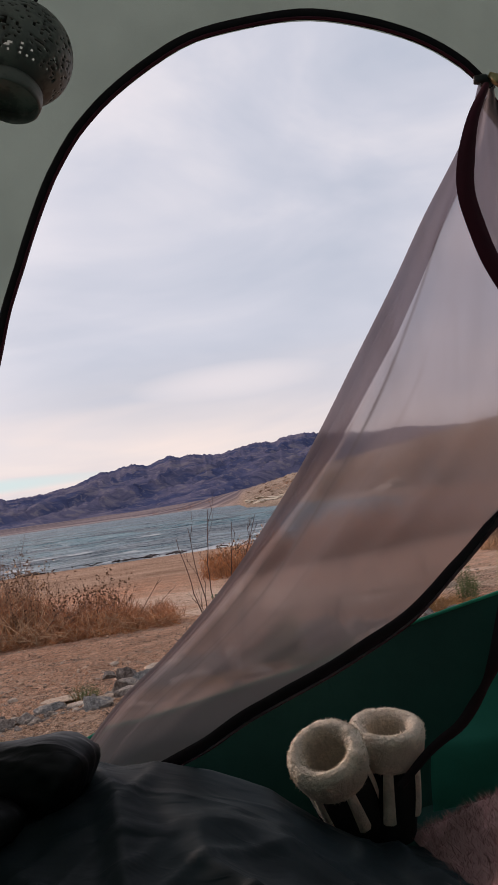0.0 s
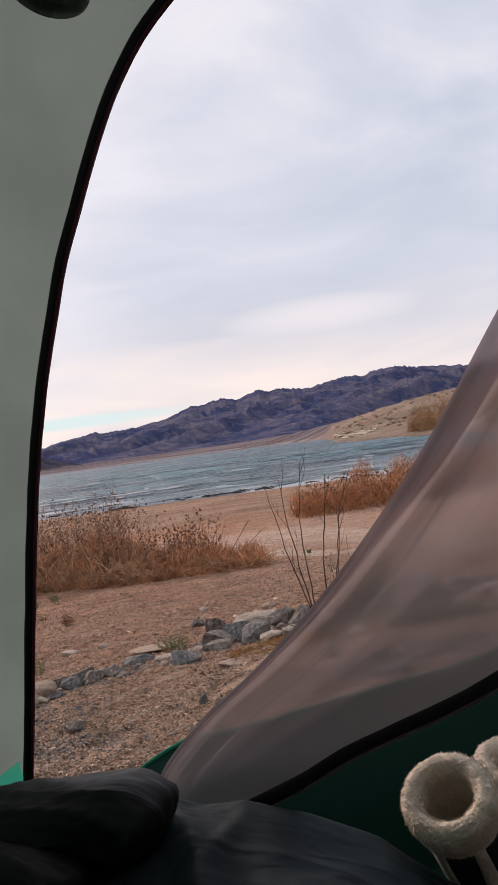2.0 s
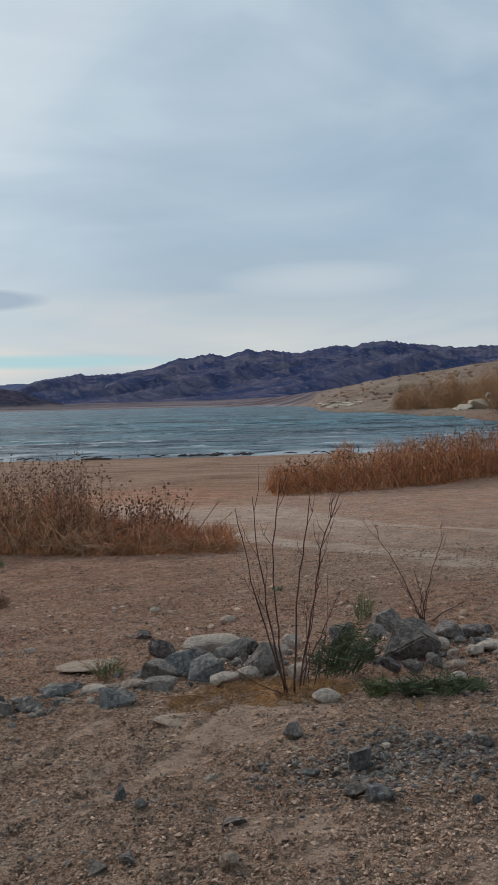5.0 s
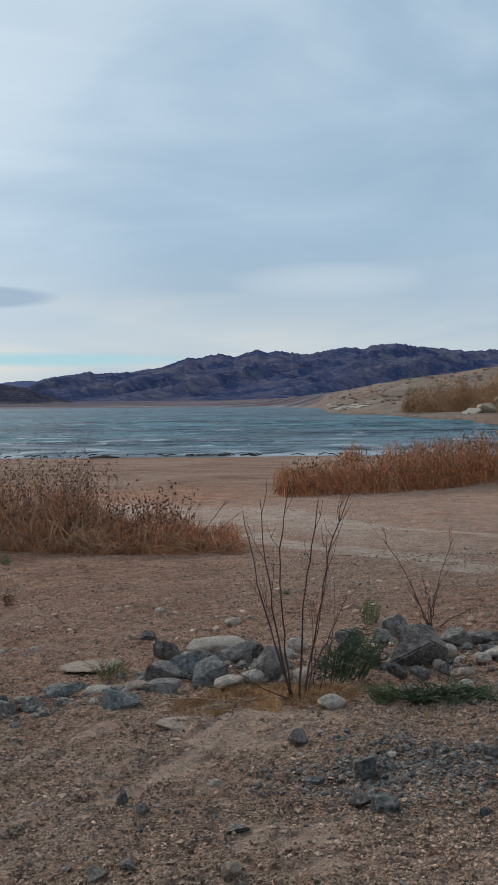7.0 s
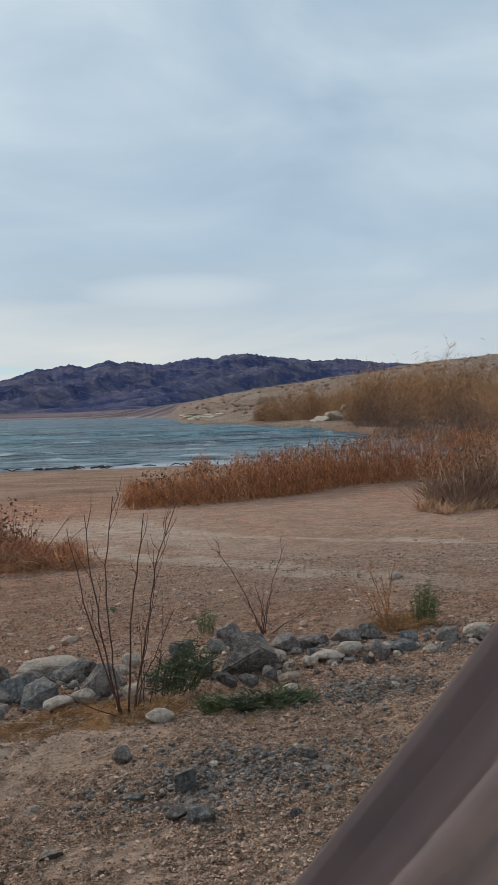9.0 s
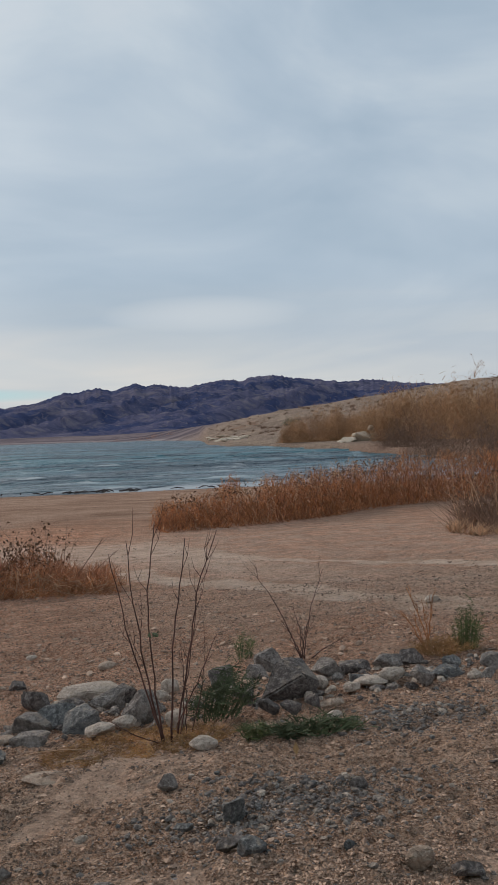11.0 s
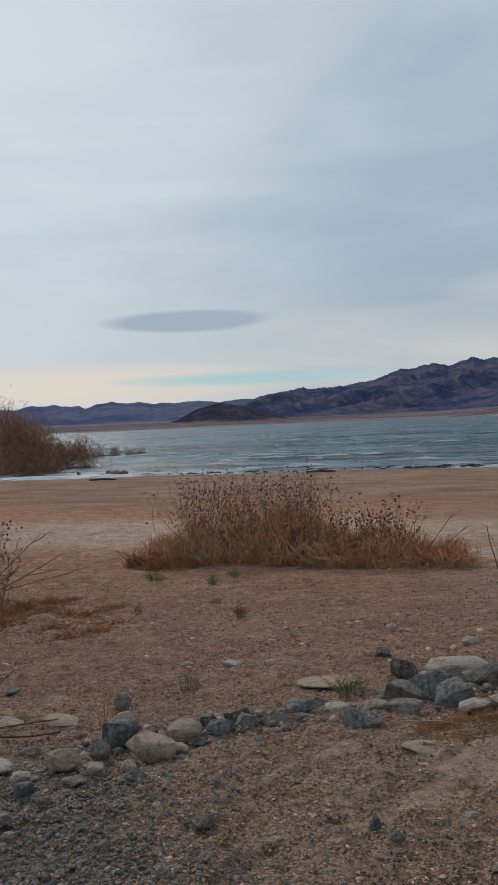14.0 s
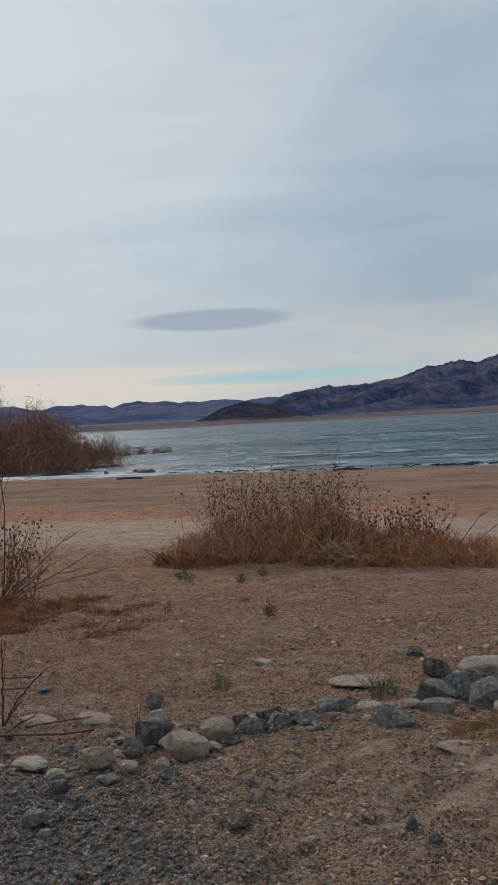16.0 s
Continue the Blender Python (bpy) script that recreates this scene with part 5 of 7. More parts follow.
# ---------------------------------------------------------------- stones
def rock_mesh(name, w, d, h, mat, seed, craggy=1.0):
    """A broken stone of width w, depth d and height h: flat fracture faces, worn edges, rough skin."""
    rnd = random.Random(seed)
    bm = bmesh.new()
    for _ in range(rnd.randint(11, 15) if craggy > 0.5 else 34):
        p = Vector((rnd.gauss(0, 1), rnd.gauss(0, 1), rnd.gauss(0, 1))).normalized()
        box = p / max(abs(p.x), abs(p.y), abs(p.z))
        bm.verts.new(p.lerp(box, 0.35 if craggy > 0.5 else 0.12) * rnd.uniform(0.86, 1.0))
    made = bmesh.ops.convex_hull(bm, input=bm.verts)
    loose = [g for g in made["geom_interior"] if isinstance(g, bmesh.types.BMVert)]
    bmesh.ops.delete(bm, geom=loose, context="VERTS")
    bmesh.ops.dissolve_limit(bm, angle_limit=radians(16), verts=bm.verts, edges=bm.edges)
    bmesh.ops.bevel(bm, geom=bm.edges[:], offset=0.06 if craggy > 0.5 else 0.16, segments=2, affect="EDGES", clamp_overlap=True)
    bmesh.ops.triangulate(bm, faces=bm.faces)
    for _ in range(2):
        wide = [e for e in bm.edges if e.calc_length() > 0.22]
        bmesh.ops.subdivide_edges(bm, edges=wide, cuts=1)
        bmesh.ops.triangulate(bm, faces=[f for f in bm.faces if len(f.verts) > 3])
    off = Vector((seed * 1.7, seed * 0.9, 0))
    lo = Vector([min(v.co[i] for v in bm.verts) for i in range(3)])
    hi = Vector([max(v.co[i] for v in bm.verts) for i in range(3)])
    for v in bm.verts:
        p = v.co + v.co.normalized() * craggy * (0.05 * noise.noise(v.co * 2.5 + off) + 0.035 * noise.noise(v.co * 7 + off))
        v.co = Vector([((p[i] - lo[i]) / (hi[i] - lo[i]) - 0.5) * size for i, size in enumerate((w, d, h))])
    me = bpy.data.meshes.new(name)
    bm.to_mesh(me)
    bm.free()
    me.materials.append(mat)
    me.polygons.foreach_set("use_smooth", [True] * len(me.polygons))
    me.set_sharp_from_angle(angle=radians(32))
    return me


# place, width, height, kind of stone
HEAP_MIDDLE = [
    (-0.40, 3.65, 0.143, 0.093, "d"), (-0.20, 3.75, 0.27, 0.070, "p"), (-0.26, 3.62, 0.112, 0.044, "d"), (-0.11, 3.50, 0.147, 0.091, "g"), (-0.04, 3.56, 0.115, 0.080, "d"),
    (0.04, 3.28, 0.145, 0.107, "g"), (-0.29, 3.37, 0.137, 0.080, "b"), (-0.19, 3.24, 0.145, 0.084, "b"), (-0.39, 3.34, 0.153, 0.069, "g"), (-0.37, 3.14, 0.141, 0.051, "g"),
    (-0.12, 3.14, 0.112, 0.040, "p"), (-0.03, 3.20, 0.088, 0.042, "p"), (0.16, 3.06, 0.075, 0.066, "p"), (0.16, 3.62, 0.078, 0.063, "p"), (-0.50, 2.97, 0.131, 0.056, "b"),
    (0.24, 2.75, 0.091, 0.044, "p"), (0.11, 3.50, 0.070, 0.05, "p"), (0.09, 3.12, 0.060, 0.04, "g"), (-0.48, 3.22, 0.092, 0.027, "t")]
HEAP_RIGHT = [
    (0.62, 3.77, 0.136, 0.10, "g"), (0.53, 3.58, 0.111, 0.075, "g"), (0.61, 3.27, 0.226, 0.134, "d"), (0.38, 3.55, 0.106, 0.094, "d"), (0.82, 3.44, 0.14, 0.090, "g"),
    (0.76, 3.32, 0.066, 0.050, "p"), (0.95, 3.50, 0.135, 0.055, "d"), (0.86, 3.20, 0.066, 0.037, "p"), (0.92, 3.30, 0.079, 0.040, "b"), (0.51, 3.09, 0.08, 0.047, "d"),
    (0.585, 3.05, 0.079, 0.040, "d"), (0.67, 3.06, 0.056, 0.047, "d"), (0.74, 3.03, 0.085, 0.029, "t"), (0.71, 2.87, 0.061, 0.030, "p"), (0.44, 3.30, 0.09, 0.06, "d")]
HEAP_FAR_RIGHT = [
    (1.10, 3.50, 0.131, 0.060, "g"), (0.95, 3.26, 0.131, 0.033, "p"), (1.05, 3.29, 0.126, 0.053, "p"), (1.21, 3.52, 0.108, 0.065, "d"), (1.13, 3.14, 0.093, 0.075, "g"),
    (1.26, 3.24, 0.137, 0.040, "b"), (1.34, 3.38, 0.076, 0.044, "b"), (1.34, 3.15, 0.060, 0.026, "p"), (1.41, 3.14, 0.071, 0.029, "g"), (1.47, 3.28, 0.10, 0.05, "g"),
    (1.62, 3.32, 0.12, 0.05, "p")]
HEAP_LEFT = [
    (-0.76, 3.16, 0.145, 0.056, "b"), (-0.83, 3.00, 0.09, 0.055, "g"), (-0.93, 2.97, 0.091, 0.057, "g"), (-0.70, 3.30, 0.074, 0.024, "g"), (-0.74, 3.03, 0.048, 0.035, "g"),
    (-0.63, 3.19, 0.098, 0.025, "p"), (-1.16, 2.63, 0.147, 0.078, "t"), (-1.35, 2.80, 0.128, 0.083, "b"), (-1.42, 3.00, 0.083, 0.068, "p"), (-1.29, 2.76, 0.053, 0.028, "p"),
    (-1.36, 2.65, 0.071, 0.055, "g"), (-1.45, 2.55, 0.133, 0.061, "t"), (-1.31, 2.51, 0.059, 0.028, "p"), (-1.13, 2.86, 0.135, 0.063, "t"), (-1.08, 2.99, 0.09, 0.049, "d"),
    (-0.98, 3.03, 0.11, 0.060, "d"), (-1.00, 2.89, 0.102, 0.058, "b"), (-1.05, 2.79, 0.061, 0.024, "b"), (-1.10, 2.72, 0.069, 0.027, "p"), (-1.18, 2.75, 0.040, 0.046, "g")]
LOOSE = [
    (-0.26, 2.68, 0.156, 0.021, "t"), (-0.75, 3.65, 0.26, 0.014, "t"), (-0.56, 4.16, 0.080, 0.045, "d"), (-0.14, 4.41, 0.10, 0.032, "t"), (0.11, 2.40, 0.058, 0.049, "g"),
    (0.27, 2.12, 0.055, 0.062, "b"), (0.14, 2.11, 0.048, 0.018, "b"), (0.24, 1.95, 0.070, 0.026, "d"), (0.285, 1.88, 0.068, 0.046, "b"), (-0.35, 2.07, 0.029, 0.042, "b"),
    (-1.56, 3.28, 0.074, 0.060, "g"), (-1.13, 2.41, 0.067, 0.040, "b"), (-1.33, 2.39, 0.082, 0.021, "g"), (-0.83, 2.34, 0.045, 0.034, "g"), (-1.72, 3.05, 0.17, 0.030, "t"),
    (-1.96, 3.02, 0.16, 0.030, "t"), (-1.36, 2.03, 0.094, 0.045, "g"), (-2.25, 3.55, 0.08, 0.03, "b")]
STRAY = [
    (0.50, 1.82, 0.029, 0.027, "b"), (-0.06, 1.66, 0.040, 0.026, "t"), (-0.05, 1.84, 0.054, 0.019, "g"), (-0.12, 2.15, 0.037, 0.015, "p"), (0.62, 2.20, 0.051, 0.024, "d"),
    (-0.29, 2.01, 0.035, 0.022, "g"), (-0.34, 1.68, 0.046, 0.024, "g"), (-0.28, 1.72, 0.036, 0.019, "g"), (0.62, 1.70, 0.061, 0.041, "t"), (0.70, 1.63, 0.066, 0.024, "d"),
    (-1.30, 1.97, 0.039, 0.022, "t"), (-1.68, 2.51, 0.122, 0.030, "p"), (-1.52, 2.40, 0.070, 0.034, "p"), (-1.45, 2.29, 0.059, 0.039, "b"), (-1.58, 4.15, 0.071, 0.018, "t"),
    (-1.32, 4.11, 0.092, 0.026, "p"), (-1.12, 4.09, 0.056, 0.029, "p"), (-1.01, 1.92, 0.042, 0.026, "g"), (-0.80, 2.07, 0.062, 0.030, "g"), (-1.20, 2.52, 0.053, 0.033, "p"),
    (1.90, 5.20, 0.10, 0.05, "p"), (-0.60, 5.00, 0.06, 0.03, "p")]
WORDS = {"d": "dark grey", "b": "blue-grey", "g": "grey", "p": "pale buff", "t": "tan"}


def build_rocks():
    k = 0
    for rows, group, where in ((HEAP_MIDDLE, "stones heaped in a row", "in the row of stones"), (HEAP_RIGHT, "stones heaped in a row", "in the row of stones"),
                               (HEAP_FAR_RIGHT, "stones heaped in a row", "in the row of stones"), (HEAP_LEFT, "stones heaped in a row", "in the row of stones"),
                               (LOOSE, "loose stones", "lying loose on the sand"), (STRAY, "loose stones", "lying loose on the sand")):
        for x, y, w, h, c in rows:
            k += 1
            rnd = random.Random(k * 7)
            lean = 3 if h < 0.3 * w else 9
            me = rock_mesh("rock", w * 1.06, w * rnd.uniform(0.66, 0.86), h * 1.25, M_STONE[c], k, {"p": 0.45, "t": 0.4}.get(c, 1.0))
            ob = part("rock", me, None, "", pose(x, y + w * 0.05, terrain(x, y) + h * 0.42, rnd.uniform(-lean, lean), rnd.uniform(-lean, lean), rnd.uniform(-20, 20)))
            shape = "flat" if h < 0.45 * w else "chunky" if h < 0.75 * w else "rounded"
            tagged(ob, f"{shape} {WORDS[c]} stone {where}", "stone", group)


build_rocks()


def scatter(name, spots, mat, label, seed, flat=0.6):
    """Small stones as one loose spread: spots of (x, y, size)."""
    rnd = random.Random(seed)
    s = Soup()
    t = (1 + 5 ** 0.5) / 2
    ico = [Vector(p).normalized() for p in ((-1, t, 0), (1, t, 0), (-1, -t, 0), (1, -t, 0), (0, -1, t), (0, 1, t), (0, -1, -t), (0, 1, -t), (t, 0, -1), (t, 0, 1), (-t, 0, -1), (-t, 0, 1))]
    fs = [(0, 11, 5), (0, 5, 1), (0, 1, 7), (0, 7, 10), (0, 10, 11), (1, 5, 9), (5, 11, 4), (11, 10, 2), (10, 7, 6), (7, 1, 8), (3, 9, 4), (3, 4, 2), (3, 2, 6), (3, 6, 8), (3, 8, 9), (4, 9, 5), (2, 4, 11), (6, 2, 10), (8, 6, 7), (9, 8, 1)]
    for x, y, r in spots:
        m = Euler((rnd.uniform(-0.4, 0.4), rnd.uniform(-0.4, 0.4), rnd.uniform(0, 6.3))).to_matrix()
        sx, sy, sz = r * rnd.uniform(0.7, 1.3), r * rnd.uniform(0.6, 1.1), r * flat * rnd.uniform(0.6, 1.3)
        c = Vector((x, y, lie(x, y) + sz * 0.35))
        s.add([c + m @ Vector((p.x * sx * rnd.uniform(0.75, 1.2), p.y * sy * rnd.uniform(0.75, 1.2), p.z * sz * rnd.uniform(0.8, 1.15))) for p in ico], fs)
    ob = part(name, s.mesh(name, [mat]))
    return tagged(ob, label, "gravel", kind="stuff")


def grains(name, spots, mat, label, seed, flat):
    """Fine angular grains as one spread; spots: rows of x, y, size."""
    rng = np.random.default_rng(seed)
    spots = np.array(spots)
    n = len(spots)
    octa = np.array([(1, 0, 0), (0, 1, 0), (-1, 0, 0), (0, -1, 0), (0, 0, 1), (0, 0, -1)], float)
    tri = np.array([(0, 1, 4), (1, 2, 4), (2, 3, 4), (3, 0, 4), (1, 0, 5), (2, 1, 5), (3, 2, 5), (0, 3, 5)])
    v = octa[None] * rng.uniform(0.55, 1.3, (n, 6, 1)) + rng.uniform(-0.3, 0.3, (n, 6, 3))
    v *= spots[:, 2][:, None, None] * np.stack([rng.uniform(0.7, 1.5, n), rng.uniform(0.6, 1.1, n), flat * rng.uniform(0.6, 1.4, n)], 1)[:, None, :]
    a = rng.uniform(0, 6.283, n)
    c, s = np.cos(a)[:, None], np.sin(a)[:, None]
    x, y = v[..., 0] * c - v[..., 1] * s, v[..., 0] * s + v[..., 1] * c
    z = np.array([lie(px, py) for px, py in spots[:, :2]])
    v = np.stack([x + spots[:, 0:1], y + spots[:, 1:2], v[..., 2] + z[:, None] + (spots[:, 2] * flat * 0.3)[:, None]], 2)
    faces = (tri[None] + 6 * np.arange(n)[:, None, None]).reshape(-1, 3)
    return tagged(part(name, mesh(name, v.reshape(-1, 3), faces, mat)), label, "gravel", kind="stuff")


def build_gravel():
    rnd = random.Random(21)
    near, crumbs, far = [], [], []
    for k in range(265000):
        y = 1.12 + 6.0 * rnd.random() ** 1.9
        x = rnd.uniform(-0.60, 0.60) * (y + 0.55)
        patch = sum(math.exp(-((x - gx) / rx) ** 2 - ((y - gy) / ry) ** 2) for gx, gy, rx, ry in GRAVELLY)
        bare = dust(x, y)
        rough = sstep(-0.25, 0.2, noise.noise((x * 1.6, y * 1.6, 9)) + 0.5 * noise.noise((x * 5, y * 5, 2)))
        size = 0.0013 + 0.0020 * rnd.random() + 0.0030 * rnd.random() ** 6
        if rnd.random() < (0.03 * rough + patch * 0.6) * (1 - 0.6 * bare):
            near.append((x, y, size * (1.1 + 1.3 * min(1, patch) * rnd.random() ** 3)))
        elif rnd.random() < (0.30 + 0.60 * rough) * (1 - 0.85 * bare):
            crumbs.append((x, y, size * (1.1 + 0.9 * rnd.random() ** 8)))
    lumps = []
    for _ in range(75000):
        y = 1.12 + 6.5 * rnd.random() ** 1.7
        x = rnd.uniform(-0.60, 0.60) * (y + 0.55)
        thick = noise.noise((x * 2.3, y * 2.3, 11)) + 0.6 * noise.noise((x * 6, y * 6, 3))
        if rnd.random() < (0.25 + 0.6 * sstep(-0.2, 0.4, thick)) * (1 - 0.9 * dust(x, y)):
            lumps.append((x, y, (0.0022 + 0.0045 * rnd.random() ** 3) * (0.8 + 0.12 * y)))
    grains("earth_lumps", lumps, M_LUMP, "small dark lumps of broken earth on the sand", 9, 0.7)
    grains("gravel", near, M_GRAVEL, "loose mixed grey gravel and pebbles on the sand", 1, 0.6)
    grains("soil_crumbs", crumbs, M_CRUMB, "crumbs of dry sandy soil covering the ground", 4, 0.62)
    big = []
    for _ in range(420):
        y = 1.2 + 4.0 * rnd.random() ** 1.5
        big.append((rnd.uniform(-0.6, 0.6) * (y + 0.5), y, rnd.uniform(0.006, 0.011)))
    for kind, word, count in (("g", "grey", 1500), ("b", "blue-grey", 1100), ("d", "dark grey", 2300), ("p", "pale buff", 260)):
        bed = []
        for _ in range(count):
            gx, gy, rx, ry = GRAVELLY[rnd.choice((0, 0, 0, 1, 2, 2, 2, 3) if kind in "gp" else (0, 0, 0, 0, 0, 0, 1, 1, 2, 3))]
            bed.append((rnd.gauss(gx, rx * 0.6), rnd.gauss(gy, ry * 0.6), 0.003 + 0.011 * rnd.random() ** 2.6))
        scatter("gravel_bed", bed, M_STONE[kind], f"bed of coarse {word} gravel on the sand", 8, 0.55)
    scatter("pebbles", big, M_STONE["g"], "scattered grey pebbles half sunk in the sand", 6, 0.55)
    for _ in range(5200):
        y = rnd.uniform(3.9, 15.0)
        x = rnd.uniform(-0.7, 0.5) * (y + 0.5)
        if rnd.random() < 0.45 + 0.5 * noise.noise((x * 0.8, y * 0.8, 2)):
            far.append((x, y, 0.004 + 0.016 * rnd.random() ** 3))
    scatter("scattered_pebbles", far, M_STONE["t"], "small tan pebbles scattered over the shore", 2, 0.5)
    clods = []
    for _ in range(9500):
        y = 3.4 + 12.0 * rnd.random() ** 1.4
        x = rnd.uniform(-0.7, 0.6) * (y + 0.5)
        if rnd.random() < 0.4 + 0.9 * noise.noise((x * 0.7, y * 0.7, 5)):
            clods.append((x, y, 0.004 + 0.020 * rnd.random() ** 3.5))
    scatter("soil_clods", clods, M_CRUMB, "dry sandy clods scattered over the shore", 12, 0.45)
    line = along([(-2.1, 2.5, 0), (-1.4, 2.75, 0), (-1.0, 2.95, 0), (-0.7, 3.1, 0), (-0.3, 3.4, 0), (0.2, 3.4, 0), (0.7, 3.35, 0), (1.1, 3.3, 0), (1.7, 3.3, 0)], 60)
    for kind, count, word in (("g", 300, "grey"), ("p", 220, "pale buff"), ("d", 220, "dark grey")):
        chips = []
        for _ in range(count):
            p = line[rnd.randrange(60)]
            chips.append((p.x + rnd.gauss(0, 0.07), p.y + rnd.gauss(0, 0.13), 0.007 + 0.022 * rnd.random() ** 2))
        scatter("rubble", chips, M_STONE[kind], f"small {word} rubble between the heaped stones", 3, 0.65)


build_gravel()

# ---------------------------------------------------------------- plants
def ground_at(x, y, lift=0.0):
    return Vector((x, y, terrain(x, y) + lift))


def stalk(s, rnd, foot, tip, r, twigs=0, bend=0.06, slot=0, sides=5):
    """One tapering stem with short side twigs."""
    foot, tip = Vector(foot), Vector(tip)
    d = tip - foot
    off = Vector((rnd.gauss(0, 1), rnd.gauss(0, 1), 0)) * d.length * bend
    pts = []
    for k in range(8):
        t = k / 7
        pts.append(foot + d * t + off * math.sin(math.pi * t) + Vector((rnd.gauss(0, 1), rnd.gauss(0, 1), 0)) * d.length * 0.003)
    s.tube(pts, [r * (1 - 0.75 * k / 7) for k in range(8)], sides, slot)
    for _ in range(twigs):
        k = rnd.randint(2, 6)
        p = pts[k]
        q = p + d.normalized() * d.length * rnd.uniform(0.08, 0.22) + Vector((rnd.gauss(0, 1), rnd.gauss(0, 1), rnd.uniform(-0.3, 0.3))) * d.length * 0.07
        s.tube([p, p.lerp(q, 0.5) + Vector((0, 0, -0.01 * d.length)), q], [r * 0.45, r * 0.35, r * 0.15], 4, slot)
    return pts


def feathery(s, rnd, centre, rx, ry, h, count, leaf, slot=0, lean=0.0, leaflets=7):
    """Low feathery green growth."""
    c = Vector(centre)
    for _ in range(count):
        a, q = rnd.uniform(0, 6.283), math.sqrt(rnd.random())
        f = c + Vector((math.cos(a) * q * rx * 0.7, math.sin(a) * q * ry * 0.7, 0))
        tip = c + Vector((math.cos(a) * q * rx * 1.15, math.sin(a) * q * ry * 1.15, h * (1.05 - 0.6 * q) * rnd.uniform(0.5, 1.1)))
        tip.x += lean * tip.z / h
        mid = f.lerp(tip, 0.5) + Vector((0, 0, h * 0.12))
        s.blade(f, mid, tip, leaf * 0.06, slot)
        for k in range(leaflets):
            t = (k + 1) / leaflets
            q = f.lerp(mid, t * 2) if t < 0.5 else mid.lerp(tip, t * 2 - 1)
            e = q + Vector((rnd.gauss(0, 1), rnd.gauss(0, 1), rnd.uniform(-0.2, 1.2))) * leaf * 0.9
            s.blade(q, q.lerp(e, 0.5) + Vector((0, 0, leaf * 0.1)), e, leaf * 0.055, slot)


def forked(s, rnd, pts, r, forks, spread=0.10, long=0.22):
    """A tapering stem along pts with thin twigs that fork upwards from it."""
    line = along(pts, 14)
    for k in range(1, 13):
        line[k] = line[k] + Vector((rnd.gauss(0, 0.0022), rnd.gauss(0, 0.0022), 0))
    s.tube(line, [r * (1.1 - 0.72 * k / 13) for k in range(14)], 6)
    whole = (line[-1] - line[0]).length
    for _ in range(forks):
        k = rnd.randint(4, 12)
        d = (line[k + 1] - line[k]).normalized()
        side = Vector((rnd.choice((-1, 1)) * rnd.uniform(0.5, 1.0), rnd.gauss(0, 0.5), 0))
        q = line[k] + d * whole * long * rnd.uniform(0.4, 1.0) + side * whole * spread * rnd.uniform(0.3, 1.0)
        m = line[k].lerp(q, 0.45) + side * whole * spread * 0.14
        s.tube([line[k], m, q], [r * 0.36, r * 0.28, r * 0.14], 4)
        if rnd.random() < 0.5:
            e = m + (q - m) * 0.6 + Vector((-side.x, side.y, 0.4)) * whole * spread * 0.35
            s.tube([m, m.lerp(e, 0.5), e], [r * 0.3, r * 0.22, r * 0.12], 4)


def build_stalk_weed():
    """Tall bare stems growing out of the row of stones."""
    rnd = random.Random(31)
    x, y = 0.14, 2.90
    thing = base("tall_weed", pose(x, y, terrain(x, y)), "tall bare red-brown weed stems among the stones", "weed")
    for pts, r, forks in (
            ([(-0.02, 0, -0.01), (-0.09, 0.01, 0.20), (-0.15, 0.02, 0.44), (-0.195, 0.02, 0.66)], 0.0034, 2),
            ([(-0.03, 0, -0.01), (-0.07, 0.03, 0.18), (-0.115, 0.04, 0.46), (-0.135, 0.05, 0.70)], 0.0036, 4),
            ([(-0.03, 0.01, -0.01), (-0.06, 0.0, 0.30), (-0.065, -0.01, 0.54), (-0.035, -0.02, 0.77)], 0.0036, 3),
            ([(0.0, 0.02, -0.01), (0.015, 0.03, 0.30), (0.045, 0.03, 0.52), (0.07, 0.03, 0.70)], 0.0038, 2),
            ([(0.02, 0.05, -0.01), (0.07, 0.06, 0.28), (0.115, 0.06, 0.52), (0.185, 0.06, 0.72)], 0.0036, 7),
            ([(0.03, 0.05, -0.01), (0.06, 0.08, 0.18), (0.10, 0.1, 0.40), (0.105, 0.1, 0.56)], 0.0024, 4),
            ([(0.02, 0.0, 0.06), (0.09, -0.02, 0.20), (0.165, -0.03, 0.37)], 0.0026, 3),
            ([(0.05, 0.04, 0.0), (0.055, 0.05, 0.16), (0.04, 0.05, 0.34)], 0.0020, 3),
            ([(0.07, 0.04, 0.0), (0.12, 0.05, 0.22), (0.13, 0.05, 0.42)], 0.0018, 2),
            ([(-0.02, -0.02, 0.0), (-0.12, -0.08, 0.06), (-0.22, -0.1, 0.13)], 0.0024, 1)):
        s = Soup()
        forked(s, rnd, pts, r, forks, 0.09, 0.24)
        part("stem", s.mesh("stem", [M_STALK], True), thing)
    s = Soup()
    for _ in range(7):
        s.leaf((-0.058 + rnd.gauss(0, 0.012), -0.01, 0.385 + rnd.gauss(0, 0.005)), 0.024)
    part("green_leaf", s.mesh("green_leaf", [M_GREENDARK]), thing, "small green leaf tuft")


build_stalk_weed()


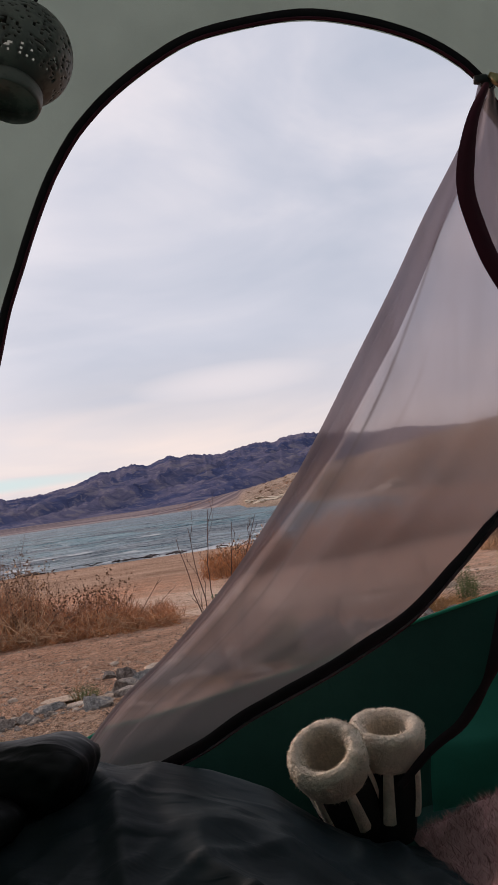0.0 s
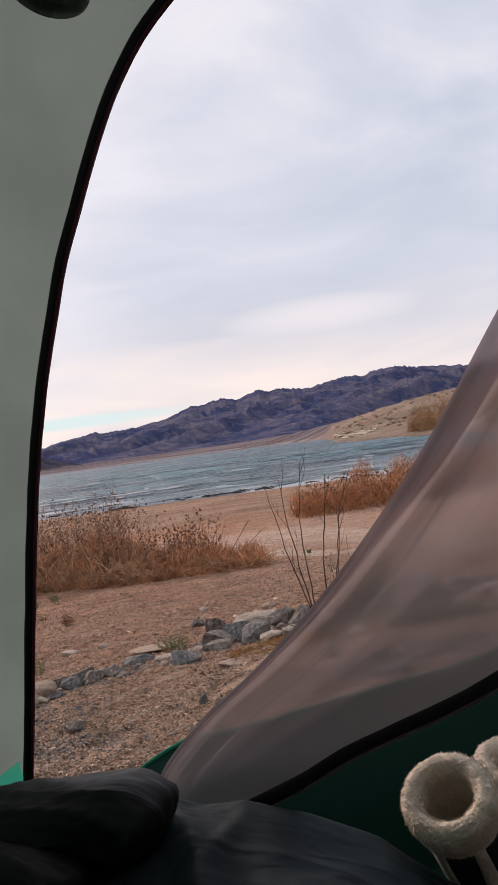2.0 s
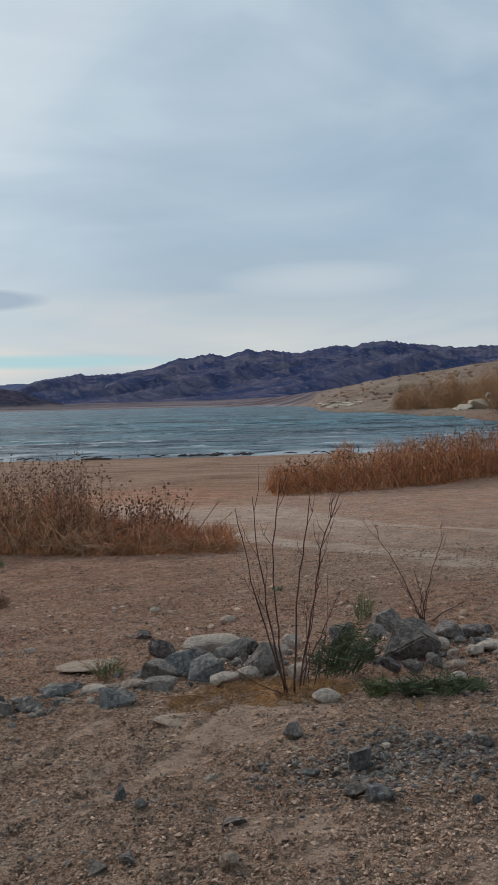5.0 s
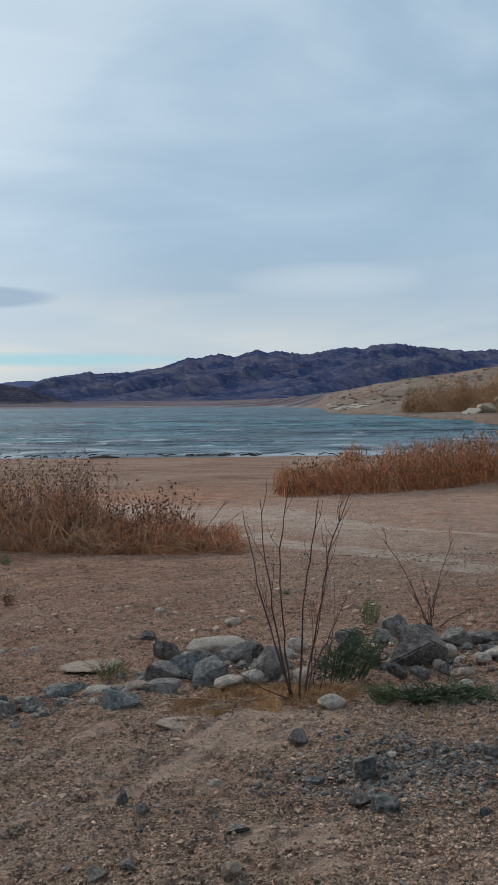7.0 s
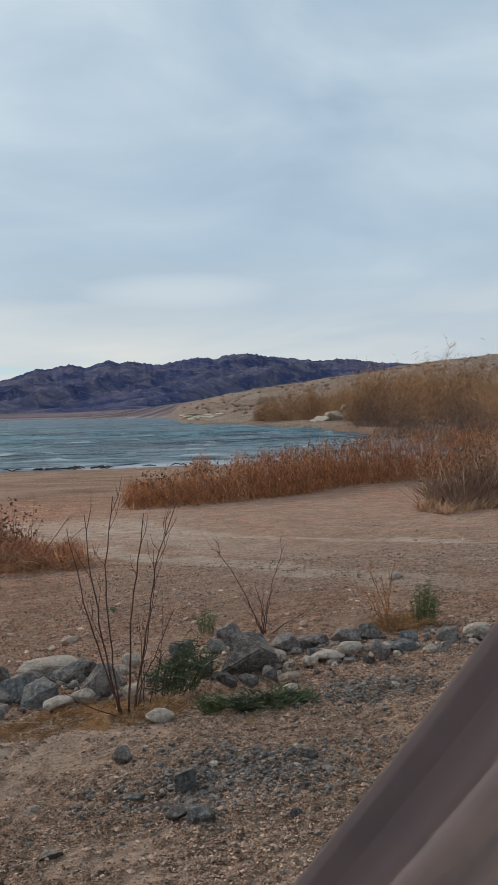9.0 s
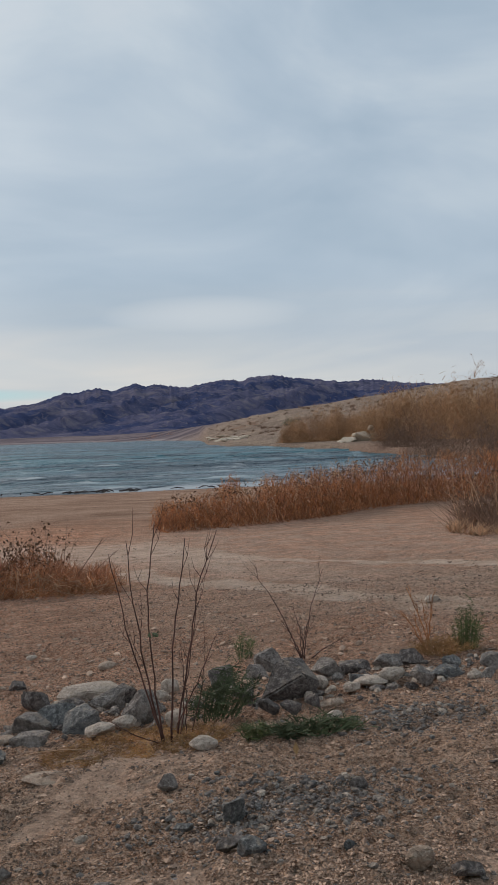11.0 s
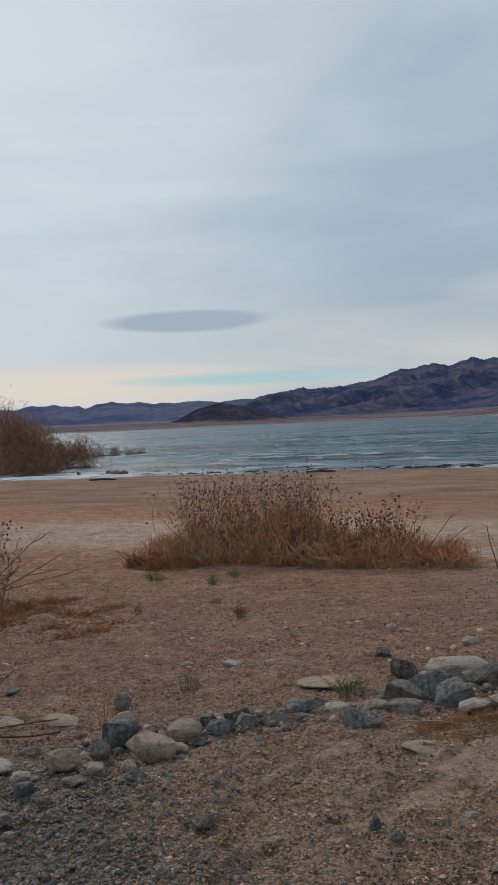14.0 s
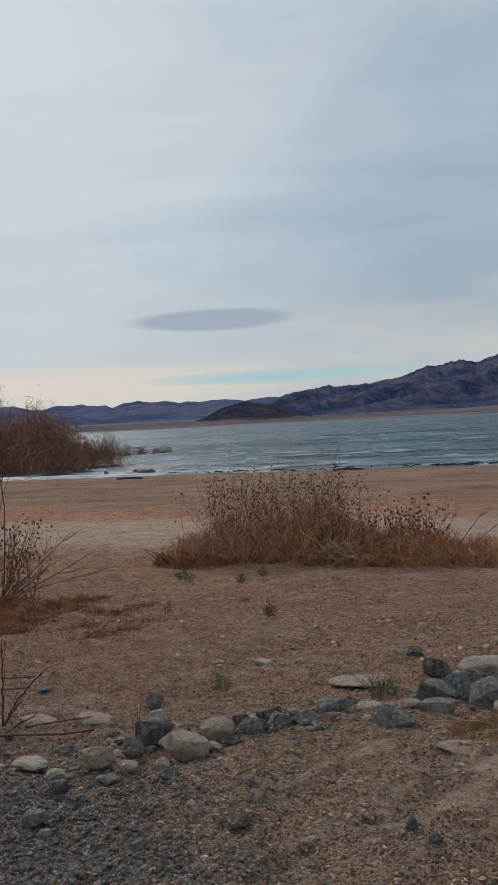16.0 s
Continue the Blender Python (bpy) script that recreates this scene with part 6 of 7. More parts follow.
def build_low_plants():
    rnd = random.Random(41)

    def low(name, x, y, rx, ry, h, count, leaf, mat, label, cat, lean=0.0, leaflets=7):
        s = Soup()
        feathery(s, rnd, (0, 0, 0), rx, ry, h, count, leaf, 0, lean, leaflets)
        part("foliage", s.mesh("foliage", [mat]), base(name, pose(x, y, terrain(x, y)), label, cat), "", None, "stuff")
    low("green_bush", 0.31, 3.12, 0.12, 0.08, 0.24, 62, 0.032, M_GREENDARK, "dark green feathery bush between the stones", "bush", 0.11, 15)
    low("grass_tuft", 0.61, 2.70, 0.16, 0.05, 0.075, 95, 0.034, M_GREENDARK, "low dark green tuft spreading over the sand", "grass")
    low("grass_tuft", 0.41, 2.76, 0.06, 0.04, 0.07, 40, 0.028, M_GREEN, "small green tuft on the sand", "grass")
    low("green_sprig", 0.55, 4.15, 0.06, 0.05, 0.17, 50, 0.020, M_GREEN, "thin yellow-green sprig behind the stones", "weed")
    low("green_shrub", 1.50, 3.62, 0.07, 0.06, 0.26, 60, 0.022, M_GREEN, "small upright green shrub by the stones", "shrub", 0.02, 16)
    low("yellow_tuft", 1.40, 3.62, 0.16, 0.08, 0.09, 200, 0.02, M_DUFF, "yellow-brown dry tuft by the stones", "grass")
    low("green_sprig", -0.62, 3.45, 0.09, 0.06, 0.09, 90, 0.014, M_GREEN, "yellowish sprig beside the stones", "weed")
    low("sand_weed", -1.70, 5.58, 0.05, 0.05, 0.13, 16, 0.032, M_LEAFBROWN, "tiny dark withered weed on the sand", "weed")
    low("sand_weed", -2.06, 6.18, 0.03, 0.03, 0.10, 8, 0.026, M_LEAFBROWN, "tiny dark withered weed on the sand", "weed")
    low("sand_weed", -3.09, 7.5, 0.10, 0.06, 0.12, 26, 0.036, M_GREEN, "tiny green weed on the sand", "weed")
    low("sand_weed", -2.46, 7.3, 0.06, 0.05, 0.12, 18, 0.034, M_GREEN, "tiny green weed on the sand", "weed")
    low("sand_weed", -2.36, 7.7, 0.05, 0.05, 0.11, 16, 0.032, M_GREEN, "tiny green weed on the sand", "weed")
    low("sand_weed", -2.55, 5.8, 0.03, 0.03, 0.13, 9, 0.026, M_LEAFBROWN, "tiny dark withered weed on the sand", "weed")
    low("sand_weed", -1.35, 3.55, 0.06, 0.05, 0.12, 40, 0.014, M_GREEN, "tiny green weed by the stones", "weed")
    # straw litter round the tall weed
    s = Soup()
    for _ in range(2000):
        a, q = rnd.uniform(0, 6.283), math.sqrt(rnd.random())
        px, py = 0.02 + math.cos(a) * q * 0.33, 2.90 + math.sin(a) * q * 0.19
        p = ground_at(px, py, 0.002)
        q2 = p + Vector((rnd.gauss(0, 0.03), rnd.gauss(0, 0.03), rnd.uniform(0.0, 0.022)))
        s.blade(p, p.lerp(q2, 0.5) + Vector((0, 0, 0.008)), q2, 0.0013)
    tagged(part("straw_litter", s.mesh("straw_litter", [M_DUFF])), "ochre straw litter under the tall weed", "straw", kind="stuff")

    def twiggy(name, x, y, tips, r, mat, label, tw=3):
        thing = base(name, pose(x, y, terrain(x, y)), label, "weed")
        for dx, dy, dz in tips:
            s = Soup()
            f = Vector((rnd.uniform(-0.02, 0.02), 0, -0.01))
            e = Vector((dx, dy, dz))
            forked(s, rnd, [f, f.lerp(e, 0.5) + Vector((dx * -0.06, 0, dz * 0.05)), e], r, tw + 1, 0.15, 0.30)
            part("stem", s.mesh("stem", [mat], True), thing)
    twiggy("dry_weed", 0.80, 3.90, [(-0.22, 0.0, 0.43), (0.12, 0.05, 0.42), (-0.03, 0.05, 0.25), (0.05, 0.0, 0.23), (0.26, 0.05, 0.10), (-0.10, 0.08, 0.20), (0.02, 0.1, 0.18)], 0.0028, M_STALK, "leaning dry red-brown weed behind the stones")
    twiggy("dry_weed", 1.36, 3.70, [(-0.10, 0.02, 0.30), (-0.03, 0.02, 0.24), (0.03, 0.0, 0.30), (-0.07, 0.04, 0.16), (-0.14, 0.0, 0.20)], 0.0038, M_RUST, "thin dry weed beside the green shrub")
    twiggy("dry_weed", -2.06, 2.92, [(0.02, 0, 0.36), (0.10, 0.0, 0.13), (0.18, 0.02, 0.24), (0.12, 0.05, 0.05), (0.34, 0.1, 0.04)], 0.0045, M_STALK, "dark bare stem standing in the sand")
    twiggy("dry_weed", -1.52, 3.0, [(0.02, 0, 0.22), (0.05, 0.0, 0.18), (-0.04, 0.02, 0.16)], 0.002, M_DRY, "thin dry weed by the stones")
    twiggy("dry_weed", -0.66, 3.42, [(0.02, 0, 0.20), (-0.12, 0.0, 0.12), (0.06, 0.02, 0.14), (0.12, 0.02, 0.07)], 0.002, M_DRY, "thin dry weed by the stones")


build_low_plants()


def build_litter():
    """A bleached stalk and a withered leaf lying on the sand."""
    s = Soup()
    s.tube([ground_at(x, y, 0.03) for x, y in ((-0.37, 2.92), (-0.30, 2.925), (-0.22, 2.91), (-0.15, 2.86))], [0.0016, 0.002, 0.002, 0.0012], 5)
    tagged(part("fallen_stalk", s.mesh("fallen_stalk", [M_DRYPALE], True)), "thin bleached stalk lying on the sand", "stalk")
    for pts in ([(-2.81, 3.69), (-2.51, 3.71), (-2.42, 3.75)], [(-2.67, 3.45), (-2.37, 3.49), (-2.31, 3.53)],
                [(-2.21, 2.73), (-1.83, 2.79), (-1.72, 2.80), (-1.62, 2.86)]):
        st = Soup()
        st.tube([ground_at(x, y, 0.028) for x, y in pts], 0.0035, 5)
        tagged(part("fallen_twig", st.mesh("fallen_twig", [M_STALK], True)), "dark fallen twig lying on the sand", "twig", "fallen twigs")
    lf = Soup()
    p = ground_at(0.50, 2.47, 0.022)
    lf.add([p, p + Vector((0.010, 0.012, 0.016)), p + Vector((0.004, 0.030, 0.034)), p + Vector((-0.010, 0.014, 0.018)), p + Vector((0, 0.013, 0.012))], [(0, 1, 4), (1, 2, 4), (2, 3, 4), (3, 0, 4)])
    tagged(part("dry_leaf", lf.mesh("dry_leaf", [M_DUFF])), "curled ochre dry leaf on the gravel", "leaf")


build_litter()


def grass_body(rnd, spine, height, depth, count, width, lean=0.25):
    """Tangled dry growth along a line: clumps of thin bent blades with gaps between them."""
    s = Soup()
    n = len(spine)
    clumps = [(rnd.random() * (n - 1.001), rnd.uniform(-0.5, 0.5) * depth, rnd.uniform(0.6, 1.1), rnd.gauss(0, 0.25), rnd.gauss(0, 0.2)) for _ in range(max(12, count // 45))]
    for _ in range(count):
        t, dy, tall, lx, ly = clumps[rnd.randrange(len(clumps))]
        k = int(t)
        p = spine[k].lerp(spine[k + 1], t - k)
        h = height(t / (n - 1)) * tall * rnd.uniform(0.25, 1.0)
        f = Vector((p.x + rnd.gauss(0, 0.05), p.y + dy + rnd.gauss(0, 0.05), 0))
        f.z = terrain(f.x, f.y) - 0.01
        h *= 1 - 0.5 * min(1.0, abs(dy / (0.5 * depth))) ** 2
        tip = f + Vector(((lx + rnd.gauss(0, lean)) * h, (ly + rnd.gauss(0, lean)) * h, h))
        mid = f.lerp(tip, 0.5) + Vector((rnd.gauss(0, 0.16), rnd.gauss(0, 0.16), 0.12)) * h
        s.blade(f, mid, tip, width * rnd.uniform(0.6, 1.3))
    return s


def tangle(rnd, spine, height, depth, count, r):
    """Pale arching canes through the growth."""
    s = Soup()
    n = len(spine)
    for _ in range(count):
        t = rnd.random() * (n - 1.001)
        k = int(t)
        p = spine[k].lerp(spine[k + 1], t - k)
        h = height(t / (n - 1)) * rnd.uniform(0.15, 0.75)
        f = Vector((p.x, p.y - depth * rnd.uniform(0.1, 0.55), 0))
        f.z = terrain(f.x, f.y)
        q = f + Vector((rnd.gauss(0, 0.22), rnd.uniform(-0.1, 0.1), h))
        e = q + Vector((rnd.gauss(0, 0.16), rnd.uniform(-0.12, 0.02), -h * rnd.uniform(0.1, 0.8)))
        s.tube([f, f.lerp(q, 0.6) + Vector((0, 0, 0.03)), q, e], [r, r, r * 0.8, r * 0.4], 3)
    return s


def twig_crown(rnd, spine, height, depth, stems, r, leaves, leaf):
    """Upright woody stems with twigs and withered leaves at their ends."""
    s, lv = Soup(), Soup()
    n = len(spine)
    for _ in range(stems):
        t = rnd.random() * (n - 1.001)
        k = int(t)
        p = spine[k].lerp(spine[k + 1], t - k)
        h = height(t / (n - 1)) * rnd.uniform(0.6, 1.08)
        f = Vector((p.x, p.y + rnd.uniform(-0.35, 0.35) * depth, 0))
        f.z = terrain(f.x, f.y)
        pts = stalk(s, rnd, f, f + Vector((rnd.gauss(0, 0.22) * h, rnd.gauss(0, 0.2) * h, h)), r, 5, 0.06, 0, 3)
        for _ in range(leaves):
            q = pts[rnd.randint(2, 7)]
            lv.leaf(q + Vector((rnd.gauss(0, 0.05), rnd.gauss(0, 0.05), rnd.gauss(0, 0.04))), leaf * rnd.uniform(0.7, 1.4))
    return s, lv


def line_of(*pts):
    return along([(x, y, 0) for x, y in pts], 24)


def scrub_body(rnd, spine, height, depth, count, length, width, low=0.0, lean=0.5):
    """Broken twigs and stalks that fill a bush: short bent pieces at all heights, thinner towards its uneven top."""
    s = Soup()
    n = len(spine)
    for _ in range(count):
        t = rnd.random() * (n - 1.001)
        k = int(t)
        p = spine[k].lerp(spine[k + 1], t - k)
        h = height(t / (n - 1)) * (0.78 + 0.55 * noise.noise((p.x * 2.6, p.y, 3.0)) + 0.25 * noise.noise((p.x * 8, p.y, 5.0)))
        up = low + (1 - low) * rnd.random() ** 1.25
        dy = rnd.uniform(-0.5, 0.5) * depth * (1 - 0.55 * up)
        c = Vector((p.x + rnd.gauss(0, 0.06), p.y + dy, 0))
        c.z = terrain(c.x, c.y) + h * up
        d = Vector((rnd.gauss(0, lean), rnd.gauss(0, lean), rnd.uniform(0.25, 1.0))).normalized() * length * rnd.uniform(0.4, 1.5)
        foot = c - d * 0.5
        foot.z = max(foot.z, terrain(c.x, c.y) - 0.01)
        mid = c + Vector((rnd.gauss(0, 0.12), rnd.gauss(0, 0.12), rnd.gauss(0, 0.06))) * length
        s.blade(foot, mid, c + d * 0.5, width * rnd.uniform(0.5, 1.3))
    return s


def leaf_clusters(rnd, spine, height, depth, clusters, each, leaf, lo=0.55, spread=0.05):
    """Withered leaves that hang in small clusters round the upper twigs."""
    lv = Soup()
    n = len(spine)
    for _ in range(clusters):
        t = rnd.random() * (n - 1.001)
        k = int(t)
        p = spine[k].lerp(spine[k + 1], t - k)
        h = height(t / (n - 1)) * rnd.uniform(lo, 1.02)
        c = Vector((p.x + rnd.gauss(0, 0.06), p.y + rnd.uniform(-0.35, 0.35) * depth, 0))
        c.z = terrain(c.x, c.y) + h
        for _ in range(rnd.randint(max(1, each // 2), each)):
            lv.leaf(c + Vector((rnd.gauss(0, spread), rnd.gauss(0, spread), rnd.gauss(0, spread * 1.2))), leaf * rnd.uniform(0.6, 1.4))
    return lv


def build_bushes():
    rnd = random.Random(51)
    # bush in the middle of the shore, tall at its left and trailing off to the right
    sp = line_of((-3.62, 8.75), (-3.25, 8.85), (-2.6, 8.95), (-2.0, 8.9), (-1.5, 8.7), (-0.9, 8.5), (-0.25, 8.45))

    def h1(t):
        return curve(t, [(0, 0.24), (0.08, 0.36), (0.16, 0.56), (0.3, 0.74), (0.48, 0.68), (0.58, 0.42), (0.70, 0.46), (0.85, 0.36), (1.0, 0.18)])
    thing = base("dry_bush", pose(0, 0, 0), "wide rust-brown dry bush with withered leaves on the shore", "bush", "dry bushes on the shore")
    for name, body, mat, lab in (
            ("stalk_mass", scrub_body(rnd, sp, h1, 0.9, 7500, 0.22, 0.0034, 0.0, 0.36), M_DRY, "dense broken brown stalks"),
            ("lower_growth", scrub_body(rnd, sp, lambda t: h1(t) * 0.62, 1.0, 6500, 0.15, 0.0038, 0.0, 0.55), M_RUST, "rust-brown lower growth"),
            ("bleached_growth", scrub_body(rnd, sp[:15], lambda t: h1(t * 0.6) * 1.0, 0.9, 3200, 0.17, 0.0032, 0.05, 0.5), M_DRYPALE, "bleached broken twigs"),
            ("cane_tangle", tangle(rnd, sp, h1, 0.8, 330, 0.0032), M_DRYPALE, "bleached arching canes"),
            ("pale_leaf_mass", leaf_clusters(rnd, sp[2:15], lambda t: 0.74, 0.7, 260, 6, 0.030, 0.35, 0.05), M_DRYPALE, "tan withered leaves"),
            ("dark_leaf_mass", leaf_clusters(rnd, sp[2:16], lambda t: 0.84, 0.6, 85, 6, 0.028, 0.5, 0.035), M_LEAFBROWN, "dark withered leaves")):
        tagged(part(name, body.mesh(name, [mat]), thing, lab), kind="stuff")
    low = grass_body(rnd, line_of((-3.75, 8.55), (-3.3, 8.4), (-2.9, 8.45)), lambda t: 0.24 - 0.08 * t, 0.6, 1500, 0.004, 0.7)
    tagged(part("base_growth", low.mesh("base_growth", [M_REDMAT]), thing, "rust-red growth at its foot"), kind="stuff")
    wood, lv = twig_crown(rnd, sp[2:14], lambda t: 0.97, 0.55, 190, 0.0036, 5, 0.030)
    tagged(part("branch_work", wood.mesh("branch_work", [M_TAMDARK]), thing, "thin red-brown branches"), kind="stuff")
    tagged(part("leaf_mass", lv.mesh("leaf_mass", [M_LEAFBROWN]), thing, "withered brown leaves"), kind="stuff")
    wood, lv = twig_crown(rnd, line_of((-1.5, 8.6), (-1.1, 8.45), (-0.7, 8.4)), lambda t: 0.68, 0.3, 34, 0.0038, 13, 0.034)
    tagged(part("branch_work", wood.mesh("branch_work", [M_TAMDARK]), thing), kind="stuff")
    tagged(part("leaf_mass", lv.mesh("leaf_mass", [M_LEAFBROWN]), thing), kind="stuff")
    wood, lv = twig_crown(rnd, line_of((-2.3, 9.0), (-1.8, 9.0)), lambda t: 1.12, 0.3, 8, 0.0036, 0, 0.03)
    tagged(part("tall_twig_work", wood.mesh("tall_twig_work", [M_TAMDARK]), thing), kind="stuff")
    bare = Soup()
    for x0, dx, dz in ((-1.75, 0.42, 0.52), (-1.65, 0.55, 0.40), (-0.72, 0.40, 0.50), (-0.62, 0.42, 0.36), (-3.0, -0.42, 0.55), (-2.9, -0.22, 0.75)):
        stalk(bare, rnd, ground_at(x0, 8.5), ground_at(x0 + dx, 8.45, dz), 0.007, 5, 0.05)
    tagged(part("leaning_branch_work", bare.mesh("leaning_branch_work", [M_TAMDARK], True), thing, "bare dark branches leaning out"), kind="stuff")

    # long band of growth to the right, nearer the water
    sp = line_of((0.35, 14.75), (1.0, 14.9), (2.4, 15.4), (3.6, 16.3), (4.8, 17.6), (6.2, 18.4), (7.8, 18.7), (10.0, 19.0))

    def h2(t):
        return curve(t, [(0, 0.50), (0.1, 0.70), (0.3, 0.92), (0.6, 1.12), (1.0, 1.3)])
    thing = base("reed_bank", pose(0, 0, 0), "long rust-brown bank of dry reeds near the waterline", "bush", "dry bushes on the shore")
    for name, body, mat, lab in (
            ("stalk_mass", scrub_body(rnd, sp, h2, 1.6, 11000, 0.30, 0.0056, 0.0, 0.32), M_RUST, "dense rust-brown stalks"),
            ("lower_growth", scrub_body(rnd, sp, lambda t: h2(t) * 0.6, 1.7, 6500, 0.24, 0.006, 0.0, 0.4), M_REDMAT, "red-brown lower growth"),
            ("pale_stalk_mass", scrub_body(rnd, sp, lambda t: h2(t) * 0.9, 1.7, 1900, 0.26, 0.0055, 0.0, 0.4), M_DRYPALE, "bleached stalks"),
            ("leaf_head_mass", leaf_clusters(rnd, sp, lambda t: h2(t) * 0.92, 1.3, 400, 6, 0.042, 0.6, 0.04), M_LEAFBROWN, "dark withered leaf heads"),
            ("pale_leaf_mass", leaf_clusters(rnd, sp, lambda t: h2(t) * 0.9, 1.6, 420, 6, 0.045, 0.35, 0.07), M_DRYPALE, "tan withered leaves")):
        tagged(part(name, body.mesh(name, [mat]), thing, lab), kind="stuff")
    wood, lv = twig_crown(rnd, sp, lambda t: h2(t) * 0.9, 1.0, 200, 0.0050, 3, 0.044)
    tagged(part("branch_work", wood.mesh("branch_work", [M_TAMDARK]), thing), kind="stuff")
    tagged(part("leaf_mass", lv.mesh("leaf_mass", [M_LEAFBROWN]), thing, "dark withered leaves on the branches"), kind="stuff")
    wood, lv = twig_crown(rnd, sp[4:20], lambda t: h2(t) * 1.3, 1.0, 26, 0.006, 0, 0.05)
    tagged(part("tall_twig_work", wood.mesh("tall_twig_work", [M_TAMDARK]), thing), kind="stuff")

    # bare grey shrub at the right of the track
    sp = line_of((4.95, 12.3), (5.6, 12.5), (6.3, 13.0), (6.9, 13.4))
    thing = base("bare_shrub", pose(0, 0, 0), "tangled bare grey-brown shrub beside the track", "shrub")
    tagged(part("twig_mass", grass_body(rnd, sp, lambda t: 0.72 + 0.5 * t, 1.3, 3200, 0.004, 0.5).mesh("twig_mass", [M_TAMDARK]), thing, "fine tangled twigs"), kind="stuff")
    wood, lv = twig_crown(rnd, sp, lambda t: 0.9 + 0.4 * t, 1.2, 60, 0.008, 6, 0.05)
    tagged(part("branch_work", wood.mesh("branch_work", [M_DRYPALE]), thing, "pale arching branches"), kind="stuff")
    tagged(part("leaf_mass", lv.mesh("leaf_mass", [M_LEAFBROWN]), thing), kind="stuff")
    tagged(part("undergrowth", grass_body(rnd, line_of((4.4, 12.0), (5.4, 12.0), (6.5, 12.6)), lambda t: 0.3, 1.0, 1300, 0.005, 0.5).mesh("undergrowth", [M_DRYPALE]), thing, "yellow-brown undergrowth"), kind="stuff")

    # shrub at the left edge, with a low rust-coloured mat before it
    thing = base("bare_shrub", pose(0, 0, 0), "dark leafy-twigged withered shrub standing on the sand", "shrub")
    sp = line_of((-4.75, 6.2), (-4.3, 6.3), (-4.0, 6.3))
    wood, lv = twig_crown(rnd, sp, lambda t: 0.68, 0.5, 40, 0.005, 26, 0.026)
    s2 = Soup()
    for dx, dz in ((0.0, 1.45), (0.18, 0.72), (0.30, 0.62), (0.5, 0.36), (0.62, 0.40), (0.35, 0.30), (0.72, 0.62), (0.88, 0.44), (0.98, 0.30), (0.15, 1.1)):
        stalk(s2, rnd, ground_at(-4.25, 6.2), Vector((-4.25 + dx, 6.2, terrain(-4.25, 6.2) + dz)), 0.009, 4, 0.06)
    tagged(part("branch_work", wood.mesh("branch_work", [M_TAMDARK]), thing), kind="stuff")
    tagged(part("long_branch_work", s2.mesh("long_branch_work", [M_TAMDARK], True), thing, "long bare leaning branches"), kind="stuff")
    tagged(part("leaf_mass", lv.mesh("leaf_mass", [M_LEAFBROWN]), thing, "withered dark leaves"), kind="stuff")
    s = grass_body(rnd, line_of((-4.9, 5.45), (-4.2, 5.6), (-3.5, 5.8), (-2.85, 5.85)), lambda t: 0.15 * (1.25 - t), 1.5 , 7500, 0.004, 0.9)
    sparse = grass_body(rnd, line_of((-4.4, 5.0), (-3.6, 5.1), (-2.9, 5.2), (-2.5, 5.25)), lambda t: 0.05, 0.7, 1500, 0.004, 1.2)
    s.add(sparse.v, sparse.f)
    tagged(part("rust_grass", s.mesh("rust_grass", [M_REDMAT])), "low mat of rust-red dry grass on the sand", "grass", kind="stuff")


build_bushes()


def brush(name, x, y, z, w, h, count, mat, label, rnd, thick=1.0, cat="shrub"):
    """A many-stemmed waterside shrub: a fan of fine twigs with gaps, on several stems."""
    thing = base(name, pose(x, y, z), label, cat, "shrubs on the lake bank")
    s, b = Soup(), Soup()
    stems = []
    for _ in range(14):
        a = rnd.gauss(0, 1)
        stems.append((rnd.uniform(-0.35, 0.35) * w, rnd.uniform(-0.25, 0.25) * w, a * 0.3))
    for fx, fy, ln in stems:
        hh = h * rnd.uniform(0.5, 0.85) * (1 - 0.5 * (fx / (0.5 * w)) ** 2)
        stalk(b, rnd, (fx * 0.6, fy * 0.6, -0.2), (fx * 1.2 + ln * hh * 0.4, fy, hh), 0.018 * h / 3, 4, 0.05, 0, 4)
    lobes = [(rnd.uniform(-0.4, 0.4) * w, rnd.uniform(-0.2, 0.2) * w, rnd.uniform(0.6, 1.0) * h, rnd.uniform(0.16, 0.3) * w) for _ in range(9)]
    for _ in range(int(count * 2.6)):
        lx, ly, lh, lr = lobes[rnd.randrange(9)]
        lh *= 1 - 0.35 * (lx / (0.5 * w)) ** 2
        el, a = math.asin(rnd.uniform(0.0, 1.0)), rnd.uniform(0, 6.283)
        q = rnd.uniform(0.25, 1.0) ** 0.6
        out = Vector((math.cos(el) * math.cos(a) * lr, math.cos(el) * math.sin(a) * lr * 0.8, math.sin(el) * lh))
        tip = Vector((lx, ly, 0)) + out * q * (1 + 0.12 * rnd.gauss(0, 1))
        tip.z = max(0.1, tip.z)
        f = tip - Vector((rnd.gauss(0, 0.055) + out.x * 0.05 / max(0.3, h), rnd.gauss(0, 0.055), rnd.uniform(0.02, 0.12))) * h
        f.z = max(0.0, f.z)
        s.blade(f, f.lerp(tip, 0.5) + Vector((rnd.gauss(0, 0.02), rnd.gauss(0, 0.02), 0.01)) * h, tip, 0.0034 * h * thick * rnd.uniform(0.4, 1.1))
    tagged(part("twig_mass", s.mesh("twig_mass", [mat]), thing), kind="stuff")
    tagged(part("branch_work", b.mesh("branch_work", [M_TAMDARK]), thing), kind="stuff")
    return thing


def polar(az, r):
    x, y = r * math.sin(radians(az)), r * math.cos(radians(az))
    return x, y


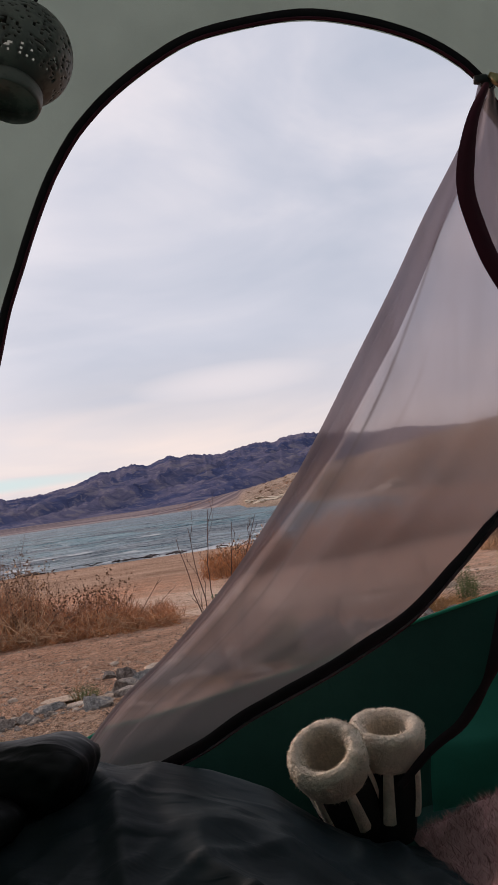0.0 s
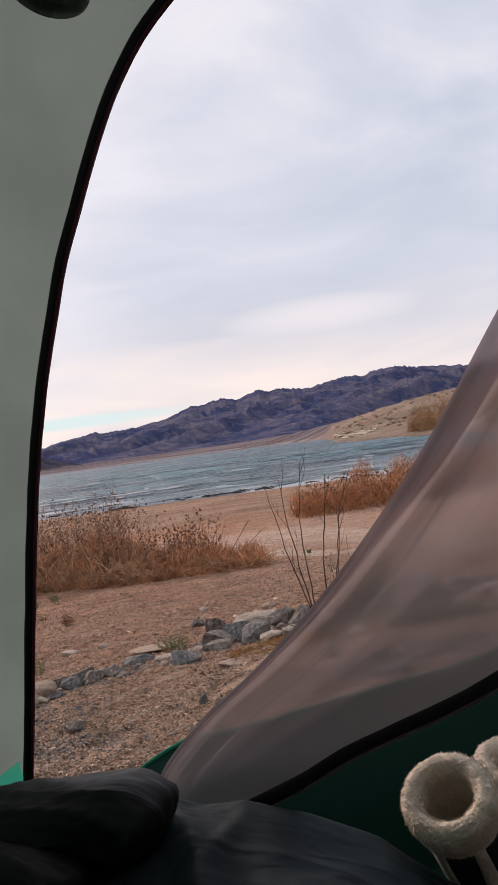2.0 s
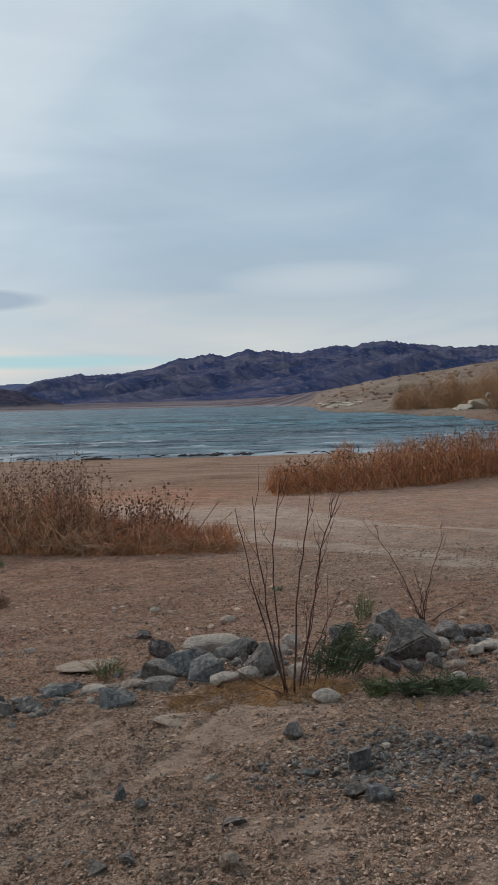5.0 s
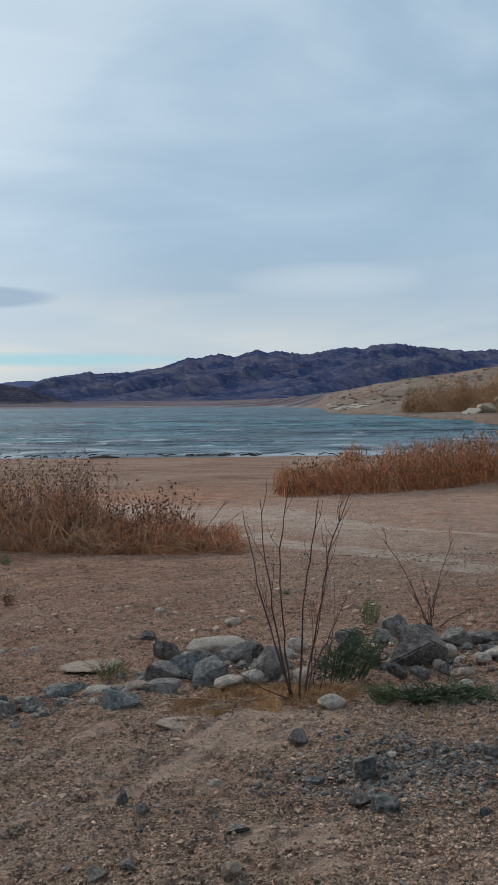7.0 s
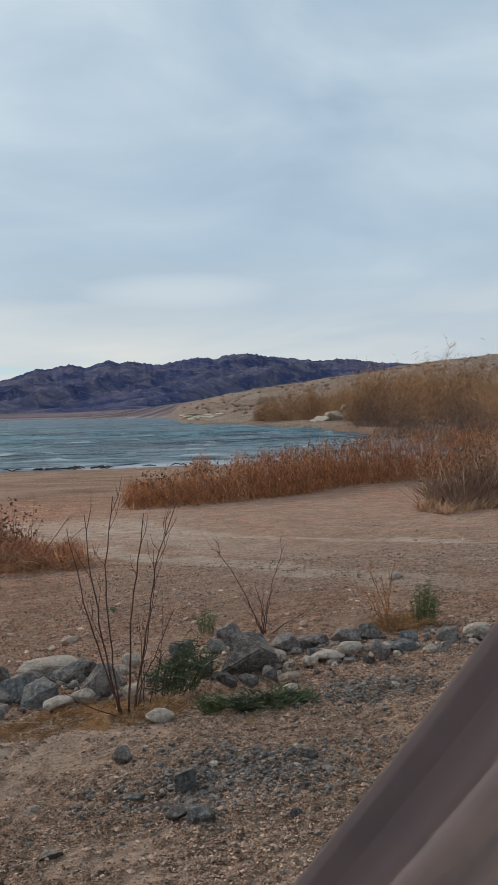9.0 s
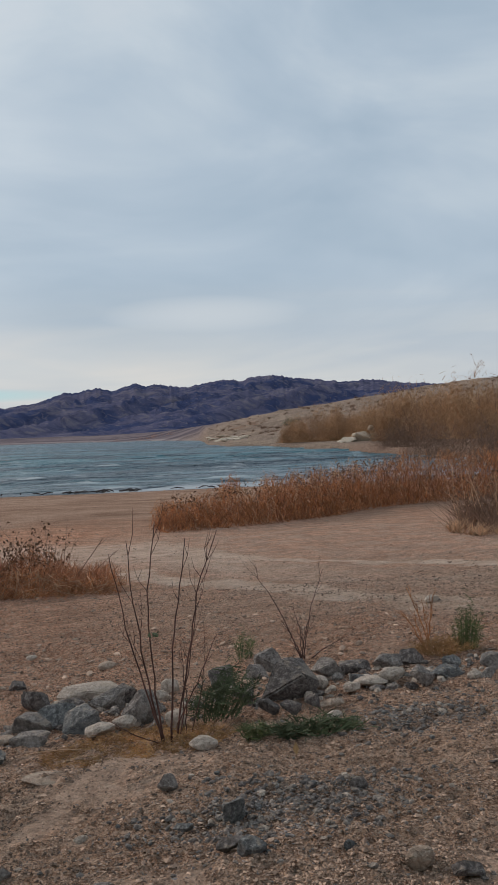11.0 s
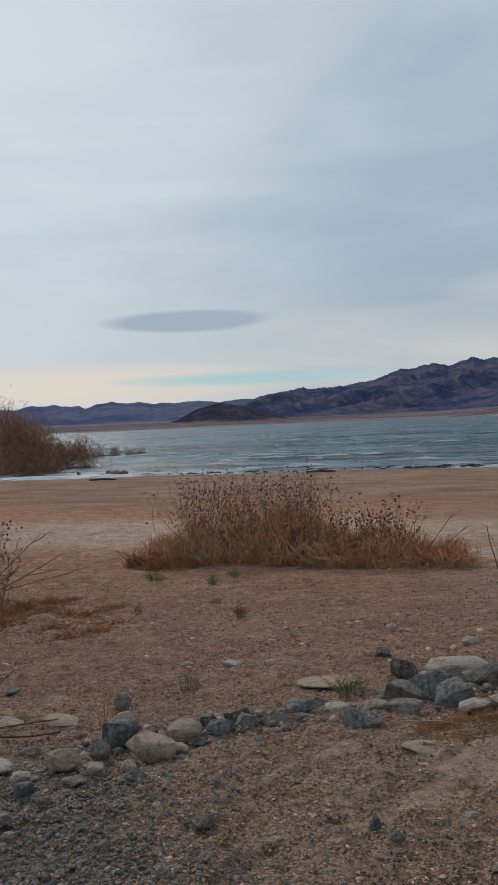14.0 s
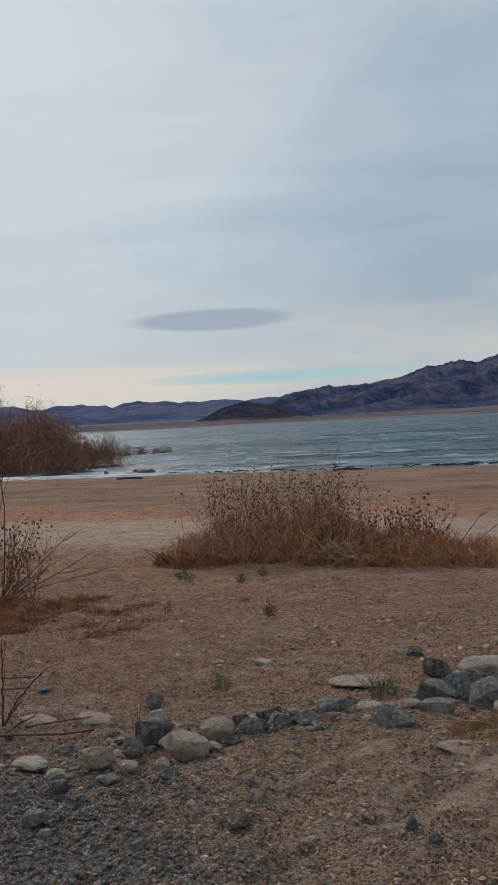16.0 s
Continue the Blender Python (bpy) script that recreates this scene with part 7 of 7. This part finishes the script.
def build_bank():
    rnd = random.Random(61)
    # golden tamarisk along the bank of the bay
    for az, r, w, h, c in ((10.9, 116, 5.0, 4.2, 700), (12.4, 112, 7.0, 5.2, 900), (14.0, 108, 6.5, 5.2, 900), (15.7, 104, 6.0, 4.6, 800), (17.3, 92, 6.5, 5.8, 900),
                           (18.8, 80, 7.0, 5.7, 1200), (20.6, 72, 7.5, 5.4, 1300), (22.6, 65, 7.5, 5.0, 1200), (24.8, 58, 7.5, 4.6, 1200), (27.2, 52, 7.5, 4.2, 1000), (30.0, 48, 8, 3.9, 900), (34, 46, 9, 3.9, 700)):
        x, y = polar(az, r)
        brush("tamarisk", x, y, max(WATER, terrain(x, y)), w, h, c * 4, M_TAMARISK, "golden-brown leafless tamarisk on the lake bank", rnd)
    for az, r, w, h in ((19.3, 60, 5, 3.0), (21.3, 50, 5, 2.8), (23.6, 43, 5, 2.9), (26.0, 38, 5, 2.6), (17.4, 66, 4, 2.2)):
        x, y = polar(az, r)
        brush("bare_shrub", x, y, max(WATER, terrain(x, y)), w, h, 1300, M_TAMDARK, "grey-brown bare shrub at the edge of the bay", rnd)
    # single dark shrub on the slope, and small ones along the point
    for az, r, w, h in ((10.3, 163, 2.7, 2.5), (10.75, 166, 2.2, 1.7)):
        x, y = polar(az, r)
        brush("slope_shrub", x, y, terrain(x, y), w, h, 500, M_GREENDARK, "small dark olive shrub on the slope", rnd)
    for az, r, w, h in ((0.3, 590, 9, 3.2), (0.8, 585, 11, 4.2), (1.4, 595, 10, 3.4), (-1.5, 600, 6, 2.4), (2.3, 560, 9, 2.6), (6.9, 190, 5, 1.4), (7.5, 180, 7, 1.9), (8.1, 186, 6, 1.6)):
        x, y = polar(az, r)
        brush("far_shrub", x, y, terrain(x, y), w, h, 320, M_DRY, "small brown shrub on the far point", rnd)
    scrub = Soup()
    for _ in range(420):
        az, r = rnd.uniform(4.8, 34), rnd.uniform(0.12, 1.0)
        sh = curve(az, BANK)
        r = sh + 6 + (curve(az, CREST) - 3 - sh) * r
        x, y = polar(az, r)
        z = terrain(x, y)
        k = rnd.uniform(0.3, 0.8)
        for _ in range(26):
            f = Vector((x + rnd.gauss(0, 0.3) * k, y + rnd.gauss(0, 0.3) * k, z))
            e = f + Vector((rnd.gauss(0, 0.5), rnd.gauss(0, 0.5), rnd.uniform(0.2, 0.9))) * k
            scrub.blade(f, f.lerp(e, 0.5), e, 0.05 * k)
    tagged(part("hill_scrub", scrub.mesh("hill_scrub", [M_TAMDARK])), "sparse brown scrub dotted over the hillside", "scrub", kind="stuff")
    # young pale tree above the shrubs
    x, y = polar(22.6, 66)
    thing = base("young_tree", pose(x, y, terrain(x, y)), "slender golden-brown young tree with sparse leaves on the bank", "tree")
    s, lv = Soup(), Soup()
    trunk = stalk(s, rnd, (0, 0, 0), (0.4, 0, 5.0), 0.032, 0, 0.03, 0, 6)
    for k in range(26):
        p = trunk[rnd.randint(3, 7)]
        q = p + Vector((rnd.gauss(0.15, 0.35), rnd.gauss(0, 0.35), rnd.uniform(0.3, 0.9)))
        s.tube([p, p.lerp(q, 0.5), q], [0.016, 0.010, 0.005], 4)
        for _ in range(8):
            lv.leaf(p.lerp(q, rnd.uniform(0.3, 1.1)) + Vector((rnd.gauss(0, 0.14), rnd.gauss(0, 0.14), rnd.gauss(0, 0.14))), 0.08)
    part("trunk", s.mesh("trunk", [M_TAMARISK], True), thing, "slender brown trunk and limbs")
    part("crown", lv.mesh("crown", [M_TAMARISK]), thing, "sparse tan leaves")

    # bushes standing in the water at the left
    for x, y, w, h, c in ((-21.5, 32.5, 6.0, 4.0, 6000), (-19.2, 32.3, 4.0, 3.2, 4200), (-24.5, 32.0, 6.0, 3.8, 4800), (-18.6, 36.5, 3.4, 1.9, 1800), (-28.5, 32.0, 6, 3.0, 2600)):
        brush("lakeside_brush", x, y, max(WATER - 0.05, terrain(x, y)), w, h, int(c * 1.5), M_BRUSH, "dense brown leafless brush standing at the water's edge", rnd)
    for x, y, w, h in ((-22.9, 41.5, 2.6, 2.1), (-23.3, 45.0, 2.2, 2.0), (-24.2, 49.5, 1.8, 1.0), (-24.0, 51.6, 1.9, 0.95), (-22.6, 51.4, 1.9, 1.0), (-22.0, 52.4, 1.5, 0.8)):
        brush("flooded_reeds", x, y, WATER - 0.05, w, h, 520 if h > 1.5 else 260, M_TAMDARK, "sparse flooded twigs standing in the lake", rnd, 3.2 if h > 1.5 else 4.5)
    thing = brush("pale_sapling", *polar(-31.6, 37.5), WATER, 1.8, 4.2, 150, M_DRYPALE, "pale thin sapling above the brush", rnd, 1.0, "tree")

    # pale flat-topped outcrop on the bank, with a rounded boulder on it
    for az, w, h, dz, dr, lab in ((15.25, 2.3, 1.30, 0.42, 0.0, "pale buff flat-topped rock block at the water's edge"), (14.35, 1.7, 0.75, 0.20, -0.4, "low pale rock ledge at the water's edge"),
                                  (16.3, 1.9, 1.20, 0.42, 0.5, "pale buff flat-topped rock block at the water's edge"), (13.85, 0.9, 0.4, 0.08, -0.6, "low pale rock ledge at the water's edge")):
        x, y = polar(az, 91.0 + dr)
        ob = part("outcrop", rock_mesh("outcrop", w, 1.5, h, M_PALEROCK, int(az * 7)), None, "", pose(x, y, max(terrain(x, y), WATER) + dz, 0, 0, -az))
        tagged(ob, lab, "rock", "pale rocks on the bank")
    x, y = polar(15.86, 91.0)
    ob = part("boulder", rock_mesh("boulder", 0.78, 0.75, 0.72, M_PALEROCK, 133, 0.3), None, "", pose(x, y, max(terrain(x, y), WATER) + 1.36))
    tagged(ob, "rounded pale boulder on top of the outcrop", "rock", "pale rocks on the bank")
    # light ledges along the point
    for k in range(16):
        az = 4.9 + k * 0.17 + rnd.uniform(-0.1, 0.1)
        r = curve(az, BANK) + rnd.uniform(14, 44)
        x, y = polar(az, r)
        ob = part("ledge", rock_mesh("ledge", rnd.uniform(1.5, 3.6), 1.7, rnd.uniform(0.28, 0.6), M_PALEROCK, 150 + k), None, "", pose(x, y, terrain(x, y) + 0.1))
        tagged(ob, "low pale rock ledge on the point", "rock", "pale rocks on the bank")

    # wrack and driftwood along the waterline
    s = Soup()
    for k in range(150):
        x = rnd.uniform(-3.2, 2.4) if k < 110 else rnd.uniform(-16, 5)
        y = 28.6 + rnd.gauss(0, 0.25) + (0.8 if 0.2 < x < 1.6 and k % 3 == 0 else 0)
        if k < 110 and noise.noise((x * 1.3, 0, 2)) < 0.05:
            continue
        p = Vector((x, y, max(WATER, terrain(x, y)) + 0.02))
        q = p + Vector((rnd.gauss(0, 0.22), rnd.gauss(0, 0.10), rnd.uniform(0.0, 0.06)))
        s.tube([p, p.lerp(q, 0.5) + Vector((0, 0, 0.03)), q], [0.016, 0.024, 0.010], 5)
    tagged(part("driftwood", s.mesh("driftwood", [M_WOOD], True)), "dark driftwood and wrack along the waterline", "driftwood", kind="stuff")
    for k, (x, y, w) in enumerate(((-13.9, 30.6, 0.30), (-14.25, 30.7, 0.2), (-13.55, 30.6, 0.24), (-15.4, 30.4, 0.14))):
        ob = part("shore_stone", rock_mesh("shore_stone", w * 1.5, w, 0.28, M_STONE["d"], 200 + k), None, "", pose(x, y, WATER))
        tagged(ob, "dark wet stone at the waterline", "stone", "stones at the waterline")
    for k, (x, y) in enumerate(((-12.3, 26.0), (-5.1, 27.5), (-17.6, 29.0))):
        t = Soup()
        p = ground_at(x, y, 0.03)
        t.tube([p - Vector((0.5, 0, 0)), p + Vector((0, 0.05, 0.02)), p + Vector((0.5, -0.05, 0))], [0.03, 0.04, 0.02], 6)
        tagged(part("driftwood_stick", t.mesh("driftwood_stick", [M_WOOD], True)), "short dark driftwood stick on the damp sand", "driftwood", "driftwood sticks")


build_bank()
